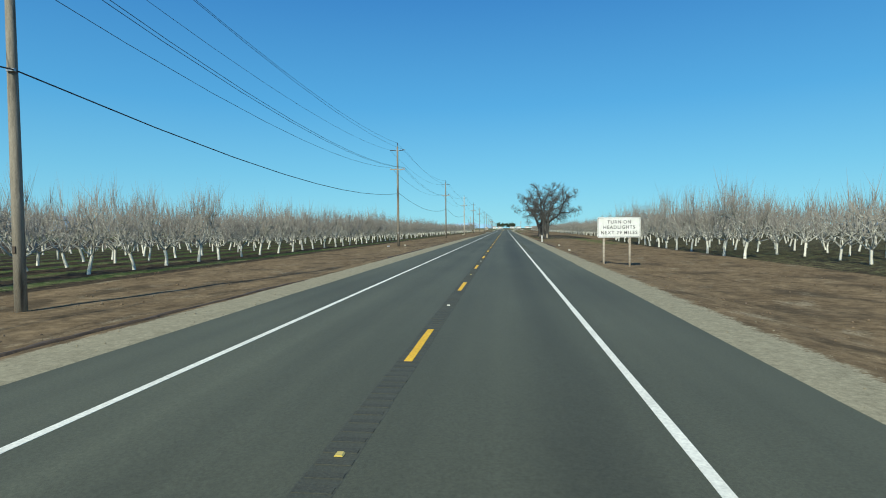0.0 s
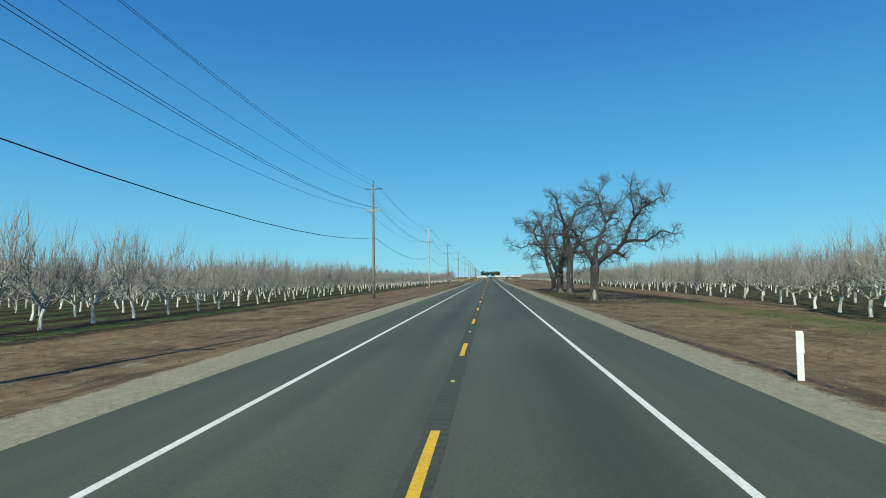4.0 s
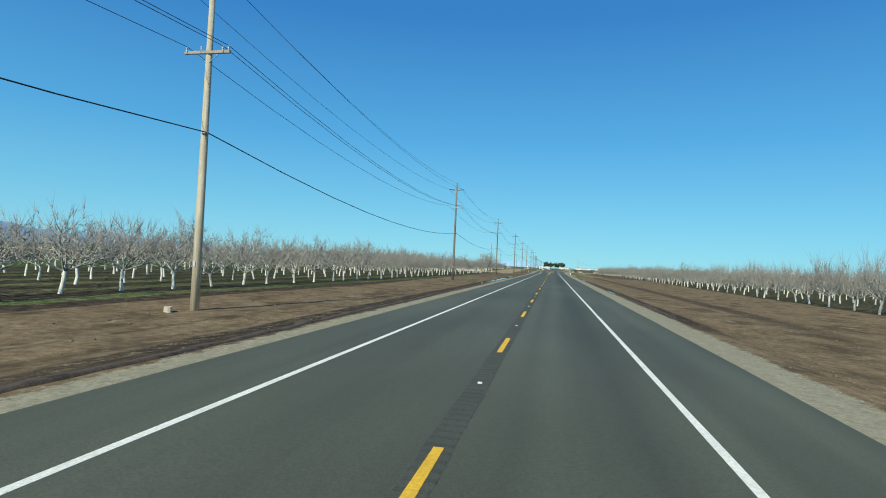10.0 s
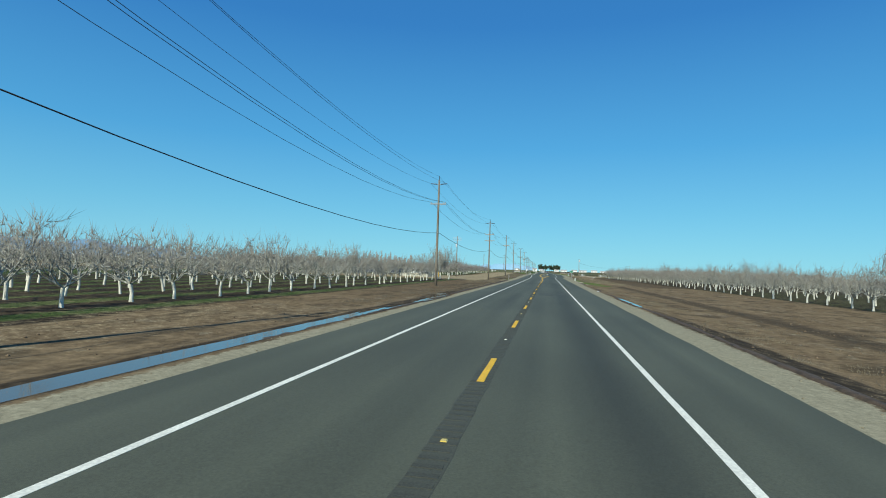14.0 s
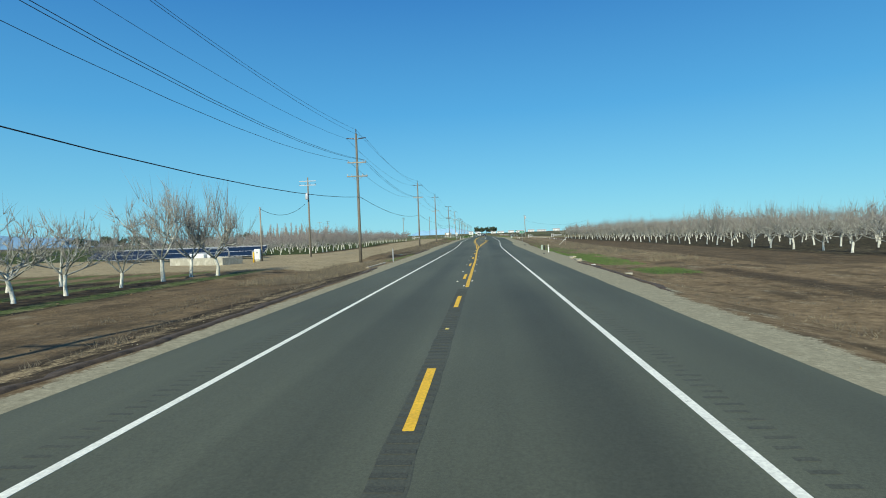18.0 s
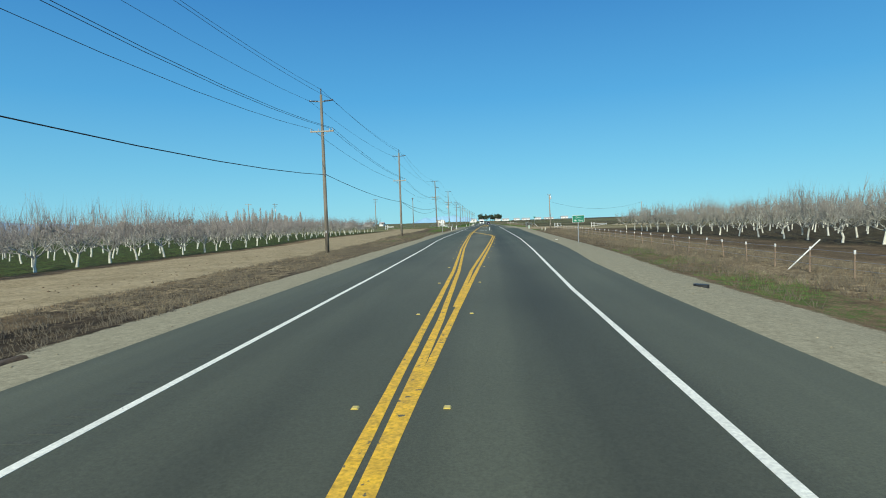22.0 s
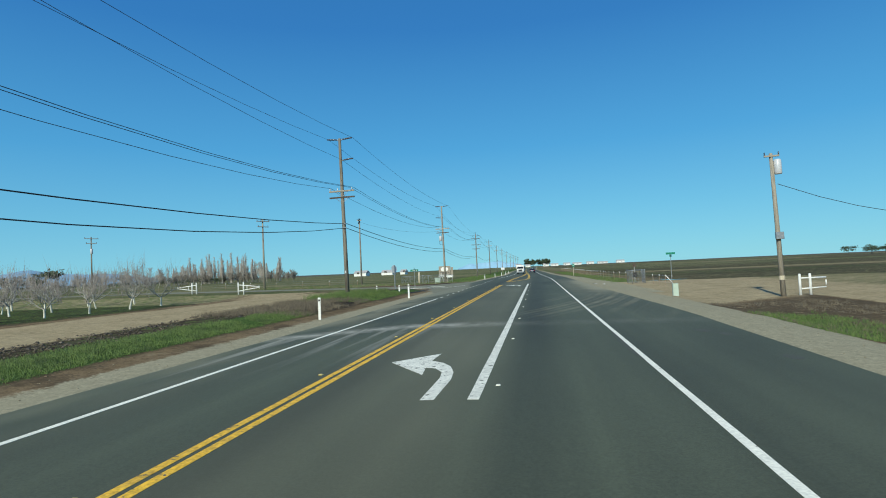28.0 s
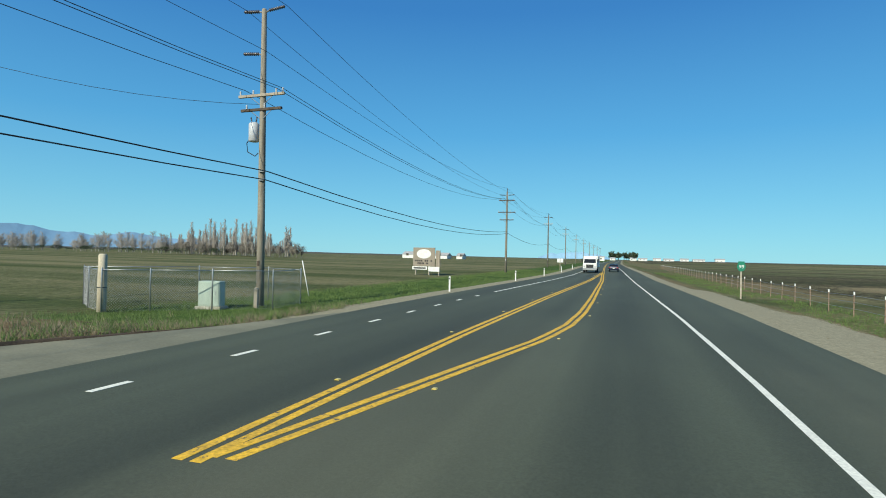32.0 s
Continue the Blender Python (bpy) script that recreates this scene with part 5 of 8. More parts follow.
def old_tree(x, y, seed, trunk_h, r0, stems, label, bare=0.0, spray=None, lean=0.0, dense=1.0):
    """A gnarled bare tree; stems: first and last radius, for some the slope towards or away, then points across and up which the stem winds through; spray: place of a head of thin whips."""
    r = np.random.default_rng(seed)
    z0 = ground_z(x, y)
    tubes, tips, bones = [], [], []
    up = np.array([0, 0, 1.0])

    def spurs(q, d, n, ln):
        for _ in range(n):
            tips.append((q, q + bend(r, d, 0.65) * r.uniform(0.35, 1.0) * ln, 0.0075))

    def twig(q, d, ln, rad):
        n = 3
        pts = [q]
        for k in range(n):
            d = bend(r, d + up * 0.03, 0.38)
            pts.append(pts[-1] + d * ln / n)
            spurs(pts[-1], d, 4, 0.5)
        tubes.append((pts, np.linspace(rad, 0.006, n + 1), 3))

    def bough(q, d, ln, rad, level):
        """A crooked side branch that turns sharply from knot to knot."""
        step = 0.26 if level == 0 else 0.2
        n = max(4, int(ln / step))
        pts, rr = [q], [rad]
        for k in range(n):
            f = (k + 1) / n
            d = bend(r, d + up * 0.035, 0.2 if r.random() < 0.72 else 0.5)
            e = pts[-1] + d * step * r.uniform(0.75, 1.25)
            pts.append(e)
            rr.append(rad * (1 - 0.75 * f) + 0.006)
            if k and r.random() < (0.62 if level == 0 else 0.34) * dense:
                side = np.cross(d, r.normal(0, 1, 3))
                side = d * 0.5 + side / np.linalg.norm(side) * 0.8 + up * 0.08
                if level == 0 and ln > 1.3:
                    bough(e, side / np.linalg.norm(side), ln * r.uniform(0.3, 0.6), rr[-1] * 0.6, 1)
                else:
                    twig(e, side / np.linalg.norm(side), r.uniform(0.3, 0.9), 0.013)
            if r.random() < 0.8 * dense:
                twig(e, bend(r, d, 0.7), r.uniform(0.3, 0.8), 0.012)
        twig(pts[-1], d, r.uniform(0.4, 0.9), 0.012)
        twig(pts[-1], bend(r, d, 0.5), r.uniform(0.3, 0.8), 0.012)
        tubes.append((pts, rr, 5 if rad > 0.03 else 4))

    def stem(ra, rb, *way, slope=None):
        if not isinstance(way[0], tuple):
            slope, way = way[0], way[1:]
        flat = curve_through(way, 0.3)
        n = len(flat)
        q0 = np.array([flat[0][0], flat[0][1] - z0])
        deep = min(bones, key=lambda b: (b[0] - q0[0]) ** 2 + (b[2] - q0[1]) ** 2)[1] if bones else 0.0
        slope, sway = r.normal(0, 0.3) if slope is None else slope, r.uniform(0, 6)
        pts, rr, s = [], [], 0.0
        for k, (px, pz) in enumerate(flat):
            f = k / (n - 1)
            s += 0.3 if k else 0
            w = min(k, 3) / 3 * 0.06
            pts.append(np.array([px + r.normal(0, w), deep + slope * s + 0.25 * math.sin(s * 0.9 + sway) * min(s, 1) + r.normal(0, w), pz - z0 + r.normal(0, w)]))
            rr.append((ra + (rb - ra) * f ** 0.8) * (1 + 0.07 * r.normal()))
        if ra > 0.15:
            rr[0] *= 1.12
        bones.extend(pts)
        tubes.append((pts, rr, 10 if ra > 0.15 else 7))
        for k in range(2, n):
            if rr[k] > 0.3 or r.random() > 0.85 * dense:
                continue
            d = pts[k] - pts[k - 1]
            d /= np.linalg.norm(d)
            side = np.cross(d, r.normal(0, 1, 3))
            out = d * 0.45 + side / np.linalg.norm(side) * 0.9 + up * 0.05
            big = r.random() < 0.4
            bough(pts[k], out / np.linalg.norm(out), (r.uniform(1.1, 2.4) if big else r.uniform(0.5, 1.2)) * (1.1 - 0.5 * k / n), min(rr[k] * 0.5, 0.07) if big else min(rr[k] * 0.4, 0.035), 0)
        d = pts[-1] - pts[-2]
        for _ in range(3):
            bough(pts[-1], bend(r, d / np.linalg.norm(d), 0.6), r.uniform(0.4, 0.9), rb * 0.7, 0)

    t = thing("old_tree", label, "tree", pose(x, y, z0), "old trees by the road")
    steps, m = 22, 48
    g = Geo()
    for k in range(-1, steps):
        f = max(k, 0) / (steps - 1)
        zz, cx, cy = (trunk_h * f if k >= 0 else -0.3), lean * f * f + 0.05 * noise.noise((f * 3, seed, 0)), 0.06 * noise.noise((f * 3, 7, seed))
        flare = 1.0 + 0.34 * max(0, 1 - zz / 0.8) ** 2 - 0.1 * math.sin(math.pi * f) + 0.08 * max(0, f - 0.7) / 0.3 - 0.5 * max(0, f - 0.9) / 0.1
        for i in range(m):
            a = 2 * math.pi * i / m
            c, s_ = math.cos(a), math.sin(a)
            furrow = abs(noise.noise((c * 5.5 + seed, s_ * 5.5, zz * 0.45)))
            rr = r0 * flare * (1.02 + 0.16 * noise.noise((c * 1.6 + seed, s_ * 1.6, zz * 0.5)) - 0.13 * (0.45 - furrow) + 0.06 * noise.noise((c * 13, s_ * 13 + seed, zz * 1.4)))
            g.v.append((cx + rr * c, cy + rr * s_, zz))
    for k in range(steps):
        for i in range(m):
            i2 = (i + 1) % m
            g.f.append((k * m + i, k * m + i2, (k + 1) * m + i2, (k + 1) * m + i))
    g.f.append(tuple(steps * m + i for i in range(m)))
    part("trunk", g, OAK_BARK, t, "deeply furrowed trunk", True)
    for s_ in stems:
        stem(*s_)
    if spray:
        for _ in range(40):
            bough(np.array([spray[0] + r.normal(0, 0.12), r.normal(0, 0.12), spray[1] - z0 + r.normal(0, 0.15)]), bend(r, np.array([0.8, 0, 0.35]), 0.5), r.uniform(0.9, 2.2), 0.022, 1)
    part("crown", tri_mesh("crown", *sweep(tubes), [OAK_BARK], None, True), None, t, "gnarled bare limbs")
    part("canopy", tri_mesh("canopy", *spikes(tips), [OAK_TWIG]), None, t, "fine bare twigs")
    if bare:
        g = Geo()
        for i in range(11):
            f = i / 10
            for k in range(9):
                wide = 30 * math.sin(math.pi * (0.12 + 0.8 * f)) + 10 * noise.noise((f * 5, 3, 1))
                a = radians(-96 + wide * (k / 4 - 1))
                z_ = 0.1 + bare * f
                c, s_ = math.cos(a), math.sin(a)
                rr = r0 * (1.0 + 0.34 * max(0, 1 - z_ / 0.8) ** 2 + 0.16 * noise.noise((c * 1.6 + seed, s_ * 1.6, z_ * 0.5))) + (0.03 if 0 < k < 8 and 0 < i < 10 else -0.1)
                g.v.append((rr * c, rr * s_, z_))
        for i in range(10):
            for k in range(8):
                g.f.append((i * 9 + k, i * 9 + k + 1, i * 9 + k + 10, i * 9 + k + 9))
        part("bare_patch", g, BARE_WOOD if bare > 1 else STRIPPED, t, "pale wood where the bark is gone", True)
    return t


STRIPPED = material("weathered_stripped_wood", [(0.15, 0.128, 0.1), (0.1, 0.085, 0.066)], 5, 30, 0.9, 0, 0.5, 0.25, (2, 2, 0.4))
GNARLED = "old gnarled bare tree"
old_tree(12.75, 145.0, 5, 4.4, 0.5, [
    (0.32, 0.12, (0.1, 3.5), (-0.7, 5.0), (-1.6, 6.3), (-2.3, 6.7), (-3.3, 6.8), (-4.1, 7.2)), (0.2, 0.06, (-1.5, 6.1), (-2.2, 7.3), (-2.8, 7.8), (-3.7, 8.7), (-4.5, 9.4)),
    (0.32, 0.07, (0.3, 3.6), (0.5, 5.6), (1.1, 7.0), (1.7, 8.2), (1.5, 10.0), (1.2, 11.8)), (0.06, 0.03, (1.2, 11.8), (1.7, 12.9)), (0.05, 0.03, (1.1, 12.1), (0.3, 12.5)),
    (0.09, 0.03, (1.4, 10.9), (0.5, 10.8), (-0.6, 10.4), (-1.4, 10.7)), (0.1, 0.04, (1.8, 8.7), (2.7, 9.0), (3.2, 8.7), (3.7, 7.6)), (0.12, 0.04, (1.6, 8.2), (2.7, 9.8), (3.6, 11.2)),
    (0.34, 0.05, -0.45, (0.4, 3.7), (1.4, 4.7), (2.5, 5.3), (3.4, 6.9), (3.8, 8.3), (4.6, 9.4), (6.0, 10.4), (6.8, 10.6)), (0.2, 0.16, -0.3, (2.1, 5.1), (2.9, 4.65)),
    (0.22, 0.05, -0.6, (3.1, 6.1), (4.4, 6.2), (5.3, 6.1), (5.9, 6.5), (6.7, 7.0), (7.5, 6.7)), (0.13, 0.05, 0.0, (4.0, 8.4), (3.8, 10.2), (3.7, 12.3)), (0.1, 0.04, 0.0, (4.5, 9.4), (4.6, 10.6), (4.4, 11.5))],
    GNARLED + " with pale bare wood low on its trunk", 1.3, None, 0.25)
old_tree(13.55, 170.0, 8, 7.0, 0.56, [
    (0.4, 0.09, (0.1, 5.8), (-0.6, 7.6), (-0.9, 9.2), (-1.0, 10.4), (-1.7, 12.0), (-2.3, 14.0), (-3.0, 14.8)), (0.36, 0.24, (0.4, 5.9), (0.2, 8.4), (-0.2, 10.2)),
    (0.2, 0.07, (0.0, 8.2), (0.6, 10.7), (1.5, 12.8), (2.6, 13.6), (4.4, 14.5)), (0.28, 0.07, (0.5, 6.2), (1.6, 7.3), (2.7, 7.9), (4.2, 8.4), (5.2, 9.5), (6.4, 10.1)), (0.13, 0.05, (4.2, 8.4), (5.1, 7.5), (6.2, 7.0)), (0.15, 0.05, (1.6, 7.3), (2.2, 9.2), (3.4, 10.8), (4.2, 12.4)), (0.14, 0.05, (0.1, 8.4), (1.2, 9.6), (2.6, 10.2), (4.4, 10.6)),
    (0.23, 0.06, (0.7, 6.2), (1.9, 6.0), (2.9, 6.4), (4.0, 6.4), (5.2, 6.0), (6.0, 5.2)), (0.24, 0.06, (0.2, 6.3), (-1.0, 6.6), (-1.9, 7.1), (-2.7, 7.4), (-4.5, 7.5)), (0.12, 0.04, (-0.9, 8.7), (-1.6, 9.3), (-2.4, 9.8)),
    (0.1, 0.05, (1.9, 5.9), (2.4, 4.6), (2.4, 3.5), (2.1, 2.9)), (0.16, 0.05, (-0.1, 6.0), (-1.4, 6.3), (-2.7, 6.5), (-3.4, 7.1))],
    GNARLED + " with a thick straight trunk and dark bark", 0.9, None, 0.2)
old_tree(12.95, 176.8, 21, 3.3, 0.58, [
    (0.38, 0.12, (-0.2, 2.3), (-0.9, 4.1), (-1.6, 5.6), (-2.4, 6.7), (-3.7, 8.7), (-4.3, 10.0)), (0.13, 0.05, (-4.3, 9.9), (-3.7, 11.0), (-2.9, 11.9), (-2.4, 12.8)), (0.07, 0.03, (-4.3, 10.0), (-5.2, 10.2)), (0.09, 0.03, (-3.7, 11.0), (-4.4, 11.7), (-5.4, 11.9)),
    (0.36, 0.1, (0.1, 2.3), (0.3, 4.4), (0.2, 5.7), (-0.3, 6.8), (-0.7, 8.1), (-0.9, 9.6)), (0.24, 0.07, (0.3, 5.2), (1.0, 6.6), (2.1, 7.6), (3.4, 8.2)), (0.22, 0.07, (0.4, 4.7), (1.2, 5.7), (2.0, 6.0), (3.4, 6.4)), (0.14, 0.06, (-0.3, 6.7), (-1.2, 7.3), (-1.9, 7.2), (-2.3, 6.7))],
    GNARLED + " forked low into two dark stems", 0.7, None, -0.1)
old_tree(13.9, 194.4, 34, 3.1, 0.56, [
    (0.44, 0.3, (-0.3, 2.1), (-1.0, 4.3), (-1.5, 6.2), (-1.7, 7.9)), (0.19, 0.05, (-1.6, 7.7), (-2.5, 8.2), (-3.6, 8.8), (-5.0, 8.8), (-6.2, 8.2), (-7.6, 8.5), (-8.9, 9.2)), (0.24, 0.06, (-1.6, 7.7), (-1.7, 10.3), (-2.4, 11.5), (-3.0, 13.8), (-3.6, 15.0)),
    (0.2, 0.06, (-1.6, 7.9), (-0.8, 10.5), (-0.4, 13.7)), (0.12, 0.08, (-1.6, 9.8), (-1.2, 11.7), (-1.5, 12.4)), (0.16, 0.04, (-1.8, 10.1), (-3.7, 10.9), (-4.4, 12.2), (-5.8, 13.0), (-7.4, 13.2)),
    (0.16, 0.04, (-1.6, 6.1), (-2.7, 6.8), (-3.9, 6.7), (-4.5, 6.0), (-4.4, 4.8), (-3.9, 3.6)), (0.3, 0.25, (0.0, 2.1), (0.7, 3.7), (1.3, 4.8)), (0.2, 0.06, (-0.8, 4.6), (-0.0, 5.9), (1.1, 6.6), (2.4, 7.1), (3.6, 7.7)), (0.1, 0.04, (2.2, 7.2), (2.4, 9.1), (3.2, 9.8))],
    GNARLED + " with a broken second stem sprouting whips", 0.0, (1.3, 4.7), -0.1)


# ---- far poplars and groves ----
def slim_tree(x, y, h, spread, seed, mat, name, label, category="tree", z=0.0, group="poplar row beyond the field", flare=0.3):
    r = np.random.default_rng(seed)
    bars, tips = [((0, 0, -0.3), (0, 0, h * 0.5), h * 0.018, h * 0.011), ((0, 0, h * 0.5), (0.1, 0, h * 0.96), h * 0.011, 0.03)], []
    for _ in range(62):
        q = np.array([0, 0, r.uniform(0.1, 0.9) * h])
        a = r.uniform(0, 6.28)
        ln = spread * h * (1.05 - q[2] / h) * r.uniform(0.6, 1.2) + 0.5
        d = np.array([math.cos(a) * flare, math.sin(a) * flare, 1.0])
        e = q + bend(r, d, 0.12) * ln * 1.6
        bars.append((q, e, 0.06, 0.03))
        for _ in range(6):
            st = q + (e - q) * r.uniform(0.2, 1)
            tips.append((st, st + bend(r, d, 0.35) * ln * r.uniform(0.3, 0.95), 0.06))
    t = thing(name, label, category, pose(x, y, z), group)
    part("trunk", tri_mesh("trunk", *cones(bars[:2], 5), [mat]), None, t)
    part("crown", tri_mesh("crown", *(lambda A, B: (np.concatenate([A[0], B[0]]), np.concatenate([A[1], B[1] + len(A[0])])))(cones(bars[2:], 3), spikes(tips)), [mat]), None, t)
    return t


POPLAR = material("poplar_bark", [(0.37, 0.34, 0.30), (0.29, 0.265, 0.235)], 0.4, 5, 0.9, 0, 0, 0.2)
GREY_TREE = material("far_bare_bark", [(0.33, 0.305, 0.275), (0.25, 0.232, 0.21)], 0.4, 5, 0.9, 0, 0, 0.2)
rq = np.random.default_rng(3)
for i in range(90):
    slim_tree(-243 + i * 1.05 + rq.normal(0, 1), 935 - i * 0.4 + rq.normal(0, 4), (rq.uniform(10, 20) if 22 < i < 66 else rq.uniform(8, 15)) if i % 2 else rq.uniform(6, 13), 0.15, 100 + i, POPLAR, "poplar", "tall slim bare poplar beyond the green field", "tree", 0.4)
THICKET = material("thicket_bark", [(0.20, 0.18, 0.15), (0.15, 0.135, 0.115)], 0.4, 5, 0.9, 0, 0, 0.2)
for i in range(46):
    slim_tree(-252 + i * 2.6 + rq.normal(0, 1.2), 928 - i * 0.8 + rq.normal(0, 3), rq.uniform(3.5, 6.5), 0.34, 500 + i, THICKET, "thicket_shrub", "bare brown thicket below the poplars", "shrub", 0.3, "thicket below the poplars", 1.0)
for i in range(84):
    slim_tree(-410 + i * 2.6 + rq.normal(0, 2), 930 + rq.normal(0, 8), rq.uniform(5, 12.5), 0.26, 190 + i, GREY_TREE, "bare_tree", "bare grey tree beyond the green field", "tree", 0.4, "bare trees beyond the field", 0.85)


def leafy_tree(x, y, h, w, seed, label, group, z=0.0, name="evergreen_tree"):
    """A dark evergreen: tapered trunk, limbs and a crown of many small leaf clumps."""
    r = np.random.default_rng(seed)
    t = thing(name, label, "tree", pose(x, y, z), group)
    bars = [((0, 0, -0.3), (0.2, 0, h * 0.45), h * 0.03, h * 0.02), ((0.2, 0, h * 0.45), (0, 0, h * 0.85), h * 0.02, 0.08)]
    vs, ts, o = [], [], 0
    for _ in range(9):
        a = r.uniform(0, 6.28)
        q = np.array([0.1, 0, h * r.uniform(0.3, 0.8)])
        e = q + np.array([math.cos(a) * w * 0.4, math.sin(a) * w * 0.4, h * 0.12])
        bars.append((q, e, h * 0.009, h * 0.004))
        for _ in range(42):
            c = e + r.normal(0, 1, 3) * np.array([w * 0.16, w * 0.16, h * 0.075])
            for _ in range(2):
                u = r.normal(0, 1, (3, 3)) * (0.045 * h)
                vs.append(c + u)
                ts.append([o, o + 1, o + 2])
                o += 3
    part("trunk", tri_mesh("trunk", *cones(bars, 5), [OAK_BARK]), None, t)
    part("crown", tri_mesh("crown", np.concatenate(vs), np.array(ts), [FOLIAGE]), None, t)
    return t


FOLIAGE = material("dark_foliage", [(0.035, 0.055, 0.028), (0.06, 0.085, 0.042)], 0.3, 3, 0.8, 0, 0, 0.3)
for i in range(11):
    leafy_tree(-26 + i * 6.2 + rq.normal(0, 2.5), 2230 + rq.normal(0, 25), rq.uniform(15, 25), rq.uniform(10, 15), 300 + i, "tall dark evergreen tree at the far end of the road", "far grove at the road's end")
for i in range(4):
    leafy_tree(-196 + i * 9 + rq.normal(0, 1.5), 742 + i * 5, rq.uniform(5.5, 8.5), 7, 330 + i, "round dark evergreen tree behind the orchard", "evergreens behind the orchard", 0.4)
for i in range(5):
    leafy_tree(-150 - i * 11 + rq.normal(0, 2), 612 + i * 4, rq.uniform(5.5, 7.5), 6, 340 + i, "round dark evergreen tree behind the orchard", "evergreens behind the orchard")
for i in range(9):
    leafy_tree(360 + i * 11 + rq.normal(0, 2), 1290 + rq.normal(0, 8), rq.uniform(7, 11), 11, 360 + i, "dark evergreen tree on the far field edge", "grove on the far field edge")

for i in range(16):
    leafy_tree(-345 + i * 10.5 + rq.normal(0, 4), 912 + rq.normal(0, 6), rq.uniform(2.2, 3.8), rq.uniform(5, 9), 400 + i, "low dark shrub at the far edge of the green field", "shrubs at the far field edge", 0.3, "shrub")
leafy_tree(-300, 852, 8.5, 7.5, 431, "round dark evergreen tree at the far field edge", "evergreens behind the orchard", 0.3)

# ---- signs ----
def lettering(text, size, parent, mat, m, label, spacing=1.0, name="lettering", bold=0.0):
    """Flat raised words, each word a part of its own, on one line centred on m."""
    def shape(body):
        cu = bpy.data.curves.new("text", "FONT")
        cu.body, cu.size, cu.extrude, cu.align_x, cu.align_y, cu.space_character, cu.offset = body, size, 0.0015, "LEFT", "CENTER", spacing, bold
        ob = bpy.data.objects.new("text", cu)
        me_ = bpy.data.meshes.new_from_object(ob)
        bpy.data.objects.remove(ob)
        me_.materials.clear()
        me_.materials.append(mat)
        return me_, max(v.co.x for v in me_.vertices)

    words = [shape(w) for w in text.split()]
    gap = 0.42 * size * spacing
    x0 = -(sum(w for _, w in words) + gap * (len(words) - 1)) / 2
    for me_, w in words:
        q = part(name, me_, None, parent, label)
        q.matrix_basis = m @ Matrix.Translation((x0, 0, 0))
        x0 += w + gap
    return q


def rounded(w, h, r, n=5):
    pts = []
    for cx, cy, a0 in ((w / 2 - r, h / 2 - r, 0), (-w / 2 + r, h / 2 - r, 90), (-w / 2 + r, -h / 2 + r, 180), (w / 2 - r, -h / 2 + r, 270)):
        for k in range(n + 1):
            a = radians(a0 + 90 * k / n)
            pts.append((cx + r * math.cos(a), cy + r * math.sin(a)))
    return pts


def ring(outer, inner, z0, z1):
    """A flat rim between two outlines with the same count of points."""
    g = Geo()
    n = len(outer)
    for z in (z0, z1):
        g.v += [(x, y, z) for x, y in outer] + [(x, y, z) for x, y in inner]
    for i in range(n):
        j = (i + 1) % n
        g.f += [(2 * n + i, 2 * n + j, 3 * n + j, 3 * n + i), (i, j, n + j, n + i), (i, j, 2 * n + j, 2 * n + i), (n + i, n + j, 3 * n + j, 3 * n + i)]
    return g


UPRIGHT = pose(0, 0, 0, 90, 0, 0)      # lays a flat outline upright, facing -y


def board(parent, w, h, face_mat, rim_mat, rim=0.02, inset=0.03, r=0.06, back=GALV, thick=0.012):
    part("face", Geo().prism(rounded(w, h, r), -thick, 0.0, UPRIGHT), face_mat, parent, "flat sheet-metal face")
    g = ring(rounded(w - 2 * inset, h - 2 * inset, max(r - inset, 0.01)), rounded(w - 2 * inset - 2 * rim, h - 2 * inset - 2 * rim, max(r - inset - rim, 0.008)), 0.001, 0.003)
    g.v = [tuple(UPRIGHT @ Vector(q)) for q in g.v]
    part("border", g, rim_mat, parent)
    part("backing", Geo().prism(rounded(w, h, r), -thick - 0.002, -thick - 0.0005, UPRIGHT), back, parent, "bare metal back")


# headlight sign
s = thing("road_sign", "white road sign with black lettering on two timber posts", "road sign", pose(9.78, 36.66, ground_z(9.78, 36.66), 0, 0, 11.2))
z = 2.38 - ground_z(9.78, 36.66)
hold = part("panel", Geo().quad_box((-1.55, 0.03, z - 0.69), (1.55, 0.07, z + 0.69), None, 0.005), GALV, s, "metal backing panel")
face = part("face", Geo().prism(rounded(3.14, 1.43, 0.08), -0.012, 0.0, UPRIGHT), WHITE_PAINT, hold, "white face")
face.matrix_basis = pose(0, 0.015, z)
g = ring(rounded(3.06, 1.35, 0.07), rounded(3.02, 1.31, 0.06), 0.001, 0.003)
g.v = [tuple(UPRIGHT @ Vector(q)) for q in g.v]
part("border", g, BLACK_PAINT, hold, "thin black border").matrix_basis = pose(0, 0.015, z)
for text, dz in (("TURN ON", 0.37), ("HEADLIGHTS", 0.0), ("NEXT 29 MILES", -0.38)):
    lettering(text, 0.33, hold, BLACK_PAINT, pose(0, 0.012, z + dz, 90, 0, 0), "black capital letters", 1.25, bold=0.004)
for px in (-1.05, 0.85):
    part("post", Geo().tube([(px, 0.17, -0.5), (px, 0.17, 1.0), (px, 0.17, z + 0.35)], [0.09, 0.086, 0.08], 10), TIMBER, s, "round timber post", True)

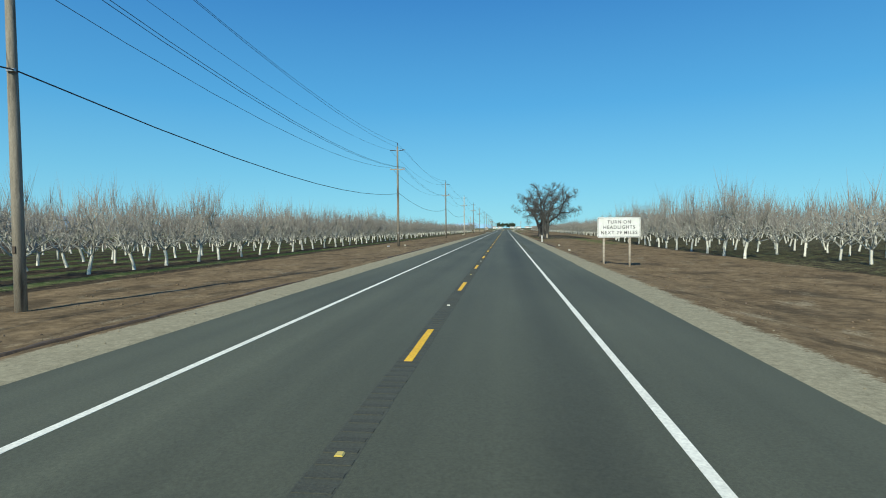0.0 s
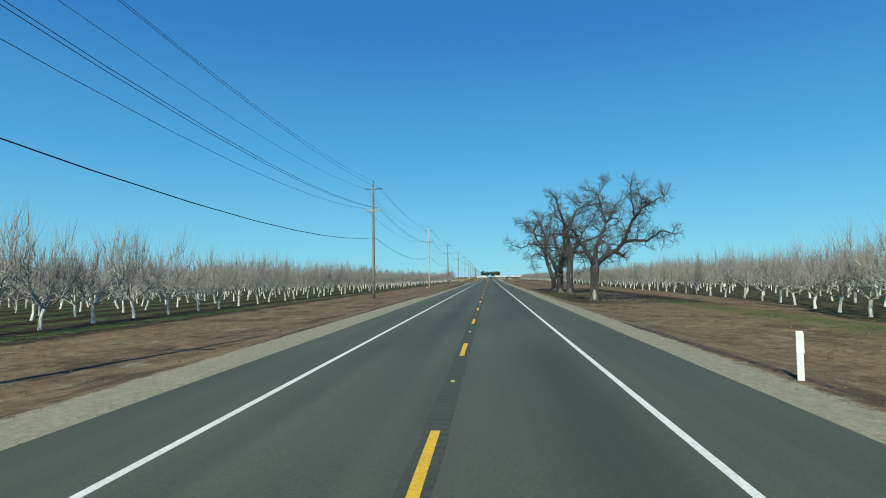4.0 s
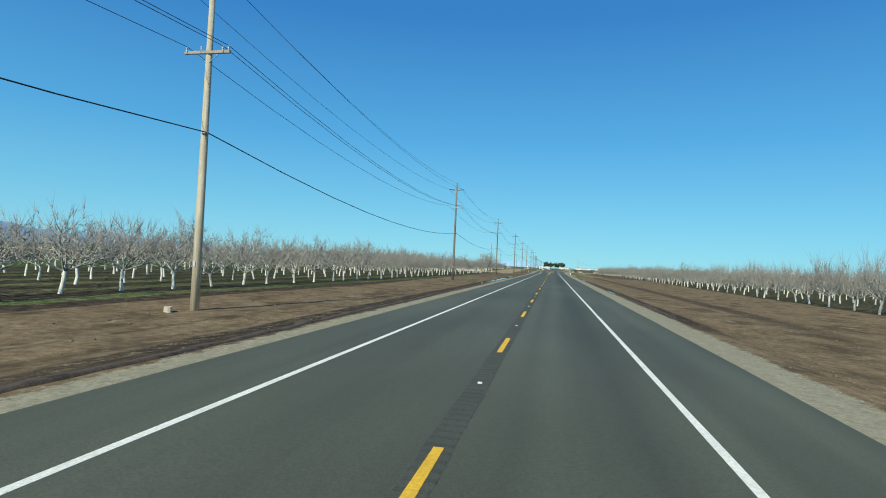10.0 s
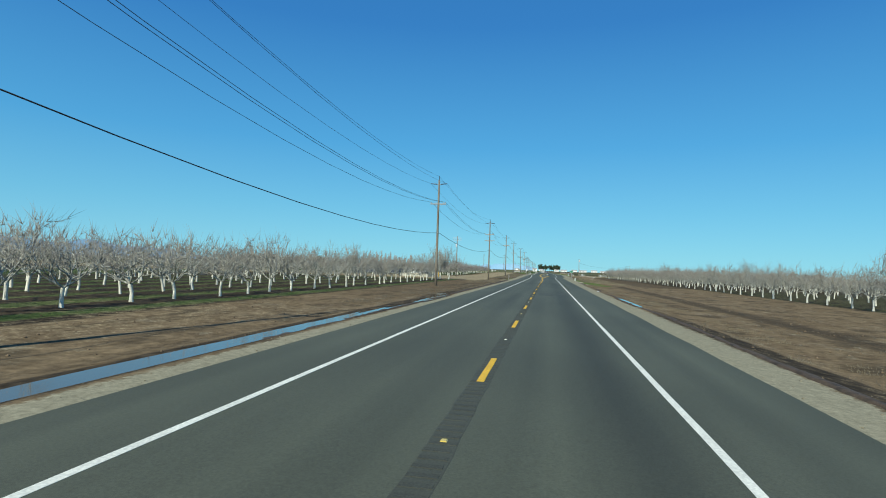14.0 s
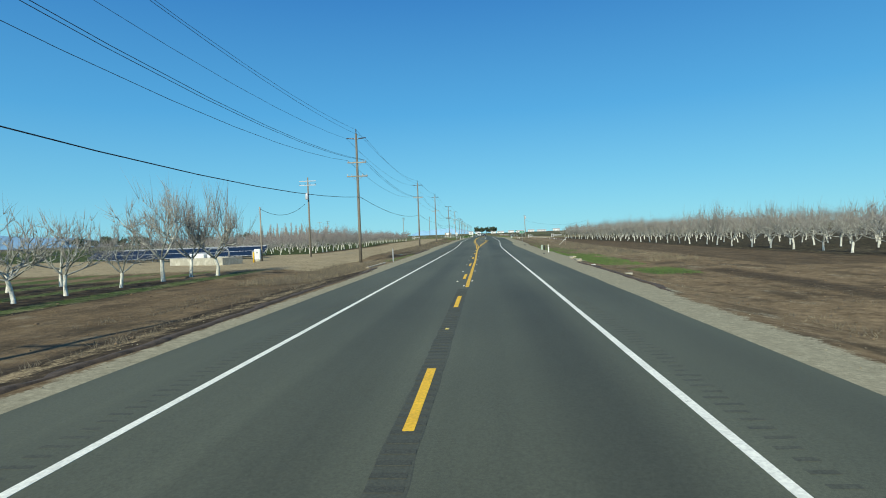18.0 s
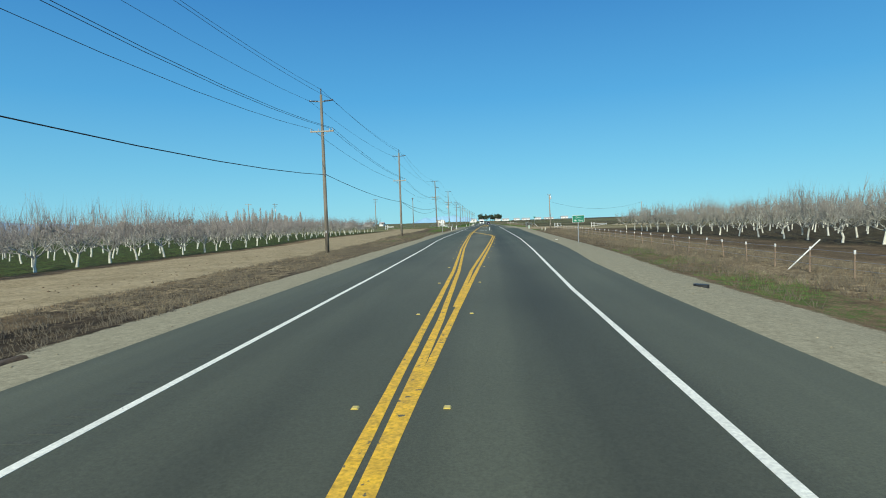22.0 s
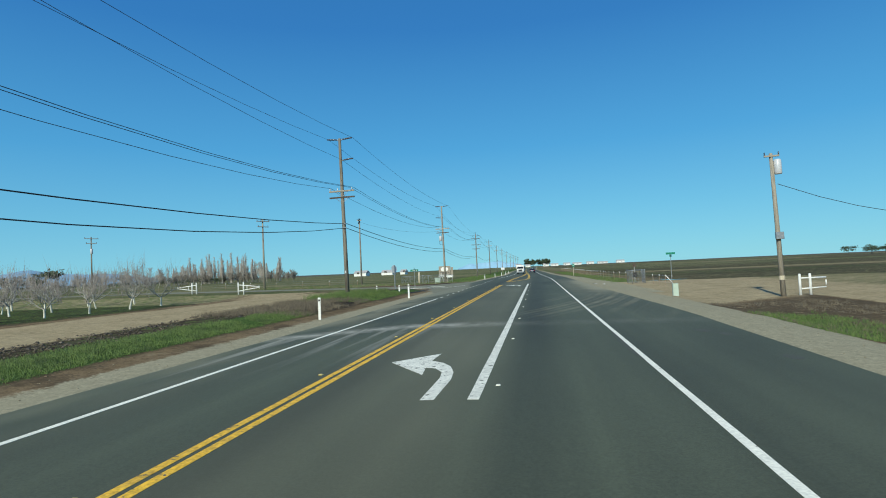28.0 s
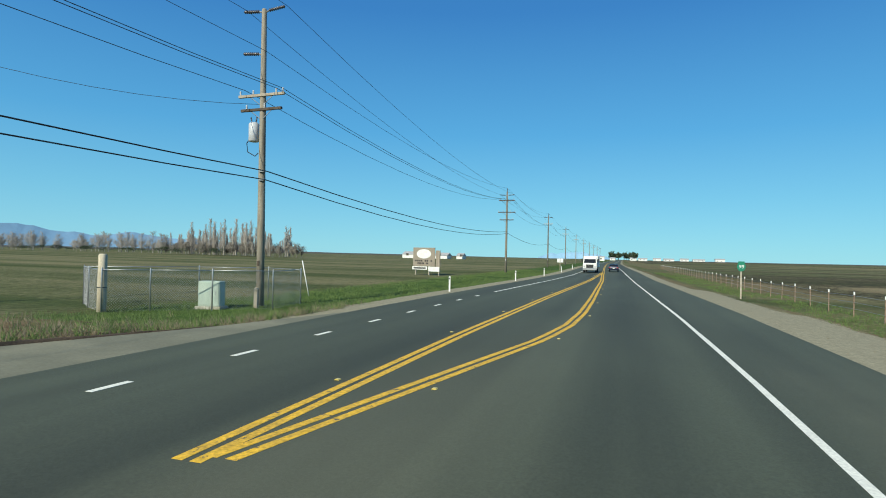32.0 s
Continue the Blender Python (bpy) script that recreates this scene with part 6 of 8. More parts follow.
# green road-name sign
s = thing("guide_sign", "green guide sign with white lettering on one steel post", "road sign", pose(10.75, 522.3, ground_z(10.75, 522.3), 0, 0, 4))
z = 2.29 - ground_z(10.75, 522.3)
hold = part("panel", Geo().quad_box((-0.62, 0.02, z - 0.3), (0.62, 0.045, z + 0.3), None, 0.004), GALV, s, "metal backing panel")
part("face", Geo().prism(rounded(1.32, 0.76, 0.09), -0.01, 0.0, UPRIGHT), SIGN_GREEN, hold, "green face").matrix_basis = pose(0, 0.008, z)
g = ring(rounded(1.31, 0.75, 0.085), rounded(1.25, 0.69, 0.06), 0.001, 0.003)
g.v = [tuple(UPRIGHT @ Vector(q)) for q in g.v]
part("border", g, WHITE_PAINT, hold, "white border").matrix_basis = pose(0, 0.008, z)
lettering("Cana", 0.26, hold, WHITE_PAINT, pose(0.02, 0.004, z + 0.14, 90, 0, 0), "white letters", 1.2)
lettering("Hwy", 0.26, hold, WHITE_PAINT, pose(0.24, 0.004, z - 0.16, 90, 0, 0), "white letters", 1.2)
g = Geo().prism([(-0.16, 0.025), (-0.3, 0.025), (-0.27, 0.085), (-0.33, 0.085), (-0.45, 0.0), (-0.33, -0.085), (-0.27, -0.085), (-0.3, -0.025), (-0.16, -0.025)], 0.0, 0.003, UPRIGHT)
part("arrow", g, WHITE_PAINT, hold, "white arrow").matrix_basis = pose(0, 0.006, z - 0.16)
part("post", Geo().quad_box((-0.045, 0.05, -0.4), (0.045, 0.14, z + 0.36), None, 0.01), GALV, s, "square steel post")


def octagon_sign(x, y, top, size, turn, label, back_mat, extra=False):
    zz = ground_z(x, y)
    s_ = thing("stop_sign", label, "road sign", pose(x, y, zz, 0, 0, turn))
    c = top - zz - size / 2
    octo = [(size / 2 / math.cos(radians(22.5)) * math.cos(radians(22.5 + 45 * k)), size / 2 / math.cos(radians(22.5)) * math.sin(radians(22.5 + 45 * k))) for k in range(8)]
    q = part("plate", Geo().prism(octo, -0.006, 0.006, UPRIGHT), back_mat, s_, "octagonal plate seen from its bare back")
    q.matrix_basis = pose(0, 0.06, c)
    q = part("red_face", Geo().prism([(a * 0.98, b * 0.98) for a, b in octo], 0.0, 0.002, UPRIGHT), material("sign_red", [(0.45, 0.02, 0.025), (0.38, 0.02, 0.02)], 3, 30, 0.5, 0, 0, 0.05), s_, "red front face")
    q.matrix_basis = pose(0, 0.0685, c)
    if extra:
        part("lower_plate", Geo().quad_box((-size * 0.38, 0.05, c - size * 0.85), (size * 0.38, 0.06, c - size * 0.47), None, 0.003), back_mat, s_, "small plate below")
    part("post", Geo().quad_box((-0.045, -0.035, -0.5), (0.045, 0.045, c + size * 0.5), None, 0.01), GALV if not extra else TIMBER, s_, "slim post")
    return s_


BACK = material("bare_sign_back", [(0.74, 0.75, 0.74), (0.66, 0.67, 0.66)], 4, 40, 0.5, 0.0, 0, 0.08)
octagon_sign(-15.7, 657.0, 3.3, 1.0, 62, "octagonal stop sign seen from its grey back at the side road", BACK)
# rounded warning sign whose back faces the highway lane
x, y = -9.8, 592.0
zz = ground_z(x, y)
s = thing("road_sign", "pale sign back on a slim steel post in the verge", "road sign", pose(x, y, zz))
out = [(-0.36, -0.4), (0.36, -0.4), (0.4, 0.05)] + [(0.4 * math.cos(radians(a)), 0.05 + 0.4 * math.sin(radians(a))) for a in range(20, 170, 15)] + [(-0.4, 0.05)]
part("plate", Geo().prism(out, -0.006, 0.006, UPRIGHT), BACK, s, "rounded plate seen from the back").matrix_basis = pose(0, 0.06, 2.55 - zz)
part("lower_plate", Geo().quad_box((-0.3, 0.054, 1.78 - zz), (0.3, 0.066, 2.1 - zz), None, 0.004), BACK, s, "small plate below")
part("post", Geo().quad_box((-0.045, -0.03, -0.4), (0.045, 0.05, 2.95 - zz), None, 0.01), GALV, s, "square steel post")

# street-name signs
def street_sign(x, y, top, turn, label, words=None):
    zz = ground_z(x, y)
    s_ = thing("street_sign", label, "street sign", pose(x, y, zz, 0, 0, turn))
    h = top - zz
    part("post", Geo().tube([(0, 0, -0.4), (0, 0, h - 0.45)], 0.03, 8), GALV, s_, "thin steel post")
    a = part("name_plate", Geo().quad_box((-0.5, -0.006, h - 0.45), (0.5, 0.006, h - 0.22), None, 0.003), SIGN_GREEN, s_, "green name plate")
    if words:
        lettering(words, 0.17, a, WHITE_PAINT, pose(-0.1, -0.009, h - 0.335, 90, 0, 0), "white letters")
        part("text_bar", Geo().quad_box((0.2, -0.009, h - 0.37), (0.36, -0.0065, h - 0.3)), WHITE_PAINT, a, "illegible small word")
    part("cross_plate", Geo().quad_box((-0.006, -0.45, h - 0.21), (0.006, 0.45, h), None, 0.003), SIGN_GREEN, s_, "green name plate across")
    part("cap", Geo().quad_box((-0.03, -0.03, h - 0.225), (0.03, 0.03, h - 0.2)), GALV, s_, "bracket")
    return s_


street_sign(-12.6, 654.9, 2.85, 10, "street-name sign with two green plates at the side road", "Cana")
street_sign(16.2, 647.2, 3.2, 66, "street-name sign with two green plates by the field gate")

# route sign
x, y = 10.8, 717.0
zz = ground_z(x, y)
s = thing("route_sign", "green route shield on a timber post in the grass", "road sign", pose(x, y, zz))
shield = [(0, -0.5), (0.2, -0.42), (0.36, -0.2), (0.4, 0.05), (0.3, 0.3), (0.27, 0.5), (-0.27, 0.5), (-0.3, 0.3), (-0.4, 0.05), (-0.36, -0.2), (-0.2, -0.42)]
p_ = part("plate", Geo().prism(shield, -0.006, 0.006, UPRIGHT), SIGN_GREEN, s, "green spade-shaped plate")
p_.matrix_basis = pose(0, -0.06, 2.1 - zz) @ Matrix.Scale(0.74, 4)
lettering("99", 0.5, p_, WHITE_PAINT, pose(0, -0.0085, -0.04, 90, 0, 0), "white route number")
part("post", Geo().quad_box((-0.05, -0.045, -0.4), (0.05, 0.055, 2.35 - zz), None, 0.01), TIMBER, s, "timber post")

# small white sign far along the verge
x, y = -9.2, 784.0
s = thing("road_sign", "small white sign back on a post along the verge", "road sign", pose(x, y, ground_z(x, y)))
part("plate", Geo().quad_box((-0.6, 0.05, 1.7), (0.6, 0.062, 2.45), None, 0.003), BACK, s, "plate seen from the back")
part("post", Geo().quad_box((-0.05, -0.045, -0.3), (0.05, 0.045, 2.4), None, 0.01), TIMBER, s)

# welcome board
TAN_BOARD = material("tan_board", [(0.30, 0.255, 0.20), (0.25, 0.21, 0.165)], 2, 25, 0.8, 0, 0.15, 0.12)
x, y = -22.9, 743.5
zz = ground_z(x, y)
s = thing("welcome_board", "large tan roadside board with a white oval on timber posts", "billboard", pose(x - 0.45, y, zz, 0, 0, -14) @ Matrix.Diagonal((0.76, 0.76, 0.82, 1)))
b_ = part("panel", Geo().quad_box((-2.35, -0.08, 1.45), (2.35, 0.08, 4.55), None, 0.03), TAN_BOARD, s, "tan painted panel")
part("oval", Geo().prism([(1.55 * math.cos(radians(a)), 0.78 * math.sin(radians(a))) for a in range(0, 360, 10)], 0.0, 0.02, UPRIGHT), WHITE_PAINT, b_, "white oval").matrix_basis = pose(0.0, -0.085, 3.5)
for k, (w, dz) in enumerate(((1.9, 2.35), (1.35, 1.92))):
    for i in range(9):
        if (i * 7 + k * 3) % 10 < 8:
            px = -w + 2 * w * i / 9
            part("text_bar", Geo().quad_box((px, -0.1, dz - 0.13), (px + 2 * w / 9 * 0.72, -0.083, dz + 0.13)), BLACK_PAINT, b_, "illegible dark letter")
low = part("lower_panel", Geo().quad_box((-2.5, -0.09, 0.85), (0.75, -0.01, 1.4), None, 0.01), WHITE_PAINT, s, "white strip below")
part("text_bar", Geo().quad_box((-2.2, -0.105, 1.0), (0.45, -0.092, 1.24)), BLACK_PAINT, low, "illegible line of dark letters")
part("side_panel", Geo().quad_box((2.4, 0.2, 1.3), (3.3, 0.32, 4.1), None, 0.02), TAN_BOARD, s, "narrower panel set behind")
part("lower_panel", Geo().quad_box((0.95, -0.02, 0.6), (3.3, 0.06, 1.4), None, 0.01), WHITE_PAINT, s, "white panel near the ground")
for px in (-1.9, 1.0, 3.1):
    part("post", Geo().quad_box((px - 0.1, 0.1, -0.4), (px + 0.1, 0.3, 1.9 if px < 3 else 3.9), None, 0.015), TIMBER, s, "timber post")

# ---- delineators and markers ----
def marker(x, y, top, name="marker_post", label="slim white roadside marker post", half=0.06, mat=WHITE_PAINT, reflector=True, lean=0.0):
    zz = ground_z(x, y)
    s_ = thing(name, label, "marker post", pose(x, y, zz, 0, lean, 0), "roadside markers")
    h = top - zz
    part("post", Geo().quad_box((-half, -0.018, -0.25), (half, 0.018, h), None, 0.008), mat, s_, "flat white post")
    if reflector:
        part("reflector", Geo().quad_box((-half * 0.7, -0.023, h - 0.2), (half * 0.7, -0.0185, h - 0.1), None, 0.002), BLACK_PAINT, s_, "small dark reflector")
    return s_


m1 = marker(8.1, 94.0, 1.05, half=0.08)
part("plate", Geo().quad_box((-0.09, -0.03, 0.62), (0.09, -0.019, 1.1), None, 0.004), WHITE_PAINT, m1, "white object plate")
for x, y, tp in ((-9.3, 615.6, 1.2), (-9.0, 635.9, 1.25), (-12.3, 645.6, 0.95), (-15.3, 647.2, 0.95), (-8.7, 708.0, 1.0), (-8.0, 729.0, 1.0), (-7.5, 747.5, 1.0), (-7.6, 771, 1.0), (-8.1, 800, 1.0)):
    marker(x, y, tp, half=0.075 if y < 700 else 0.06)
marker(8.5, 442.7, 0.75, half=0.07, label="low white marker with a dark top by the grass")
d_ = marker(-8.25, 431.7, 1.15, half=0.05, mat=GALV, reflector=False, label="narrow grey delineator by the culvert")
part("rib", Geo().quad_box((-0.012, -0.04, 0.0), (0.012, -0.019, 1.2)), WHITE_PAINT, d_, "pale rib")
# concrete monuments and pedestals
def monument(x, y, h, w, label, mat=CONCRETE, lean=0.0, name="marker_block"):
    zz = ground_z(x, y)
    s_ = thing(name, label, "marker", pose(x, y, zz, 0, lean, 0), "low blocks along the verge")
    part("block", Geo().quad_box((-w / 2, -w * 0.4, -0.2), (w / 2, w * 0.4, h), None, 0.02), mat, s_)
    part("cap", Geo().quad_box((-w / 2 - 0.012, -w * 0.4 - 0.012, h), (w / 2 + 0.012, w * 0.4 + 0.012, h + 0.03), None, 0.01), mat, s_)
    return s_


monument(9.0, 455.2, 0.62, 0.2, "pale green utility pedestal in the grass", PALE_GREEN, name="utility_pedestal")
g = thing("dark_stub", "short dark stub beside the pedestal", "stub", pose(9.3, 455.1, ground_z(9.3, 455.1), 0, 3, 0))
part("stub", Geo().tube([(0, 0, -0.1), (0, 0, 0.45), (0.02, 0, 0.66)], [0.09, 0.1, 0.07], 8), BLACK_PAINT, g)
monument(14.4, 602.8, 0.75, 0.26, "pale concrete marker block in weeds", CONCRETE)
monument(14.7, 598.0, 0.82, 0.3, "leaning pale concrete marker block in weeds", CONCRETE, 5)
monument(13.4, 633.8, 1.0, 0.42, "pale green utility pedestal on the dusty apron", PALE_GREEN, name="utility_pedestal")

# ---- pump yard with solar panels ----
x, y = -35.2, 446.0
zz = ground_z(x, y)
s = thing("pump_basin", "low pale concrete pump basin with white pipes", "pump basin", pose(x, y, zz, 0, 0, -20))
part("wall", Geo().quad_box((-4.6, -1.7, -0.2), (4.6, -1.4, 0.95), None, 0.03), CONCRETE, s, "long concrete wall")
part("wall", Geo().quad_box((-4.6, 1.4, -0.2), (4.6, 1.7, 0.95), None, 0.03), CONCRETE, s)
part("wall", Geo().quad_box((-4.6, -1.4, -0.2), (-4.3, 1.4, 0.95), None, 0.03), CONCRETE, s)
part("wall", Geo().quad_box((4.3, -1.4, -0.2), (4.6, 1.4, 0.95), None, 0.03), CONCRETE, s)
part("slab", Geo().quad_box((-4.3, -1.4, 0.3), (4.3, 1.4, 0.4)), CONCRETE, s)
part("tank", Geo().quad_box((-2.5, -0.5, 0.4), (0.1, 0.5, 1.5), None, 0.12), WHITE_PAINT, s, "white steel tank")
part("pipe", Geo().tube([(0.3, 0.2, 0.5), (0.3, 0.2, 1.7), (0.5, 0.2, 2.0), (0.9, 0.2, 2.12), (3.2, 0.2, 2.12), (3.6, 0.2, 2.0), (3.8, 0.2, 1.6), (3.8, 0.2, 0.4)], 0.12, 12), GALV, s, "pale grey bent pipe", True)
part("pipe", Geo().tube([(1.2, -0.3, 0.9), (2.0, -0.2, 1.25), (3.1, 0.0, 1.9)], 0.17, 12), GALV, s, "grey sloping pipe", True)
part("pump_head", Geo().tube([(1.0, -0.3, 0.35), (1.0, -0.3, 1.3), (1.0, -0.3, 1.45)], [0.3, 0.3, 0.2], 12), WHITE_PAINT, s, "white pump head", True)
y_ = thing("yellow_bollard", "yellow safety post with a dark stripe by the basin", "bollard", pose(-29.4, 447.4, ground_z(-29.4, 447.4)))
part("post", Geo().tube([(0, 0, -0.2), (0, 0, 1.3), (0, 0, 1.38)], [0.11, 0.11, 0.06], 10), LINE_YELLOW, y_, "", True)
x, y = -30.8, 452.6
s = thing("service_cabinet", "white electrical cabinet strapped to the service pole", "cabinet", pose(x - 0.05, y - 0.38, ground_z(x, y)))
part("body", Geo().quad_box((-0.42, -0.25, 0.25), (0.42, 0.12, 1.75), None, 0.03), WHITE_PAINT, s, "white steel case")
part("door", Geo().quad_box((-0.36, -0.275, 0.35), (0.36, -0.252, 1.6), None, 0.008), WHITE_PAINT, s, "white door")
part("meter", Geo().tube([(0.0, -0.27, 1.3), (0.0, -0.36, 1.3)], 0.1, 12), GALV, s, "round meter")
part("plinth", Geo().quad_box((-0.3, -0.18, -0.1), (0.3, 0.1, 0.25), None, 0.01), CONCRETE, s)
part("side_box", Geo().quad_box((-0.8, -0.15, 0.5), (-0.45, 0.1, 1.5), None, 0.02), GALV, s, "grey side box")


def service_pole(x, y, top, r, arms, label, mat=WOOD_POLE, transformer=None, can=(-0.1, -0.42), pins=True, turn=0.0, lean=0.0, pale=False):
    zz = ground_z(x, y) if abs(x) < 60 else 0.3
    t = thing("service_pole", label, "utility pole", pose(x, y, zz, 0, lean, turn), "service poles off the highway")
    h = top - zz
    part("pole", Geo().tube([(0, 0, -0.4), (0, 0, h * 0.5), (0, 0, h)], [r, r * 0.85, r * 0.65], 10), mat, t, "", True)
    for q, half, k in arms:
        part("crossarm", Geo().quad_box((-half, -0.17, q - zz - 0.06), (half, -0.07, q - zz + 0.06), None, 0.01), PALE_PORCELAIN if pale else TIMBER, t, "crossarm")
        for i in range(k):
            px = -half * 0.92 + 2 * half * 0.92 * i / max(k - 1, 1)
            insulator(t, ((px, -0.12, q - zz + 0.06), (px, -0.12, q - zz + 0.28)), 0.06, PORCELAIN, "pin insulator", 3)
    if transformer:
        part("transformer", Geo().tube([(*can, transformer - zz - 0.55), (*can, transformer - zz - 0.5), (*can, transformer - zz + 0.42), (*can, transformer - zz + 0.5)], [0.22, 0.25, 0.25, 0.18], 14), PALE_PORCELAIN, t, "white transformer can", True)
    return t


service_pole(-26.9, 463.7, 12.3, 0.17, [(11.7, 1.35, 0), (11.05, 1.35, 4)], "service pole with a white transformer in the pump yard", WOOD_POLE, 9.3, pale=True)
service_pole(-30.4, 452.6, 7.2, 0.13, [], "short service pole with a cabinet at its foot")
span_line("service_cable", "black cable sagging between the two service poles", [(-30.3, 452.5, 6.9), (-27.3, 463.0, 8.0)], 0.03, 165, 6)
pole_ = service_pole(19.4, 628.9, 9.6, 0.18, [(9.4, 0.5, 2)], "weathered service pole with a white transformer by the field gate", WOOD_POLE, 8.65, can=(0.36, -0.06), lean=-1.4)
part("meter_box", Geo().quad_box((-0.26, -0.36, 4.0), (0.26, -0.14, 4.5), None, 0.02), GALV, pole_, "grey meter box")
part("band", Geo().tube([(0, 0, 1.15), (0, 0, 1.45)], 0.19, 10), PALE_POLE, pole_, "pale wrapped band")
service_pole(50.1, 644.7, 7.0, 0.12, [], "thin bare service pole in the dusty yard", TIMBER)
span_line("service_cable", "thin wire from the service pole across the yard", [(19.4, 628.7, 7.4), (50.1, 644.7, 6.8)], 0.022, 14)
service_pole(-42.2, 673.2, 12.2, 0.17, [(11.8, 1.2, 4), (10.9, 1.0, 2)], "service pole with two crossarms beside the side road", WOOD_POLE, turn=60)
service_pole(-87.7, 687.8, 12.4, 0.17, [(12.0, 1.3, 3), (11.0, 1.0, 2)], "service pole with crossarms and a transformer beyond the gate", WOOD_POLE, 9.4, turn=60)
pole_ = service_pole(-29.3, 685.3, 12.5, 0.17, [(12.2, 0.4, 2)], "plain service pole in the green field", WOOD_POLE)
for dz in (0.0, 0.45):
    part("cutout", Geo().tube([(-0.16 + dz * 0.3, -0.2, 11.55 + dz), (-0.08, -0.22, 11.75 + dz), (0.06, -0.2, 12.1 + dz)], [0.07, 0.1, 0.06], 8), BLACK_PAINT, pole_, "dark fused switch", True)
service_pole(-78, 640, 10.5, 0.16, [(10.2, 1.1, 3)], "service pole with a crossarm behind the orchard", WOOD_POLE)
span_line("service_cable", "thin wire across the green field", [(-29.3, 685.3, 11.9), (-15.7, 696.6, 10.2)], 0.012, 33)
# solar panels
PANEL = material("solar_cell", [(0.006, 0.014, 0.03), (0.012, 0.022, 0.042)], 2, 30, 0.45, 0.0, 0, 0.1)


def solar_row(x0, y0, n, label, turn):
    t = thing("solar_array", label, "solar array", pose(x0, y0, ground_z(-34, y0), 0, 0, turn), "solar arrays in the pump yard")
    tilt = Matrix.Rotation(radians(22), 4, "X")
    for i in range(n):
        q = part("solar_panel", Geo().quad_box((-1.0, -1.9, -0.02), (1.0, 1.9, 0.02), None, 0.008), PANEL, t, "dark blue glass panel")
        q.matrix_basis = pose(-2.04 * i, 0, 1.25) @ tilt
        for k in (-1.86, 0.0, 1.86):
            part("frame", Geo().quad_box((-1.0, k - 0.035, 0.0205), (1.0, k + 0.035, 0.03)), WHITE_PAINT, q, "pale frame bar")
        if i % 2 == 0:
            part("leg", Geo().quad_box((-2.04 * i - 0.05, 0.5, -0.2), (-2.04 * i + 0.05, 0.6, 1.42), None, 0.008), GALV, t, "steel leg")
            part("leg", Geo().quad_box((-2.04 * i - 0.05, -1.2, -0.2), (-2.04 * i + 0.05, -1.1, 0.75), None, 0.008), GALV, t, "steel leg")
    part("rail", Geo().quad_box((-2.04 * (n - 1) - 1.0, -1.15, 0.72), (1.0, -1.07, 0.8), None, 0.008), GALV, t, "steel rail")
    return t


solar_row(-40.0, 474.5, 14, "long row of dark solar panels on steel legs", 8)
solar_row(-42.5, 481.5, 16, "second long row of dark solar panels on steel legs", 8)
solar_row(-36.6, 465.8, 12, "front row of dark solar panels on steel legs", 8)
# culvert headwalls
SLAB = material("dusty_concrete", [(0.42, 0.36, 0.26), (0.33, 0.28, 0.20), (0.48, 0.42, 0.31)], 1.6, 35, 0.9, 0, 0.3, 0.2)
for x, y, turn, ln in ((-9.3, 428.4, -1, 8.0), (8.7, 423.4, -3, 2.4), (9.2, 430.0, -8, 3.0)):
    zz = ground_z(x, y) if x > 0 else -0.36
    s = thing("culvert_headwall", "low weathered concrete culvert headwall in the verge", "headwall", pose(x, y, zz, 0, 0, turn), "culvert headwalls")
    part("beam", Geo().quad_box((-0.16, -ln / 2, -0.4), (0.16, ln / 2, 0.14), None, 0.03), SLAB, s)
    part("wing", Geo().quad_box((-0.16 if x > 0 else -0.5, ln / 2 - 0.12, -0.4), (0.5 if x > 0 else 0.16, ln / 2 + 0.12, 0.11), None, 0.03), SLAB, s)

# ---- gates ----
def pipe_gate(x, y, turn, w, label, h=1.25, taper=True):
    zz = ground_z(x, y)
    t = thing("field_gate", label, "gate", pose(x, y, zz, 0, 0, turn), "white field gates")
    for px in (0, 0.75):
        part("post", Geo().tube([(px, 0, -0.3), (px, 0, h), (px, 0, h + 0.05)], [0.085, 0.085, 0.05], 10), WHITE_PAINT, t, "white pipe post", True)
    part("rail", Geo().tube([(0, 0, h * 0.82), (w, 0, h * 0.62 if taper else h * 0.82)], 0.055, 8), WHITE_PAINT, t, "white top rail", True)
    part("rail", Geo().tube([(0, 0, h * 0.3), (w, 0, h * 0.55 if taper else h * 0.35)], 0.05, 8), WHITE_PAINT, t, "white lower rail", True)
    part("stile", Geo().tube([(w, 0, h * 0.45), (w, 0, h * 0.7)], 0.05, 8), WHITE_PAINT, t, "white end bar", True)
    part("stile", Geo().tube([(w * 0.42, 0, h * 0.4), (w * 0.42, 0, h * 0.74)], 0.04, 8), WHITE_PAINT, t, "white upright bar", True)
    return t


pipe_gate(-43.0, 655.6, 170, 3.2, "white pipe gate swung open on the farm track", 1.5)
pipe_gate(-34.6, 651.6, -6, 3.0, "white pipe gate swung open on the farm track", 1.5)
pipe_gate(20.7, 629.4, 12, 1.9, "short white pipe gate at the field entrance", 1.45, False)
pipe_gate(30.2, 622.6, 8, 4.4, "long white pipe gate at the field entrance", 1.5)

# ---- fences ----
RUST = material("rusty_steel", [(0.22, 0.15, 0.10), (0.30, 0.22, 0.16)], 6, 40, 0.8, 0.2, 0.2, 0.2)


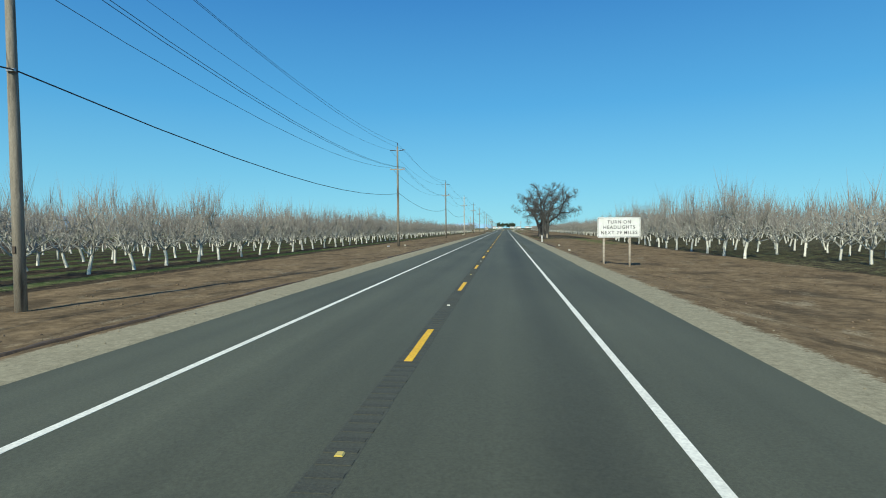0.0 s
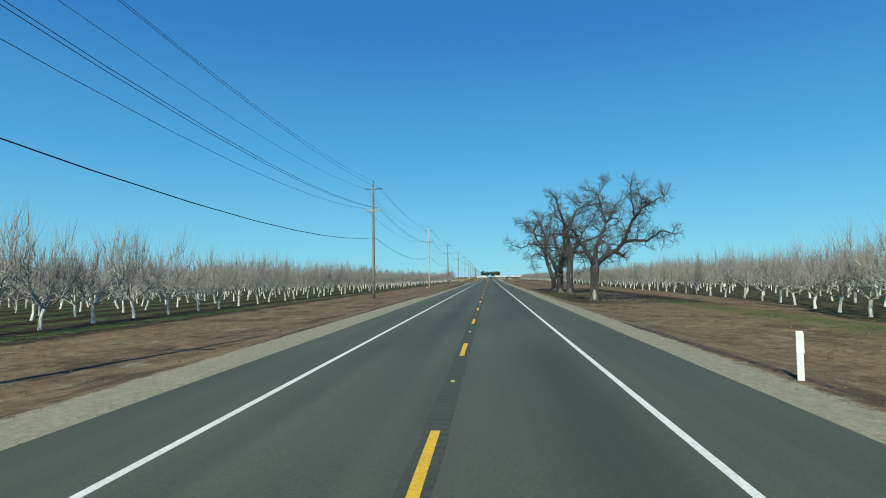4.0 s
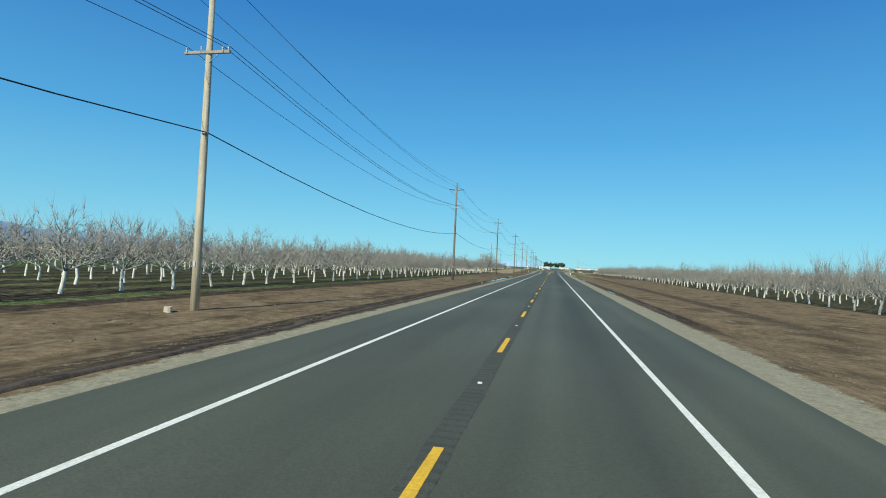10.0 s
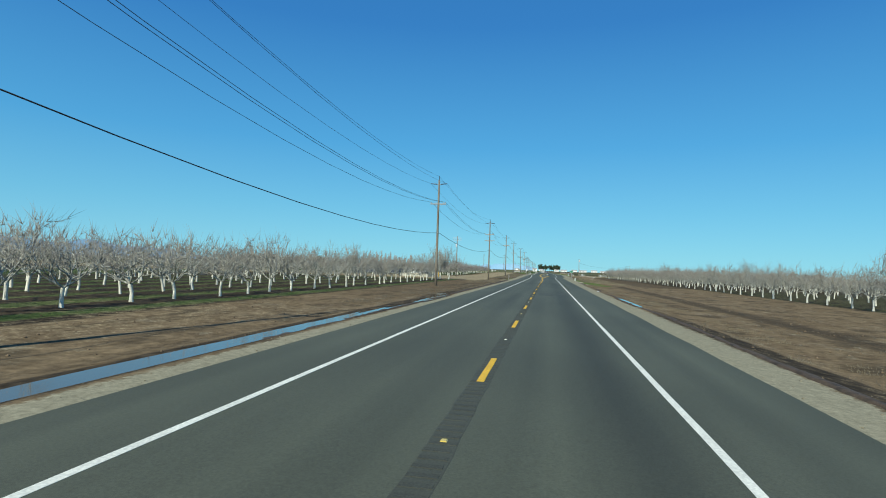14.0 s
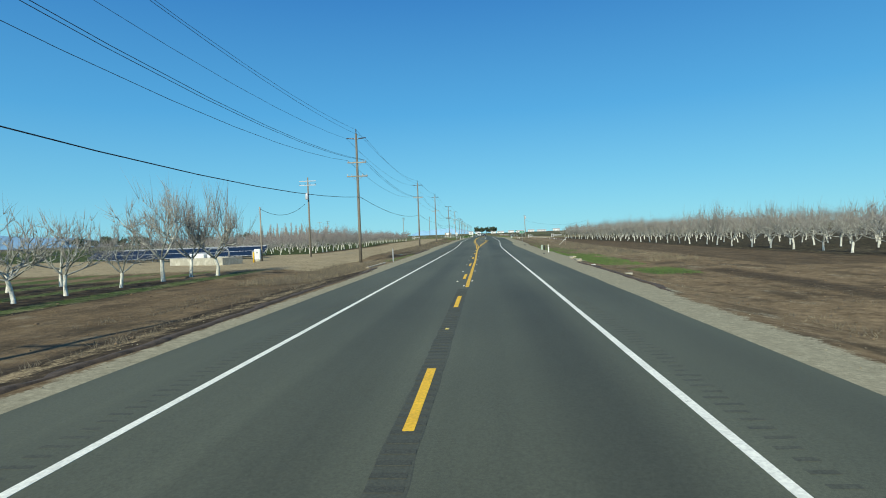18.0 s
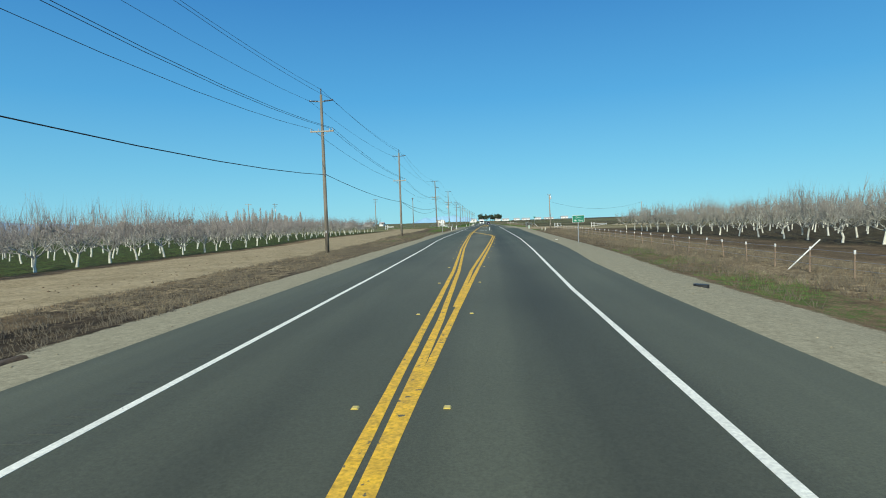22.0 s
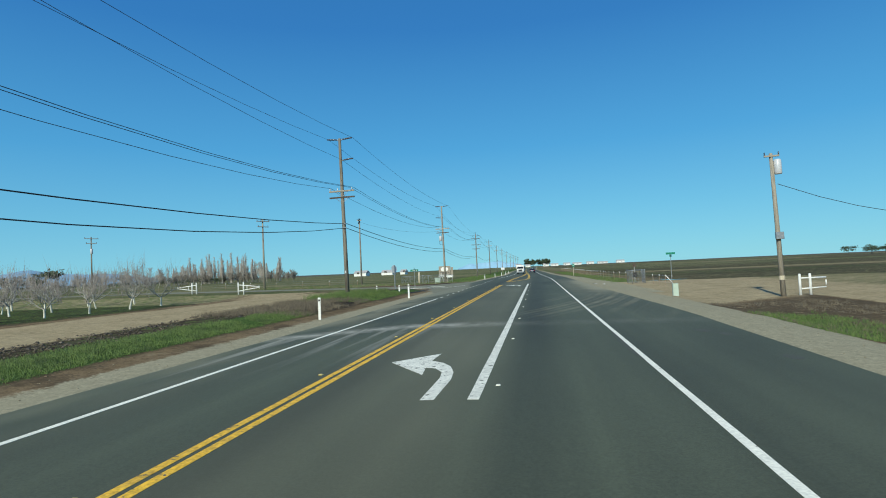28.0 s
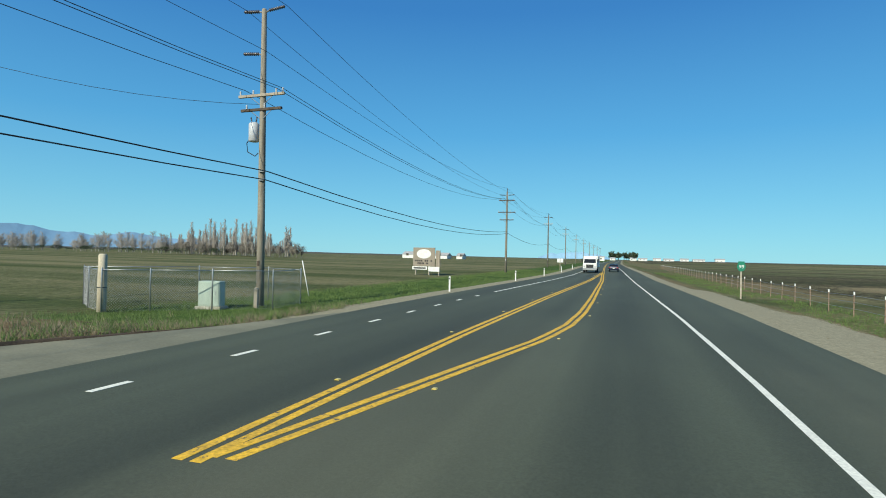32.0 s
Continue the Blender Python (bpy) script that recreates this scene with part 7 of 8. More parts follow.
def post_fence(points, label, group, spacing=3.4, h=1.25, jig=2.5):
    """Steel stakes with pale tops along a line, and three strands of wire."""
    t = thing("wire_fence", label, "fence", None, group)
    tops, total = [], 0.0
    for (a, b) in zip(points[:-1], points[1:]):
        n_ = max(1, int(math.dist(a, b) / spacing))
        for i in range(n_):
            x_, y_ = a[0] + (b[0] - a[0]) * i / n_, a[1] + (b[1] - a[1]) * i / n_
            zz = ground_z(x_, y_)
            lean_ = random.uniform(-jig, jig)
            q = part("stake", Geo().quad_box((-0.03, -0.025, -0.3), (0.03, 0.025, h), None, 0.008), RUST, t, "rusty steel stake")
            q.matrix_basis = pose(x_, y_, zz, random.uniform(-2, 2), lean_, 0)
            part("stake_tip", Geo().quad_box((-0.035, -0.03, h - 0.16), (0.035, 0.03, h + 0.01), None, 0.008), WHITE_PAINT, q, "white painted tip")
            tops.append((x_, y_, zz))
    for k in (0.4, 0.75, 1.1):
        part("strand", Geo().tube([(a, b, c + k) for a, b, c in tops], 0.008, 4), GALV, t, "thin wire strand")
    return t


post_fence([(16.1, 482), (16.3, 505), (17.0, 530), (17.2, 556), (17.8, 580), (18.4, 606)], "line of rusty fence stakes with white tips in dry weeds", "field fences", 3.2, 1.2, 7)
post_fence([(16.2, 671), (14.6, 685), (14.2, 710), (14.0, 760), (14.0, 860)], "line of fence stakes with white tips along the dark field", "field fences", 3.3, 1.3)
post_fence([(-28, 679), (-60, 683), (-110, 690)], "wire fence along the green field", "field fences", 5.0, 1.1)
for x, y, ln, tilt in ((15.9, 490.2, 2.2, 48), (17.8, 652.9, 1.5, -40), (-17.0, 703.7, 2.4, -14)):
    t = thing("brace_post", "slanting white brace post of the fence", "fence post", pose(x, y, ground_z(x, y)), "slanting braces")
    part("brace", Geo().tube([(0, 0, -0.1), (ln * math.sin(radians(tilt)), 0, ln * math.cos(radians(tilt)))], 0.035, 8), WHITE_PAINT, t, "", True)


def chain_panel(t, a, b, h, base):
    """A chain-link panel between two posts: thin crossing wires."""
    a, b = Vector((*a, base)), Vector((*b, base))
    ln = (b - a).length
    u = (b - a) / ln
    g = Geo()
    k = -h
    while k < ln:
        for sgn in (1, -1):
            s0, s1 = max(k, 0), min(k + h, ln)
            if s1 > s0:
                z0, z1 = (s0 - k, s1 - k) if sgn > 0 else (h - (s0 - k), h - (s1 - k))
                g.tube([a + u * s0 + Vector((0, 0, z0)), a + u * s1 + Vector((0, 0, z1))], 0.0024, 3, False)
        k += 0.12
    part("chain_link", g, GALV, t, "chain-link mesh")


def chain_fence(points, h, label, base):
    t = thing("chain_link_fence", label, "fence", None, "chain-link fences")
    for i, (x_, y_) in enumerate(points):
        part("post", Geo().tube([(x_, y_, base - 0.3), (x_, y_, base + h), (x_, y_, base + h + 0.05)], [0.035, 0.035, 0.02], 8), GALV, t, "steel tube post", True)
    for a, b in zip(points[:-1], points[1:]):
        part("top_rail", Geo().tube([(*a, base + h - 0.05), (*b, base + h - 0.05)], 0.022, 6), GALV, t, "steel top rail", True)
        chain_panel(t, a, b, h - 0.08, base + 0.03)
    return t


chain_fence([(-23.6, 693.0), (-21.6, 691.6), (-19.4, 690.4), (-18.0, 691.7), (-16.0, 693.4), (-13.9, 695.2), (-14.4, 698.5), (-17.2, 699.5), (-20.4, 697.5), (-23.6, 693.0)], 1.95, "chain-link fence round a small utility yard", ground_z(-19, 692))
chain_fence([(14.4, 664.2), (14.5, 660.8), (16.2, 661.6), (16.5, 665.4), (14.4, 664.2)], 1.75, "small chain-link enclosure by the field gate", ground_z(15, 662))
t = thing("enclosure_sign", "dark sign board on a post inside the enclosure", "sign", pose(15.2, 663.2, ground_z(15.2, 663.2)))
part("post", Geo().quad_box((-0.04, -0.04, -0.2), (0.04, 0.04, 2.5), None, 0.008), GALV, t)
part("board", Geo().quad_box((-0.2, -0.06, 2.1), (0.2, -0.041, 2.55), None, 0.005), DARK_TIMBER, t, "dark board")
part("lower_board", Geo().quad_box((-0.28, -0.06, 0.7), (0.28, -0.041, 1.35), None, 0.005), BLACK_PAINT, t, "dark box")
post_fence([(16.8, 650.0), (16.4, 660.5)], "short line of rusty fence stakes by the field gate", "field fences", 2.6, 1.2, 5)
x, y = -19.6, 690.6
t = thing("gate_post", "thick pale timber gate post by the utility yard", "post", pose(x, y, ground_z(x, y)))
part("post", Geo().tube([(0, 0, -0.4), (0, 0, 1.2), (0, 0, 2.55), (0, 0, 2.62)], [0.2, 0.19, 0.18, 0.14], 14), PALE_POLE, t, "", True)
part("wrap", Geo().tube([(0, 0, 1.1), (0, 0, 1.14)], 0.205, 14), WIRE, t, "wire wrap")
t = thing("data_cabinet", "pale green roadside equipment cabinet on a pad", "cabinet", pose(-16.7, 694.2, ground_z(-16.7, 694.2), 0, 0, 12))
part("body", Geo().quad_box((-0.55, -0.3, 0.12), (0.55, 0.3, 1.35), None, 0.03), PALE_GREEN, t, "pale green case")
part("door", Geo().quad_box((-0.5, -0.325, 0.2), (0.5, -0.302, 1.27), None, 0.008), PALE_GREEN, t, "flush door")
part("pad", Geo().quad_box((-0.65, -0.4, -0.2), (0.65, 0.4, 0.12), None, 0.015), CONCRETE, t, "concrete pad")
part("handle", Geo().quad_box((0.36, -0.345, 0.7), (0.4, -0.326, 0.85), None, 0.004), GALV, t, "handle")
t = thing("cable_pedestal", "short tan cable pedestal beside the cabinet", "pedestal", pose(-15.0, 695.4, ground_z(-15.0, 695.4)))
part("post", Geo().quad_box((-0.11, -0.08, -0.2), (0.11, 0.08, 0.85), None, 0.02), TIMBER, t)
part("cap", Geo().tube([(0, 0, 0.85), (0, 0, 0.98), (0, 0, 1.05)], [0.12, 0.12, 0.06], 10), TIMBER, t, "", True)

# ---- side road ----
DUSTY = material("dusty_asphalt", [(0.196, 0.19, 0.124), (0.165, 0.16, 0.105), (0.226, 0.214, 0.14)], 0.35, 14, 0.95, 0, 0.12, 0.1)
near_e = [(-7.9, 643.0), (-8.3, 644.0), (-9.4, 649.2), (-11.4, 653.4), (-14.2, 657.8), (-19.0, 661.4), (-28.0, 663.2), (-60, 664.2), (-140, 664.6)]
far_e = [(-7.9, 693.0), (-8.3, 692.0), (-9.6, 686.0), (-11.6, 680.0), (-13.2, 675.2), (-15.6, 671.8), (-20.0, 669.5), (-60, 671.0), (-140, 671.5)]


def side_z(x):
    return 0.002 + 0.012 * max(min(-x, 60) - 9, 0) + 0.03


g = Geo()
for (a, b), (c, d) in zip(near_e, far_e):
    for k in range(5):
        f = k / 4
        x_, y_ = a + (c - a) * f, b + (d - b) * f
        g.v.append((x_, y_, side_z(x_) if -a > 8.5 else 0.008 if -a > 8.0 else -0.03))
for i in range(len(near_e) - 1):
    for k in range(4):
        g.f.append((i * 5 + k, i * 5 + k + 1, i * 5 + k + 6, i * 5 + k + 5))
side_road = tagged(part("side_road", g, DUSTY), "dusty worn asphalt side road joining the highway", "road", kind="structure")


def side_mark(pts, name, label):
    gg = Geo().prism(pts, 0.0, 0.01)
    gg.v = [(a, b, side_z(a) + (0.006 if c > 0 else -0.01)) for a, b, c in gg.v]
    return part(name, gg, WORN_WHITE, side_road, label)


side_mark([(-12.7, 657.2), (-10.9, 659.7), (-8.95, 662.3), (-8.0, 666.7), (-7.8, 666.6), (-8.75, 662.2), (-10.7, 659.55), (-12.5, 657.05)], "junction_line", "white line along the junction")
# two groups of worn letters, stretched along the side road
for cx, cy, turn, strokes in ((-13.4, 660.7, -6, ((-0.1, 1.0, -1.0), (0.1, 1.05, -0.58), (-0.3, 0.9, -0.2), (0.2, 1.0, 0.2), (-0.2, 1.0, 0.62), (0.15, 0.9, 0.98))),
                              (-11.65, 664.45, 6, ((-0.25, 1.0, -0.62), (0.15, 0.95, -0.26), (0.1, 1.05, 0.14), (0.2, 1.05, 0.6)))):
    c_, s_ = math.cos(radians(turn)), math.sin(radians(turn))
    for mid, half, off in strokes:
        q = [(mid - half, off - 0.055), (mid - half + 0.14, off - 0.085), (mid + half, off - 0.07), (mid + half, off + 0.07), (mid - half + 0.1, off + 0.085), (mid - half, off + 0.05)]
        side_mark([(cx + a * c_ - b * s_, cy + a * s_ + b * c_) for a, b in q], "legend_bar", "worn white legend on the side road")
    for off in (strokes[-2][2], strokes[0][2]):
        for end in (-0.85, 1.12):
            q = [(end - 0.08, off), (end + 0.08, off), (end + 0.08, off + 0.4), (end - 0.08, off + 0.4)]
            side_mark([(cx + a * c_ - b * s_, cy + a * s_ + b * c_) for a, b in q], "legend_bar", "worn white legend on the side road")
# thin black strip along the near corner of the junction
edge_path = [(-10.1, 647.5), (-10.2, 649.6), (-10.4, 651.0), (-10.65, 652.7), (-10.58, 654.6), (-10.5, 656.5), (-10.0, 658.9)]
g = Geo().strip([(a, b) for a, b in edge_path], [(a + 0.03, b + 0.05) for a, b in edge_path])
g.v = [(a, b, side_z(a) + (0.005 if c > 0 else -0.02)) for a, b, c in g.v]
part("tar_seam", g, BLACK_PAINT, side_road, "thin dark strip along the junction's edge")

# ---- puddles ----
def puddle_material():
    m = bpy.data.materials.new("puddle_water")
    m.use_nodes = True
    b = m.node_tree.nodes["Principled BSDF"]
    b.inputs["Base Color"].default_value, b.inputs["Roughness"].default_value = (0.12, 0.105, 0.08, 1), 0.06
    b.inputs["IOR"].default_value = 1.33
    w = m.node_tree.nodes.new("ShaderNodeTexNoise")
    w.inputs["Scale"].default_value = 6
    q = m.node_tree.nodes.new("ShaderNodeBump")
    q.inputs["Strength"].default_value, q.inputs["Distance"].default_value = 0.012, 0.02
    m.node_tree.links.new(w.outputs["Fac"], q.inputs["Height"])
    m.node_tree.links.new(q.outputs[0], b.inputs["Normal"])
    return m


WATER = puddle_material()
for px, py, rx, ry, pz in PUDDLES:
    pts = []
    for k in range(64):
        a = 2 * math.pi * k / 64
        f = 1 + 0.3 * noise.noise((math.cos(a) * 2.5 + px, math.sin(a) * 2.5 + py, 1)) + 0.18 * noise.noise((math.cos(a) * 9 + px, math.sin(a) * 9, py))
        pts.append((px + rx * f * math.cos(a), py + ry * f * math.sin(a)))
    tagged(part("puddle", Geo().prism(pts, pz - 0.04, pz - 0.005), WATER), "shallow puddle of rain water on the ground", "puddle", "puddles on the verge")

# ---- far buildings ----
ROOF = material("far_roof", [(0.42, 0.41, 0.40), (0.35, 0.34, 0.33)], 0.4, 4, 0.7, 0, 0, 0.1)


def far_building(x, y, w, d, h, label, z=0.2, wall=WHITE_PAINT):
    t = thing("farm_building", label, "building", pose(x, y, z), "far buildings")
    part("wall", Geo().quad_box((-w / 2, -d / 2, -0.5), (w / 2, d / 2, h)), wall, t, "pale walls")
    part("roof", Geo().prism([(-d / 2 - 0.4, 0), (d / 2 + 0.4, 0), (0, d * 0.2)], -w / 2 - 0.4, w / 2 + 0.4, Matrix.Translation((0, 0, h)) @ Matrix(((0, 0, 1, 0), (1, 0, 0, 0), (0, 1, 0, 0), (0, 0, 0, 1)))), ROOF, t, "low pitched roof")
    for k in range(max(1, int(w / 9))):
        q = part("window", Geo().quad_box((-w / 2 + 3 + k * 9, -d / 2 - 0.08, 1.6), (-w / 2 + 5.4 + k * 9, -d / 2 - 0.02, 3.4)), DARK_TIMBER, t, "dark window")
        part("frame", Geo().quad_box((-w / 2 + 2.9 + k * 9, -d / 2 - 0.1, 1.45), (-w / 2 + 5.5 + k * 9, -d / 2 - 0.03, 1.6)), WHITE_PAINT, q)
    return t


for x, y, w, h in ((52, 2160, 26, 6), (86, 2170, 22, 7), (112, 2150, 30, 6), (150, 2180, 24, 7.5), (182, 2170, 34, 6), (226, 2150, 26, 9), (-20, 2120, 16, 6), (30, 2200, 20, 8)):
    far_building(x, y, w * 0.8, 14, h * 0.7, "pale low building at the far end of the fields")
for x, y, w, h in ((-164, 1105, 12, 2.6), (-141, 1118, 11, 2.2), (-127, 1125, 5, 2.0)):
    far_building(x, y, w, 12, h, "long white farm building across the green field")
far_building(-26, 1500, 9, 7, 5, "small white roadside building far along the verge")

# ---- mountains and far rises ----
# Mountain and snow carry the haze of distance in their base colours.
HAZE = material("hazed_mountain", [(0.15, 0.285, 0.44), (0.18, 0.33, 0.49)], 0.002, 0.03, 1.0, 0, 0, 0.08)
SNOW = material("hazed_snow", [(0.26, 0.44, 0.58), (0.21, 0.39, 0.54)], 0.01, 0.1, 1.0, 0, 0, 0.05)
FIELD_EDGE = material("far_field_edge", [(0.085, 0.075, 0.055), (0.065, 0.058, 0.045)], 0.02, 0.3, 1.0, 0, 0, 0.15)


def ridge(name, label, mat, a0, a1, dist, height, seed, rough, thick=120):
    """A long rise far off: a wall of hills with an uneven top and a sloping back."""
    g = Geo()
    n_ = 90
    for i in range(n_ + 1):
        f = i / n_
        a = radians(a0 + (a1 - a0) * f)
        env = math.sin(math.pi * min(max(f, 0), 1)) ** 0.5
        h = height * env * (1 + rough * noise.fractal((f * 9 + seed, seed, 0), 1.0, 2.0, 4))
        for q, z_ in ((dist, -8), (dist + thick * 0.5, max(h, 0.5)), (dist + thick, -8)):
            g.v.append((q * math.sin(a), 350 + q * math.cos(a), z_))
    for i in range(n_):
        for k in range(2):
            g.f.append((3 * i + k, 3 * i + k + 1, 3 * i + k + 4, 3 * i + k + 3))
    return tagged(part(name, g, mat), label, "mountains", kind="structure")


ridge("backdrop_mountains", "long mountain range on the horizon, coloured with haze blue", HAZE, -82, -34, 4100, 118, 2.0, 0.45)
ridge("backdrop_mountains", "low hills on the horizon, coloured with haze blue", HAZE, 30, 62, 4200, 30, 5.0, 0.5)
ridge("backdrop_snow", "far snow mountain low on the horizon, paled with haze blue", SNOW, -7.5, -1.0, 4250, 44, 9.0, 0.3)
ridge("backdrop_field", "dark far edge of the fields", FIELD_EDGE, 2, 84, 1700, 2.6, 3.0, 0.4, 200)
ridge("backdrop_field", "dark tree line at the far edge of the fields", FIELD_EDGE, -84, -5, 1650, 4.0, 7.0, 0.6, 200)

# ---- vehicles ahead ----
GLASS = material("vehicle_glass", [(0.012, 0.014, 0.016), (0.02, 0.022, 0.025)], 3, 20, 0.08, 0, 0, 0.05)
RUBBER = material("tyre_rubber", [(0.018, 0.018, 0.018), (0.028, 0.028, 0.028)], 6, 40, 0.85, 0, 0.2, 0.2)
CAR_BLUE = material("dark_blue_car_paint", [(0.012, 0.018, 0.04), (0.016, 0.022, 0.048)], 1, 20, 0.25, 0.3, 0, 0.05)
TAIL = material("tail_lamp_red", [(0.42, 0.015, 0.015), (0.32, 0.012, 0.012)], 4, 30, 0.3, 0, 0, 0.05)


def wheel(t, x, y, r, w):
    q = part("wheel", Geo().tube([(x - w / 2, y, r), (x - w / 2 + 0.03, y, r), (x + w / 2 - 0.03, y, r), (x + w / 2, y, r)], [r * 0.86, r, r, r * 0.86], 20), RUBBER, t, "black tyre", True)
    part("rim", Geo().tube([(x - w / 2 - 0.01, y, r), (x + w / 2 + 0.01, y, r)], r * 0.58, 14), GALV, q, "pale rim")


def body(profile, half, mat, t, name, inset=0.1, label=""):
    """A car shell from a side outline (y, z), narrowed a little towards its top."""
    g = Geo()
    top = max(z for _, z in profile)
    n_ = len(profile)
    for x_ in (-1, -0.9, 0.9, 1):
        for y_, z_ in profile:
            k = half - inset * max(0, (z_ - 0.75) / max(top - 0.75, 0.1)) ** 1.3
            e = 0.0 if abs(x_) < 1 else 0.04
            cy, cz = sum(a for a, _ in profile) / n_, sum(b for _, b in profile) / n_
            g.v.append((x_ * k, y_ + (cy - y_) * e, z_ + (cz - z_) * e))
    for i in range(3):
        for k in range(n_):
            k2 = (k + 1) % n_
            g.f.append((i * n_ + k, i * n_ + k2, (i + 1) * n_ + k2, (i + 1) * n_ + k))
    g.f.append(tuple(range(n_))[::-1])
    g.f.append(tuple(3 * n_ + k for k in range(n_)))
    return part(name, g, mat, t, label)


c = thing("car", "dark blue sedan seen from behind in the lane", "car", pose(1.0, 784, 0.03))
body([(-2.3, 0.35), (-2.35, 0.7), (-2.25, 0.98), (-1.75, 1.04), (-1.2, 1.42), (0.4, 1.46), (1.2, 1.02), (2.2, 0.85), (2.35, 0.55), (2.3, 0.3)], 0.9, CAR_BLUE, c, "body", 0.22, "dark blue shell")
part("rear_window", Geo().prism([(-0.62, -0.19), (0.62, -0.19), (0.52, 0.19), (-0.52, 0.19)], 0.0, 0.015, Matrix.Translation((0, -1.51, 1.25)) @ Matrix.Rotation(radians(37), 4, "X")), GLASS, c, "dark rear window")
for s_ in (-1, 1):
    part("tail_lamp", Geo().quad_box((s_ * 0.7 - 0.16, -2.37, 0.74), (s_ * 0.7 + 0.16, -2.3, 0.9), None, 0.02), TAIL, c, "red tail lamp")
    for y_ in (-1.4, 1.4):
        wheel(c, s_ * 0.8, y_, 0.33, 0.22)
part("plate", Geo().quad_box((-0.17, -2.385, 0.6), (0.17, -2.36, 0.72), None, 0.004), WHITE_PAINT, c, "pale plate with no lettering")
part("bumper", Geo().quad_box((-0.86, -2.4, 0.34), (0.86, -2.25, 0.56), None, 0.04), CAR_BLUE, c, "rear bumper")

k_ = thing("truck", "white box truck facing the camera in the far lane", "truck", pose(-2.7, 772, 0.03))
part("chassis", Geo().quad_box((-0.95, -2.6, 0.5), (0.95, 6.5, 0.8), None, 0.03), BLACK_PAINT, k_, "dark frame")
body([(-2.7, 0.7), (-2.75, 1.5), (-2.5, 1.6), (-2.15, 2.4), (-1.9, 2.55), (-0.4, 2.55), (-0.3, 0.7)], 1.15, WHITE_PAINT, k_, "cab", 0.08, "white cab")
part("windscreen", Geo().prism([(-0.98, -0.36), (0.98, -0.36), (0.93, 0.36), (-0.93, 0.36)], 0.0, 0.02, Matrix.Translation((0, -2.36, 2.0)) @ Matrix.Rotation(radians(67), 4, "X")), GLASS, k_, "dark windscreen")
part("grille", Geo().quad_box((-0.6, -2.8, 0.85), (0.6, -2.73, 1.4), None, 0.02), BLACK_PAINT, k_, "dark grille")
part("bumper", Geo().quad_box((-1.15, -2.95, 0.45), (1.15, -2.72, 0.8), None, 0.04), GALV, k_, "front bumper")
for s_ in (-1, 1):
    part("head_lamp", Geo().quad_box((s_ * 0.88 - 0.16, -2.81, 0.95), (s_ * 0.88 + 0.16, -2.74, 1.2), None, 0.02), PALE_PORCELAIN, k_, "head lamp")
    part("mirror", Geo().quad_box((s_ * 1.32 - 0.1, -2.3, 1.8), (s_ * 1.32 + 0.1, -2.2, 2.4), None, 0.02), BLACK_PAINT, k_, "wing mirror")
    for y_ in (-1.7, 4.6):
        wheel(k_, s_ * 0.98, y_, 0.48, 0.28)
part("cargo_box", Geo().quad_box((-1.22, -0.15, 0.9), (1.22, 6.6, 2.85), None, 0.04), WHITE_PAINT, k_, "white cargo box")

# ---- weeds, grass and stones ----
rc = np.random.default_rng(77)


def cover(name, label, mat, n, place, h0, h1, rad, blades, splay, category="grass"):
    """Tufts of thin blades scattered by place(), which gives x and y or None."""
    segs = []
    while n > 0:
        q = place()
        n -= 1
        if q is None:
            continue
        x_, y_ = q
        zz = ground_z(x_, y_)
        for _ in range(blades):
            st = np.array([x_ + rc.normal(0, 0.09), y_ + rc.normal(0, 0.09), zz - 0.02])
            d = np.array([rc.normal(0, splay), rc.normal(0, splay), 1.0])
            segs.append((st, st + d / np.linalg.norm(d) * rc.uniform(h0, h1), rad))
    v, t_ = spikes(segs)
    return tagged(new(name, tri_mesh(name, v, t_, [mat])), label, category, kind="stuff")


GRASS = material("fresh_grass", [(0.062, 0.11, 0.022), (0.095, 0.15, 0.034), (0.048, 0.08, 0.02)], 0.8, 9, 0.8, 0, 0, 0.3)
DRY = material("dry_weed", [(0.215, 0.18, 0.112), (0.15, 0.122, 0.078), (0.28, 0.238, 0.155)], 0.7, 9, 0.9, 0, 0, 0.3)
BROWN_WEED = material("brown_weed", [(0.092, 0.076, 0.052), (0.16, 0.132, 0.09)], 0.9, 9, 0.9, 0, 0, 0.3)


def strip(side, y0, y1, d0, d1, patchy=-1.0, seed=0.0):
    def pick():
        y_ = rc.uniform(y0, y1)
        d_ = rc.uniform(d0, d1)
        x_ = along(LEFT_EDGE, y_) - d_ if side < 0 else along(RIGHT_EDGE, y_) + d_
        if noise.noise((x_ * 0.3, y_ * 0.18, seed)) < patchy:
            return None
        return x_, y_
    return pick


cover("grass", "fresh green grass along the verge", GRASS, 6200, strip(1, 421, 468, 3.2, 7.2, -0.22, 1), 0.06, 0.22, 0.012, 5, 0.35)
cover("grass", "dull patches of grass below the field fence", GRASS, 1900, strip(1, 462, 512, 4.0, 7.4, 0.02, 23), 0.06, 0.22, 0.012, 5, 0.4)
cover("weeds", "tall dry brown grass in the ditch by the culvert", BROWN_WEED, 1500, strip(-1, 412, 438, 3.6, 9.6, -0.3, 41), 0.2, 0.6, 0.014, 5, 0.35)
cover("weeds", "pale dry grass in the ditch by the culvert", DRY, 700, strip(-1, 412, 440, 3.6, 9.6, -0.1, 42), 0.2, 0.6, 0.012, 5, 0.35)
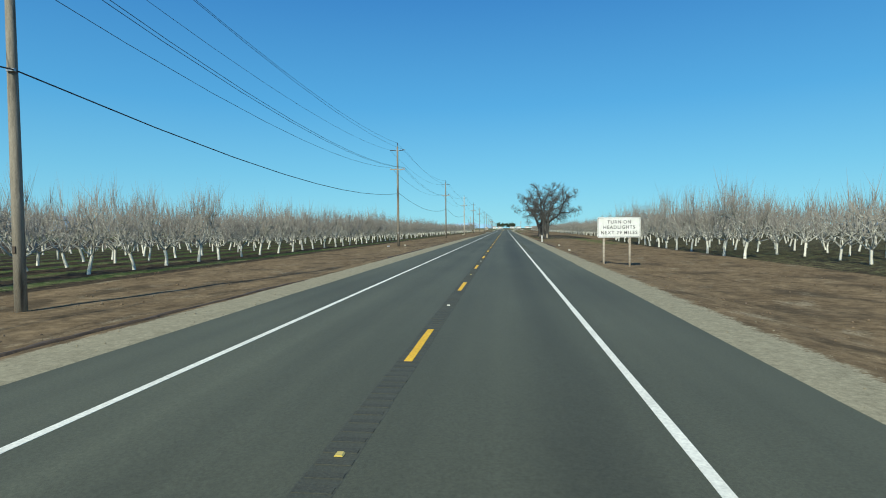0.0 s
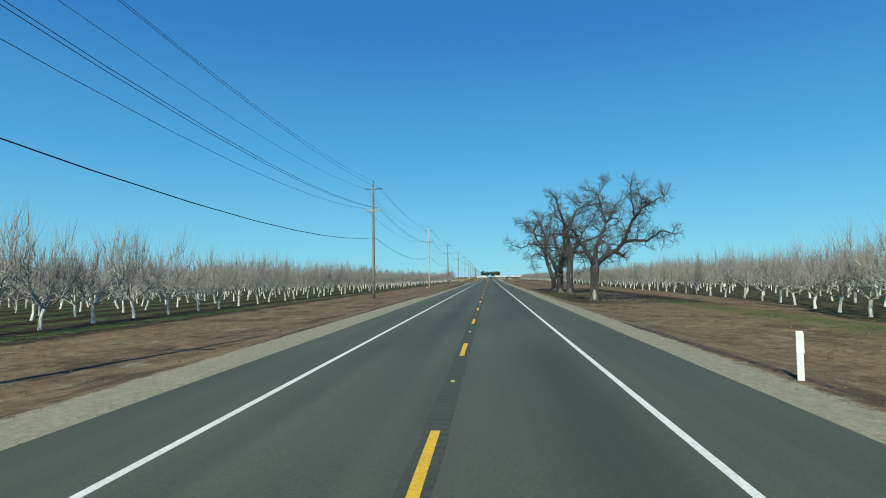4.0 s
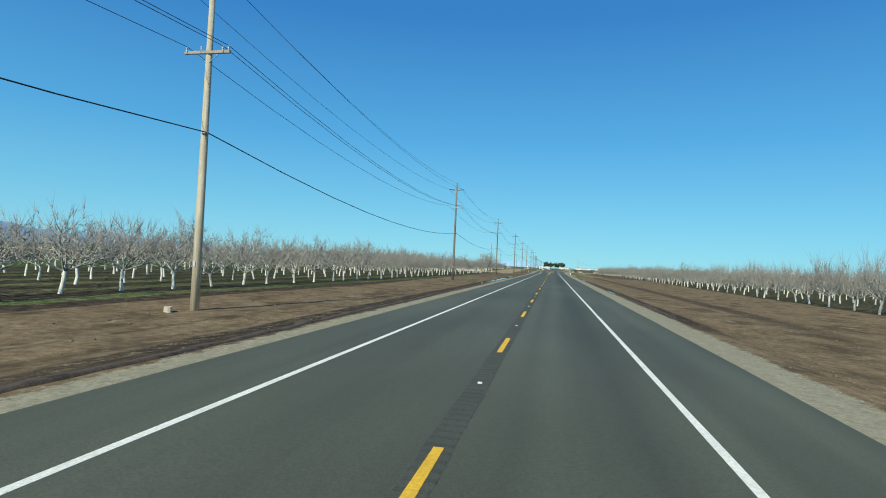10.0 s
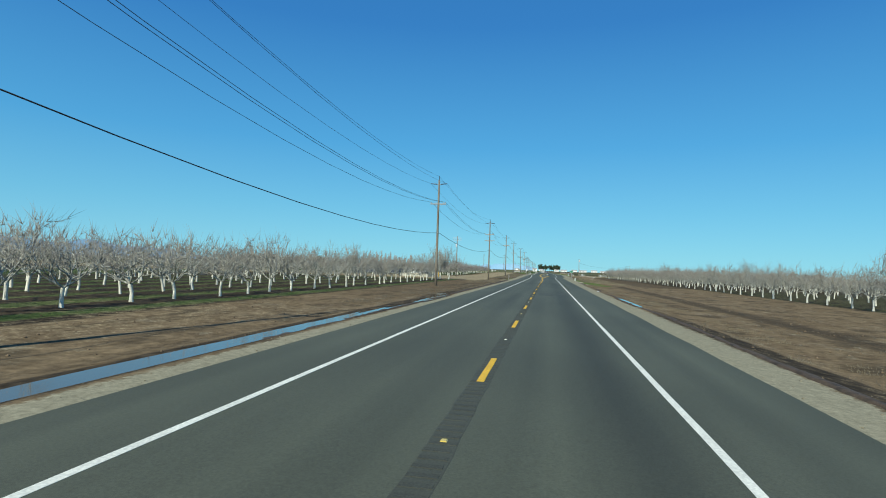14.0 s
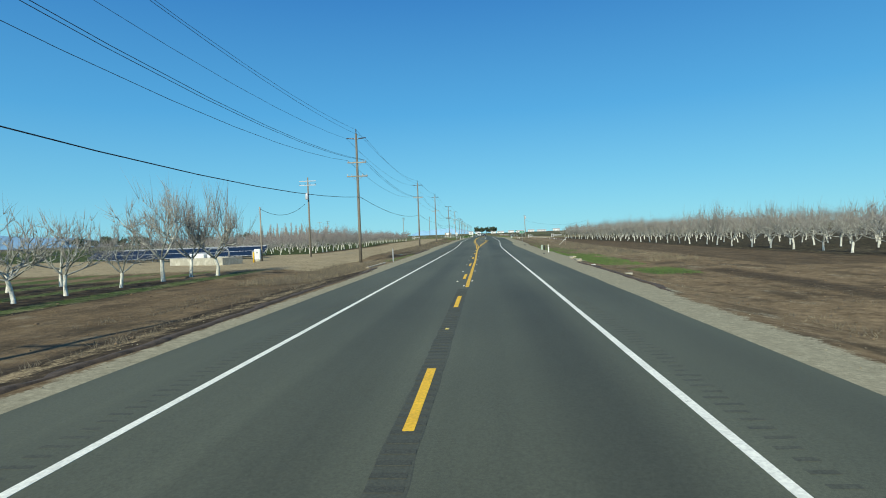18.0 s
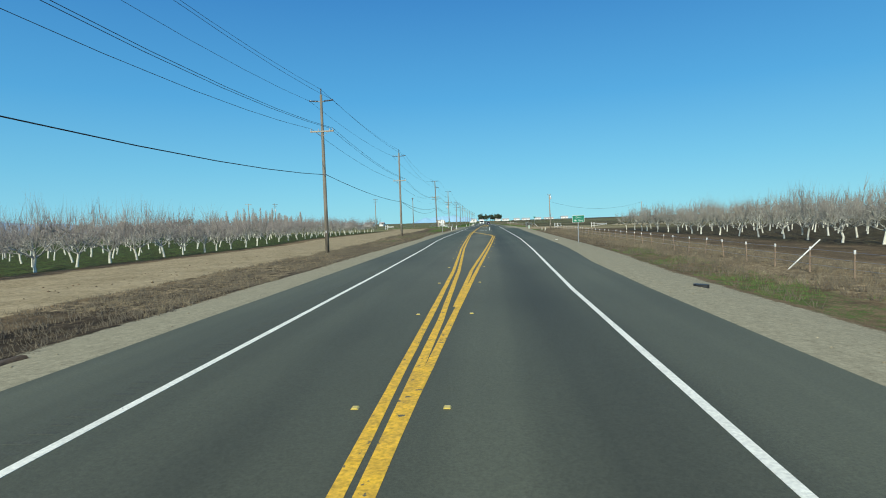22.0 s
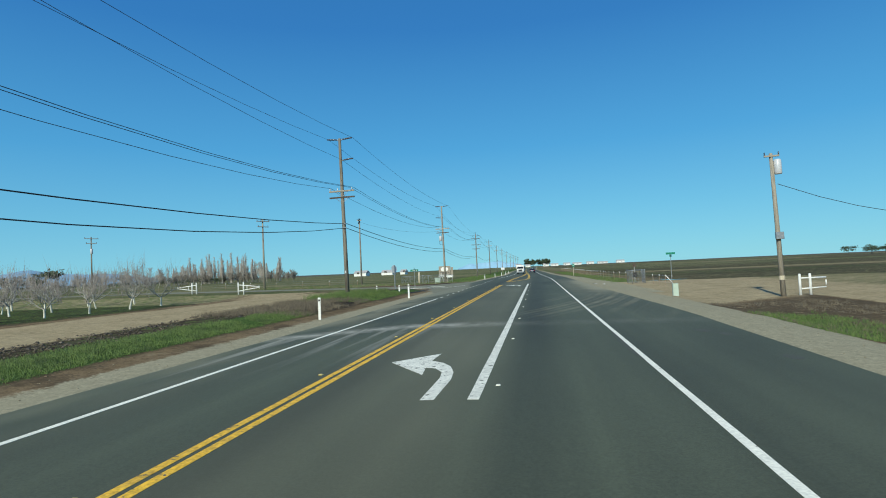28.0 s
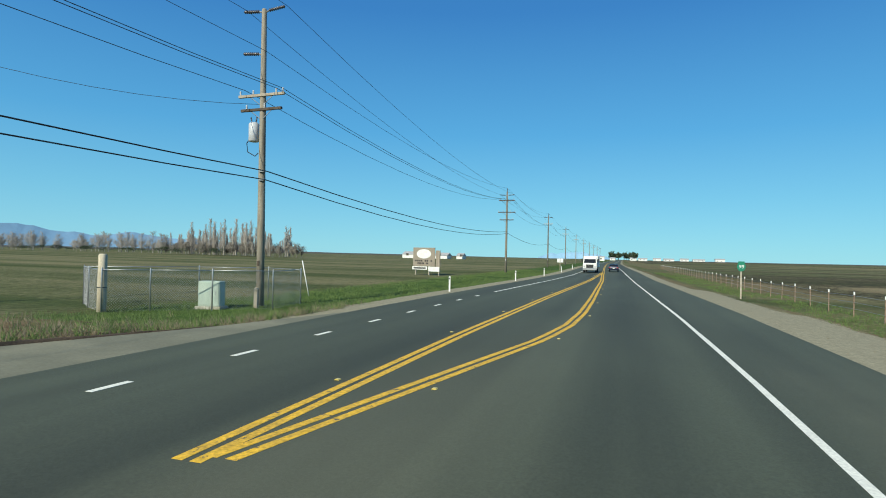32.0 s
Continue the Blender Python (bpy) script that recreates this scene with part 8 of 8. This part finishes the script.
cover("grass", "green tufts at the foot of the pole by the ditch", GRASS, 800, strip(-1, 437, 452, 2.2, 5.6, -0.15, 43), 0.05, 0.2, 0.013, 5, 0.45)
cover("grass", "small tuft of grass near the pole's foot", GRASS, 260, strip(-1, 297.5, 301.5, 4.7, 6.1, -1, 24), 0.06, 0.25, 0.013, 5, 0.4)
cover("grass", "patches of green grass by the side road", GRASS, 4600, strip(-1, 592, 618, 2.9, 5.8, -0.25, 2), 0.06, 0.22, 0.013, 4, 0.4)
cover("grass", "thick patch of green grass round the pole", GRASS, 3600, strip(-1, 628, 646, 2.9, 9, -0.2, 2), 0.06, 0.22, 0.013, 4, 0.4)
cover("weeds", "brown matted weeds before the pole", BROWN_WEED, 2200, strip(-1, 616, 630, 2.8, 9.5, -0.3, 27), 0.1, 0.4, 0.014, 5, 0.5)
cover("grass", "green grass on the far verge", GRASS, 7000, strip(-1, 686, 790, 1.8, 12, -0.3, 3), 0.08, 0.3, 0.014, 4, 0.4)
cover("grass", "green grass below the field fence", GRASS, 4200, strip(1, 668, 800, 3.9, 8.5, -0.2, 4), 0.08, 0.3, 0.014, 4, 0.4)
cover("grass", "thin green patches between the old trees", GRASS, 1500, strip(1, 95, 215, 2.5, 18, 0.18, 5), 0.05, 0.18, 0.012, 5, 0.4)
cover("weeds", "dry tan weeds along the field edge", DRY, 4200, strip(1, 424, 600, 6.0, 13, -0.05, 6), 0.2, 0.65, 0.011, 5, 0.4)
cover("weeds", "dark brown withered weeds along the field edge", BROWN_WEED, 7500, strip(1, 440, 605, 4.0, 13, -0.25, 16), 0.12, 0.5, 0.013, 5, 0.45)
cover("weeds", "dry tan weeds along the farm track", DRY, 1600, strip(-1, 474, 585, 2.4, 8, 0.05, 7), 0.12, 0.4, 0.011, 5, 0.5)
cover("weeds", "matted brown weeds between verge and farm track", BROWN_WEED, 6500, strip(-1, 462, 586, 3.0, 9.6, -0.25, 17), 0.08, 0.32, 0.014, 5, 0.6)
cover("grass", "thin green patches among the matted weeds", GRASS, 1300, strip(-1, 545, 594, 2.8, 8.5, 0.12, 31), 0.06, 0.22, 0.014, 5, 0.5)
cover("weeds", "brown weeds on the rough ground by the field entrance", BROWN_WEED, 1500, strip(1, 598, 624, 3.4, 12, -0.1, 18), 0.06, 0.3, 0.014, 5, 0.6)
cover("grass", "small green patch on the bare earth", GRASS, 500, strip(1, 411, 417, 4.8, 8, -0.3, 20), 0.04, 0.16, 0.014, 5, 0.6)
cover("grass", "green patch of grass by the field entrance", GRASS, 900, strip(1, 606, 617, 3.4, 6.6, -0.2, 19), 0.06, 0.28, 0.014, 5, 0.5)
cover("weeds", "brown weeds along the farm track", BROWN_WEED, 5200, strip(-1, 330, 600, 2.2, 7.6, 0.0, 8), 0.08, 0.3, 0.012, 5, 0.55)
cover("weeds", "brown weeds and litter on the verge", BROWN_WEED, 3600, strip(1, 60, 420, 1.9, 12, 0.2, 9), 0.04, 0.16, 0.012, 5, 0.7)
cover("weeds", "low dry weeds on the bare earth", BROWN_WEED, 3400, strip(-1, 5, 330, 2.0, 14, 0.22, 10), 0.03, 0.13, 0.012, 5, 0.8)
cover("weeds", "line of pale dead grass on the bare earth", DRY, 2600, strip(1, 300, 424, 3.2, 6.0, 0.05, 14), 0.06, 0.2, 0.013, 5, 0.9)
cover("weeds", "dark withered weeds on the bare earth", BROWN_WEED, 5000, strip(1, 215, 424, 2.2, 16, 0.15, 15), 0.05, 0.2, 0.014, 5, 0.8)
def yard_edge():
    """A place on the rough strip between the side road and the fenced yard."""
    x_ = rc.uniform(-46, -9.5)
    y_ = along(FAR_SIDE, x_) + abs(rc.normal(0, 4.5)) + 2.2
    return x_, y_


cover("weeds", "tan and brown tussocks beside the fenced yard", DRY, 3000, yard_edge, 0.12, 0.45, 0.013, 6, 0.5)
cover("grass", "rough green grass beside the fenced yard", GRASS, 3600, yard_edge, 0.12, 0.5, 0.013, 5, 0.5)
cover("weeds", "tall green weeds round the pole", GRASS, 700, strip(-1, 631, 643, 4.5, 9, -0.4, 11), 0.25, 0.7, 0.02, 6, 0.5)


def stones(name, label, mat, n, place, r0, r1):
    vs, ts, o = [], [], 0
    base = np.array([[1, 0, 0], [-1, 0, 0], [0, 1, 0], [0, -1, 0], [0, 0, 1], [0, 0, -1]], float)
    tri = np.array([[0, 2, 4], [2, 1, 4], [1, 3, 4], [3, 0, 4], [2, 0, 5], [1, 2, 5], [3, 1, 5], [0, 3, 5]])
    for _ in range(n):
        q = place()
        if q is None:
            continue
        s_ = r0 + (r1 - r0) * rc.random() ** 3
        a = rc.uniform(0, 6.28)
        c_, d_ = math.cos(a), math.sin(a)
        b = base * rc.uniform(0.6, 1.2, (6, 1)) * s_ * np.array([1.2, 0.9, 0.6])
        b = np.stack([b[:, 0] * c_ - b[:, 1] * d_ + q[0], b[:, 0] * d_ + b[:, 1] * c_ + q[1], b[:, 2] + ground_z(*q) + s_ * 0.2], 1)
        vs.append(b)
        ts.append(tri + o)
        o += 6
    return tagged(new(name, tri_mesh(name, np.concatenate(vs), np.concatenate(ts), [mat])), label, "stones", kind="stuff")


PEBBLE = material("pebble", [(0.295, 0.256, 0.165), (0.21, 0.18, 0.118), (0.39, 0.345, 0.24)], 3, 30, 0.9, 0, 0.2, 0.3)
CLOD = material("earth_clod", [(0.12, 0.083, 0.05), (0.20, 0.142, 0.085), (0.07, 0.05, 0.032)], 2, 20, 0.95, 0, 0.3, 0.3)
stones("gravel", "loose gravel along the road edge", PEBBLE, 5000, strip(1, -10, 720, 0.1, 2.2), 0.01, 0.04)
stones("gravel", "loose gravel along the far road edge", PEBBLE, 3000, strip(-1, -10, 720, 0.1, 2.2), 0.012, 0.04)
stones("clods", "loose clods of brown earth", CLOD, 5500, strip(1, -10, 420, 2.0, 14), 0.015, 0.09)
stones("clods", "loose clods of brown earth", CLOD, 5500, strip(-1, -10, 600, 2.2, 16), 0.015, 0.09)

def side_lip():
    """A place on the broken earth edge of the side road."""
    x_ = rc.uniform(-24, -10.5)
    return x_, along(FAR_SIDE, x_) + rc.uniform(0.05, 1.0)


RUBBLE = material("dark_rubble", [(0.11, 0.088, 0.062), (0.06, 0.048, 0.036), (0.19, 0.155, 0.115)], 2, 20, 0.95, 0, 0.4, 0.35)
stones("rubble", "bank of dark broken clods and rubble by the farm track", RUBBLE, 5000, strip(-1, 566, 618, 5.2, 9.2, -0.3, 21), 0.02, 0.1)
stones("rubble", "pale heaps of dumped rubble in the dusty yard", PEBBLE, 1500, strip(1, 640, 655, 34, 62, 0.0, 22), 0.08, 0.75)

# ---- eroded lip between verge and bare earth ----
# Dark tone for damp earth, with the scarp's shadow line painted in.
DARK_SOIL = material("dark_lip_soil", [(0.045, 0.031, 0.02), (0.085, 0.058, 0.037), (0.028, 0.02, 0.013)], 2, 20, 0.95, 0, 0.5, 0.3)


def lip(side, y0, y1, off, seed, gap, label):
    """A broken, lumpy bank of soil beside the gravel; its dark colour holds damp and the lip's shadow."""
    g = Geo()
    y_, prev = y0, False
    while y_ < y1:
        k_ = noise.noise((y_ * 0.045, seed, 0))
        wob = 0.5 * noise.noise((y_ * 0.06, seed, 4)) + 0.16 * noise.noise((y_ * 0.5, seed, 6)) + 0.07 * noise.noise((y_ * 1.9, seed, 6))
        edge_ = along(LEFT_EDGE, y_) - off if side < 0 else along(RIGHT_EDGE, y_) + off
        if k_ > gap:
            w_ = min((k_ - gap) * 5, 1) * (0.75 + 0.6 * noise.noise((y_ * 0.9, seed, 9)))
            h_ = 0.085 * w_
            x_ = edge_ + side * wob
            cols = ((0.0, -0.05), (0.05, h_ * 0.8), (0.16 * w_ + 0.06, h_), (0.4 * w_ + 0.1, h_ * 0.5 + 0.01), (0.85 * w_ + 0.12, -0.05))
            for d_, z_ in cols:
                xx = x_ + side * d_
                g.v.append((xx, y_ + 0.06 * noise.noise((y_ * 3, d_ * 9, seed)), ground_z(xx, y_) + z_ + 0.02 * noise.noise((xx * 4, y_ * 4, 1))))
            if prev:
                b_ = len(g.v) - 10
                g.f += [(b_ + q, b_ + q + 1, b_ + q + 6, b_ + q + 5) for q in range(4)]
            prev = True
        else:
            prev = False
        y_ += 0.35
    return tagged(part("soil_bank", g, DARK_SOIL, None, "", True), label, "soil", kind="stuff")


lip(-1, 4, 200, 2.3, 1.0, -0.12, "broken edge of soil beside the gravel verge, its shadow line in the colour")
lip(-1, 200, 420, 1.2, 2.0, -0.3, "dark damp bank of soil beside the gravel verge")
lip(-1, 451, 472, 2.0, 6.0, -0.4, "dark damp bank of soil beside the gravel verge")
lip(1, 20, 130, 1.6, 3.0, 0.05, "broken edge of soil beside the gravel verge, its shadow line in the colour")
lip(1, 230, 420, 1.7, 4.0, -0.15, "broken edge of soil beside the gravel verge, its shadow line in the colour")

stones("soil_bank", "low broken bank of damp soil along the side road", DARK_SOIL, 900, side_lip, 0.04, 0.15)
g = Geo()
for i in range(70):
    x_ = -25.5 + i * 0.23
    w_ = (0.75 + 0.5 * noise.noise((x_ * 0.7, 3, 1))) * min(1, i / 10) * min(1, (69 - i) / 12)
    h_ = 0.2 * w_ * (1 + 0.5 * noise.noise((x_ * 2.1, 8, 1)))
    y_ = along(FAR_SIDE, x_) + 0.12 * noise.noise((x_ * 1.7, 0, 5))
    for d_, z_ in ((0.0, -0.06), (0.08, h_ * 0.75), (0.3 * w_ + 0.1, h_), (0.8 * w_ + 0.14, h_ * 0.55), (1.3 * w_ + 0.2, -0.06)):
        g.v.append((x_, y_ + d_, side_z(x_) + z_ + 0.03 * noise.noise((x_ * 5, d_ * 7, 2))))
    if i:
        b_ = len(g.v) - 10
        g.f += [(b_ + q, b_ + q + 5, b_ + q + 6, b_ + q + 1) for q in range(4)]
tagged(part("soil_bank", g, DARK_SOIL, None, "", True), "dark eroded bank of soil along the side road", "soil", kind="stuff")

# ---- litter ----
hose = tagged(part("drip_hose", Geo().tube([(x_, y_, ground_z(x_, y_) + 0.03) for x_, y_ in ((-16.5, 640.9), (-14.6, 641.2), (-12.5, 642.1), (-11.7, 642.9), (-10.9, 643.9), (-10.7, 645.5), (-10.6, 648.7), (-10.7, 651.4), (-10.5, 653.1))], 0.04, 6), BLACK_PAINT, None, "", True), "black irrigation hose lying along the dusty junction", "hose")
for x, y, w, h, mat, label in ((-16.9, 84.0, 0.9, 0.12, PALE_PORCELAIN, "pale broken board lying by the pole"), (-14.6, 86.2, 0.3, 0.25, CONCRETE, "pale lump of concrete by the pole"), (9.6, 79.0, 0.3, 0.2, CONCRETE, "pale stone on the bare earth"),
                                (9.0, 60.5, 0.25, 0.16, CONCRETE, "pale stone on the bare earth"), (7.8, 365.5, 0.4, 0.05, WHITE_PAINT, "scrap of white litter on the verge"), (8.9, 527.0, 0.35, 0.05, WHITE_PAINT, "scrap of white litter on the verge"),
                                (-8.0, 283.0, 0.5, 0.05, WHITE_PAINT, "scrap of white litter on the verge"), (7.4, 437.5, 0.5, 0.06, BLACK_PAINT, "strip of black tyre rubber on the gravel"), (8.4, 481.0, 0.6, 0.1, BLACK_PAINT, "strip of black tyre rubber on the gravel"),
                                (-15.9, 230.2, 0.7, 0.25, PALE_POLE, "pale stump at the foot of the pole"), (9.4, 655.6, 0.35, 0.03, WHITE_PAINT, "scrap of white litter on the dusty apron"), (10.35, 655.8, 0.4, 0.03, WHITE_PAINT, "scrap of white litter on the dusty apron"), (8.3, 649.5, 0.7, 0.04, BLACK_PAINT, "strip of black tyre rubber on the dusty apron"), (9.4, 656.5, 0.5, 0.03, BLACK_PAINT, "strip of black tyre rubber on the dusty apron"),
                                (9.3, 409.1, 0.4, 0.08, CONCRETE, "pale stone on the bare earth"), (9.0, 418.2, 0.35, 0.05, WHITE_PAINT, "scrap of white litter on the verge")):
    gg = Geo()
    n_ = 9
    pts = [(w / 2 * (1 + 0.3 * noise.noise((k, x, y))) * math.cos(6.283 * k / n_), w / 4 * (1 + 0.4 * noise.noise((k, y, x))) * math.sin(6.283 * k / n_)) for k in range(n_)]
    gg.prism(pts, -0.05, h)
    ob = tagged(part("litter", gg, mat), label, "litter", "litter on the verge")
    ob.matrix_basis = pose(x, y, max(ground_z(x, y), -0.9), 0, 0, (x * 37) % 180)
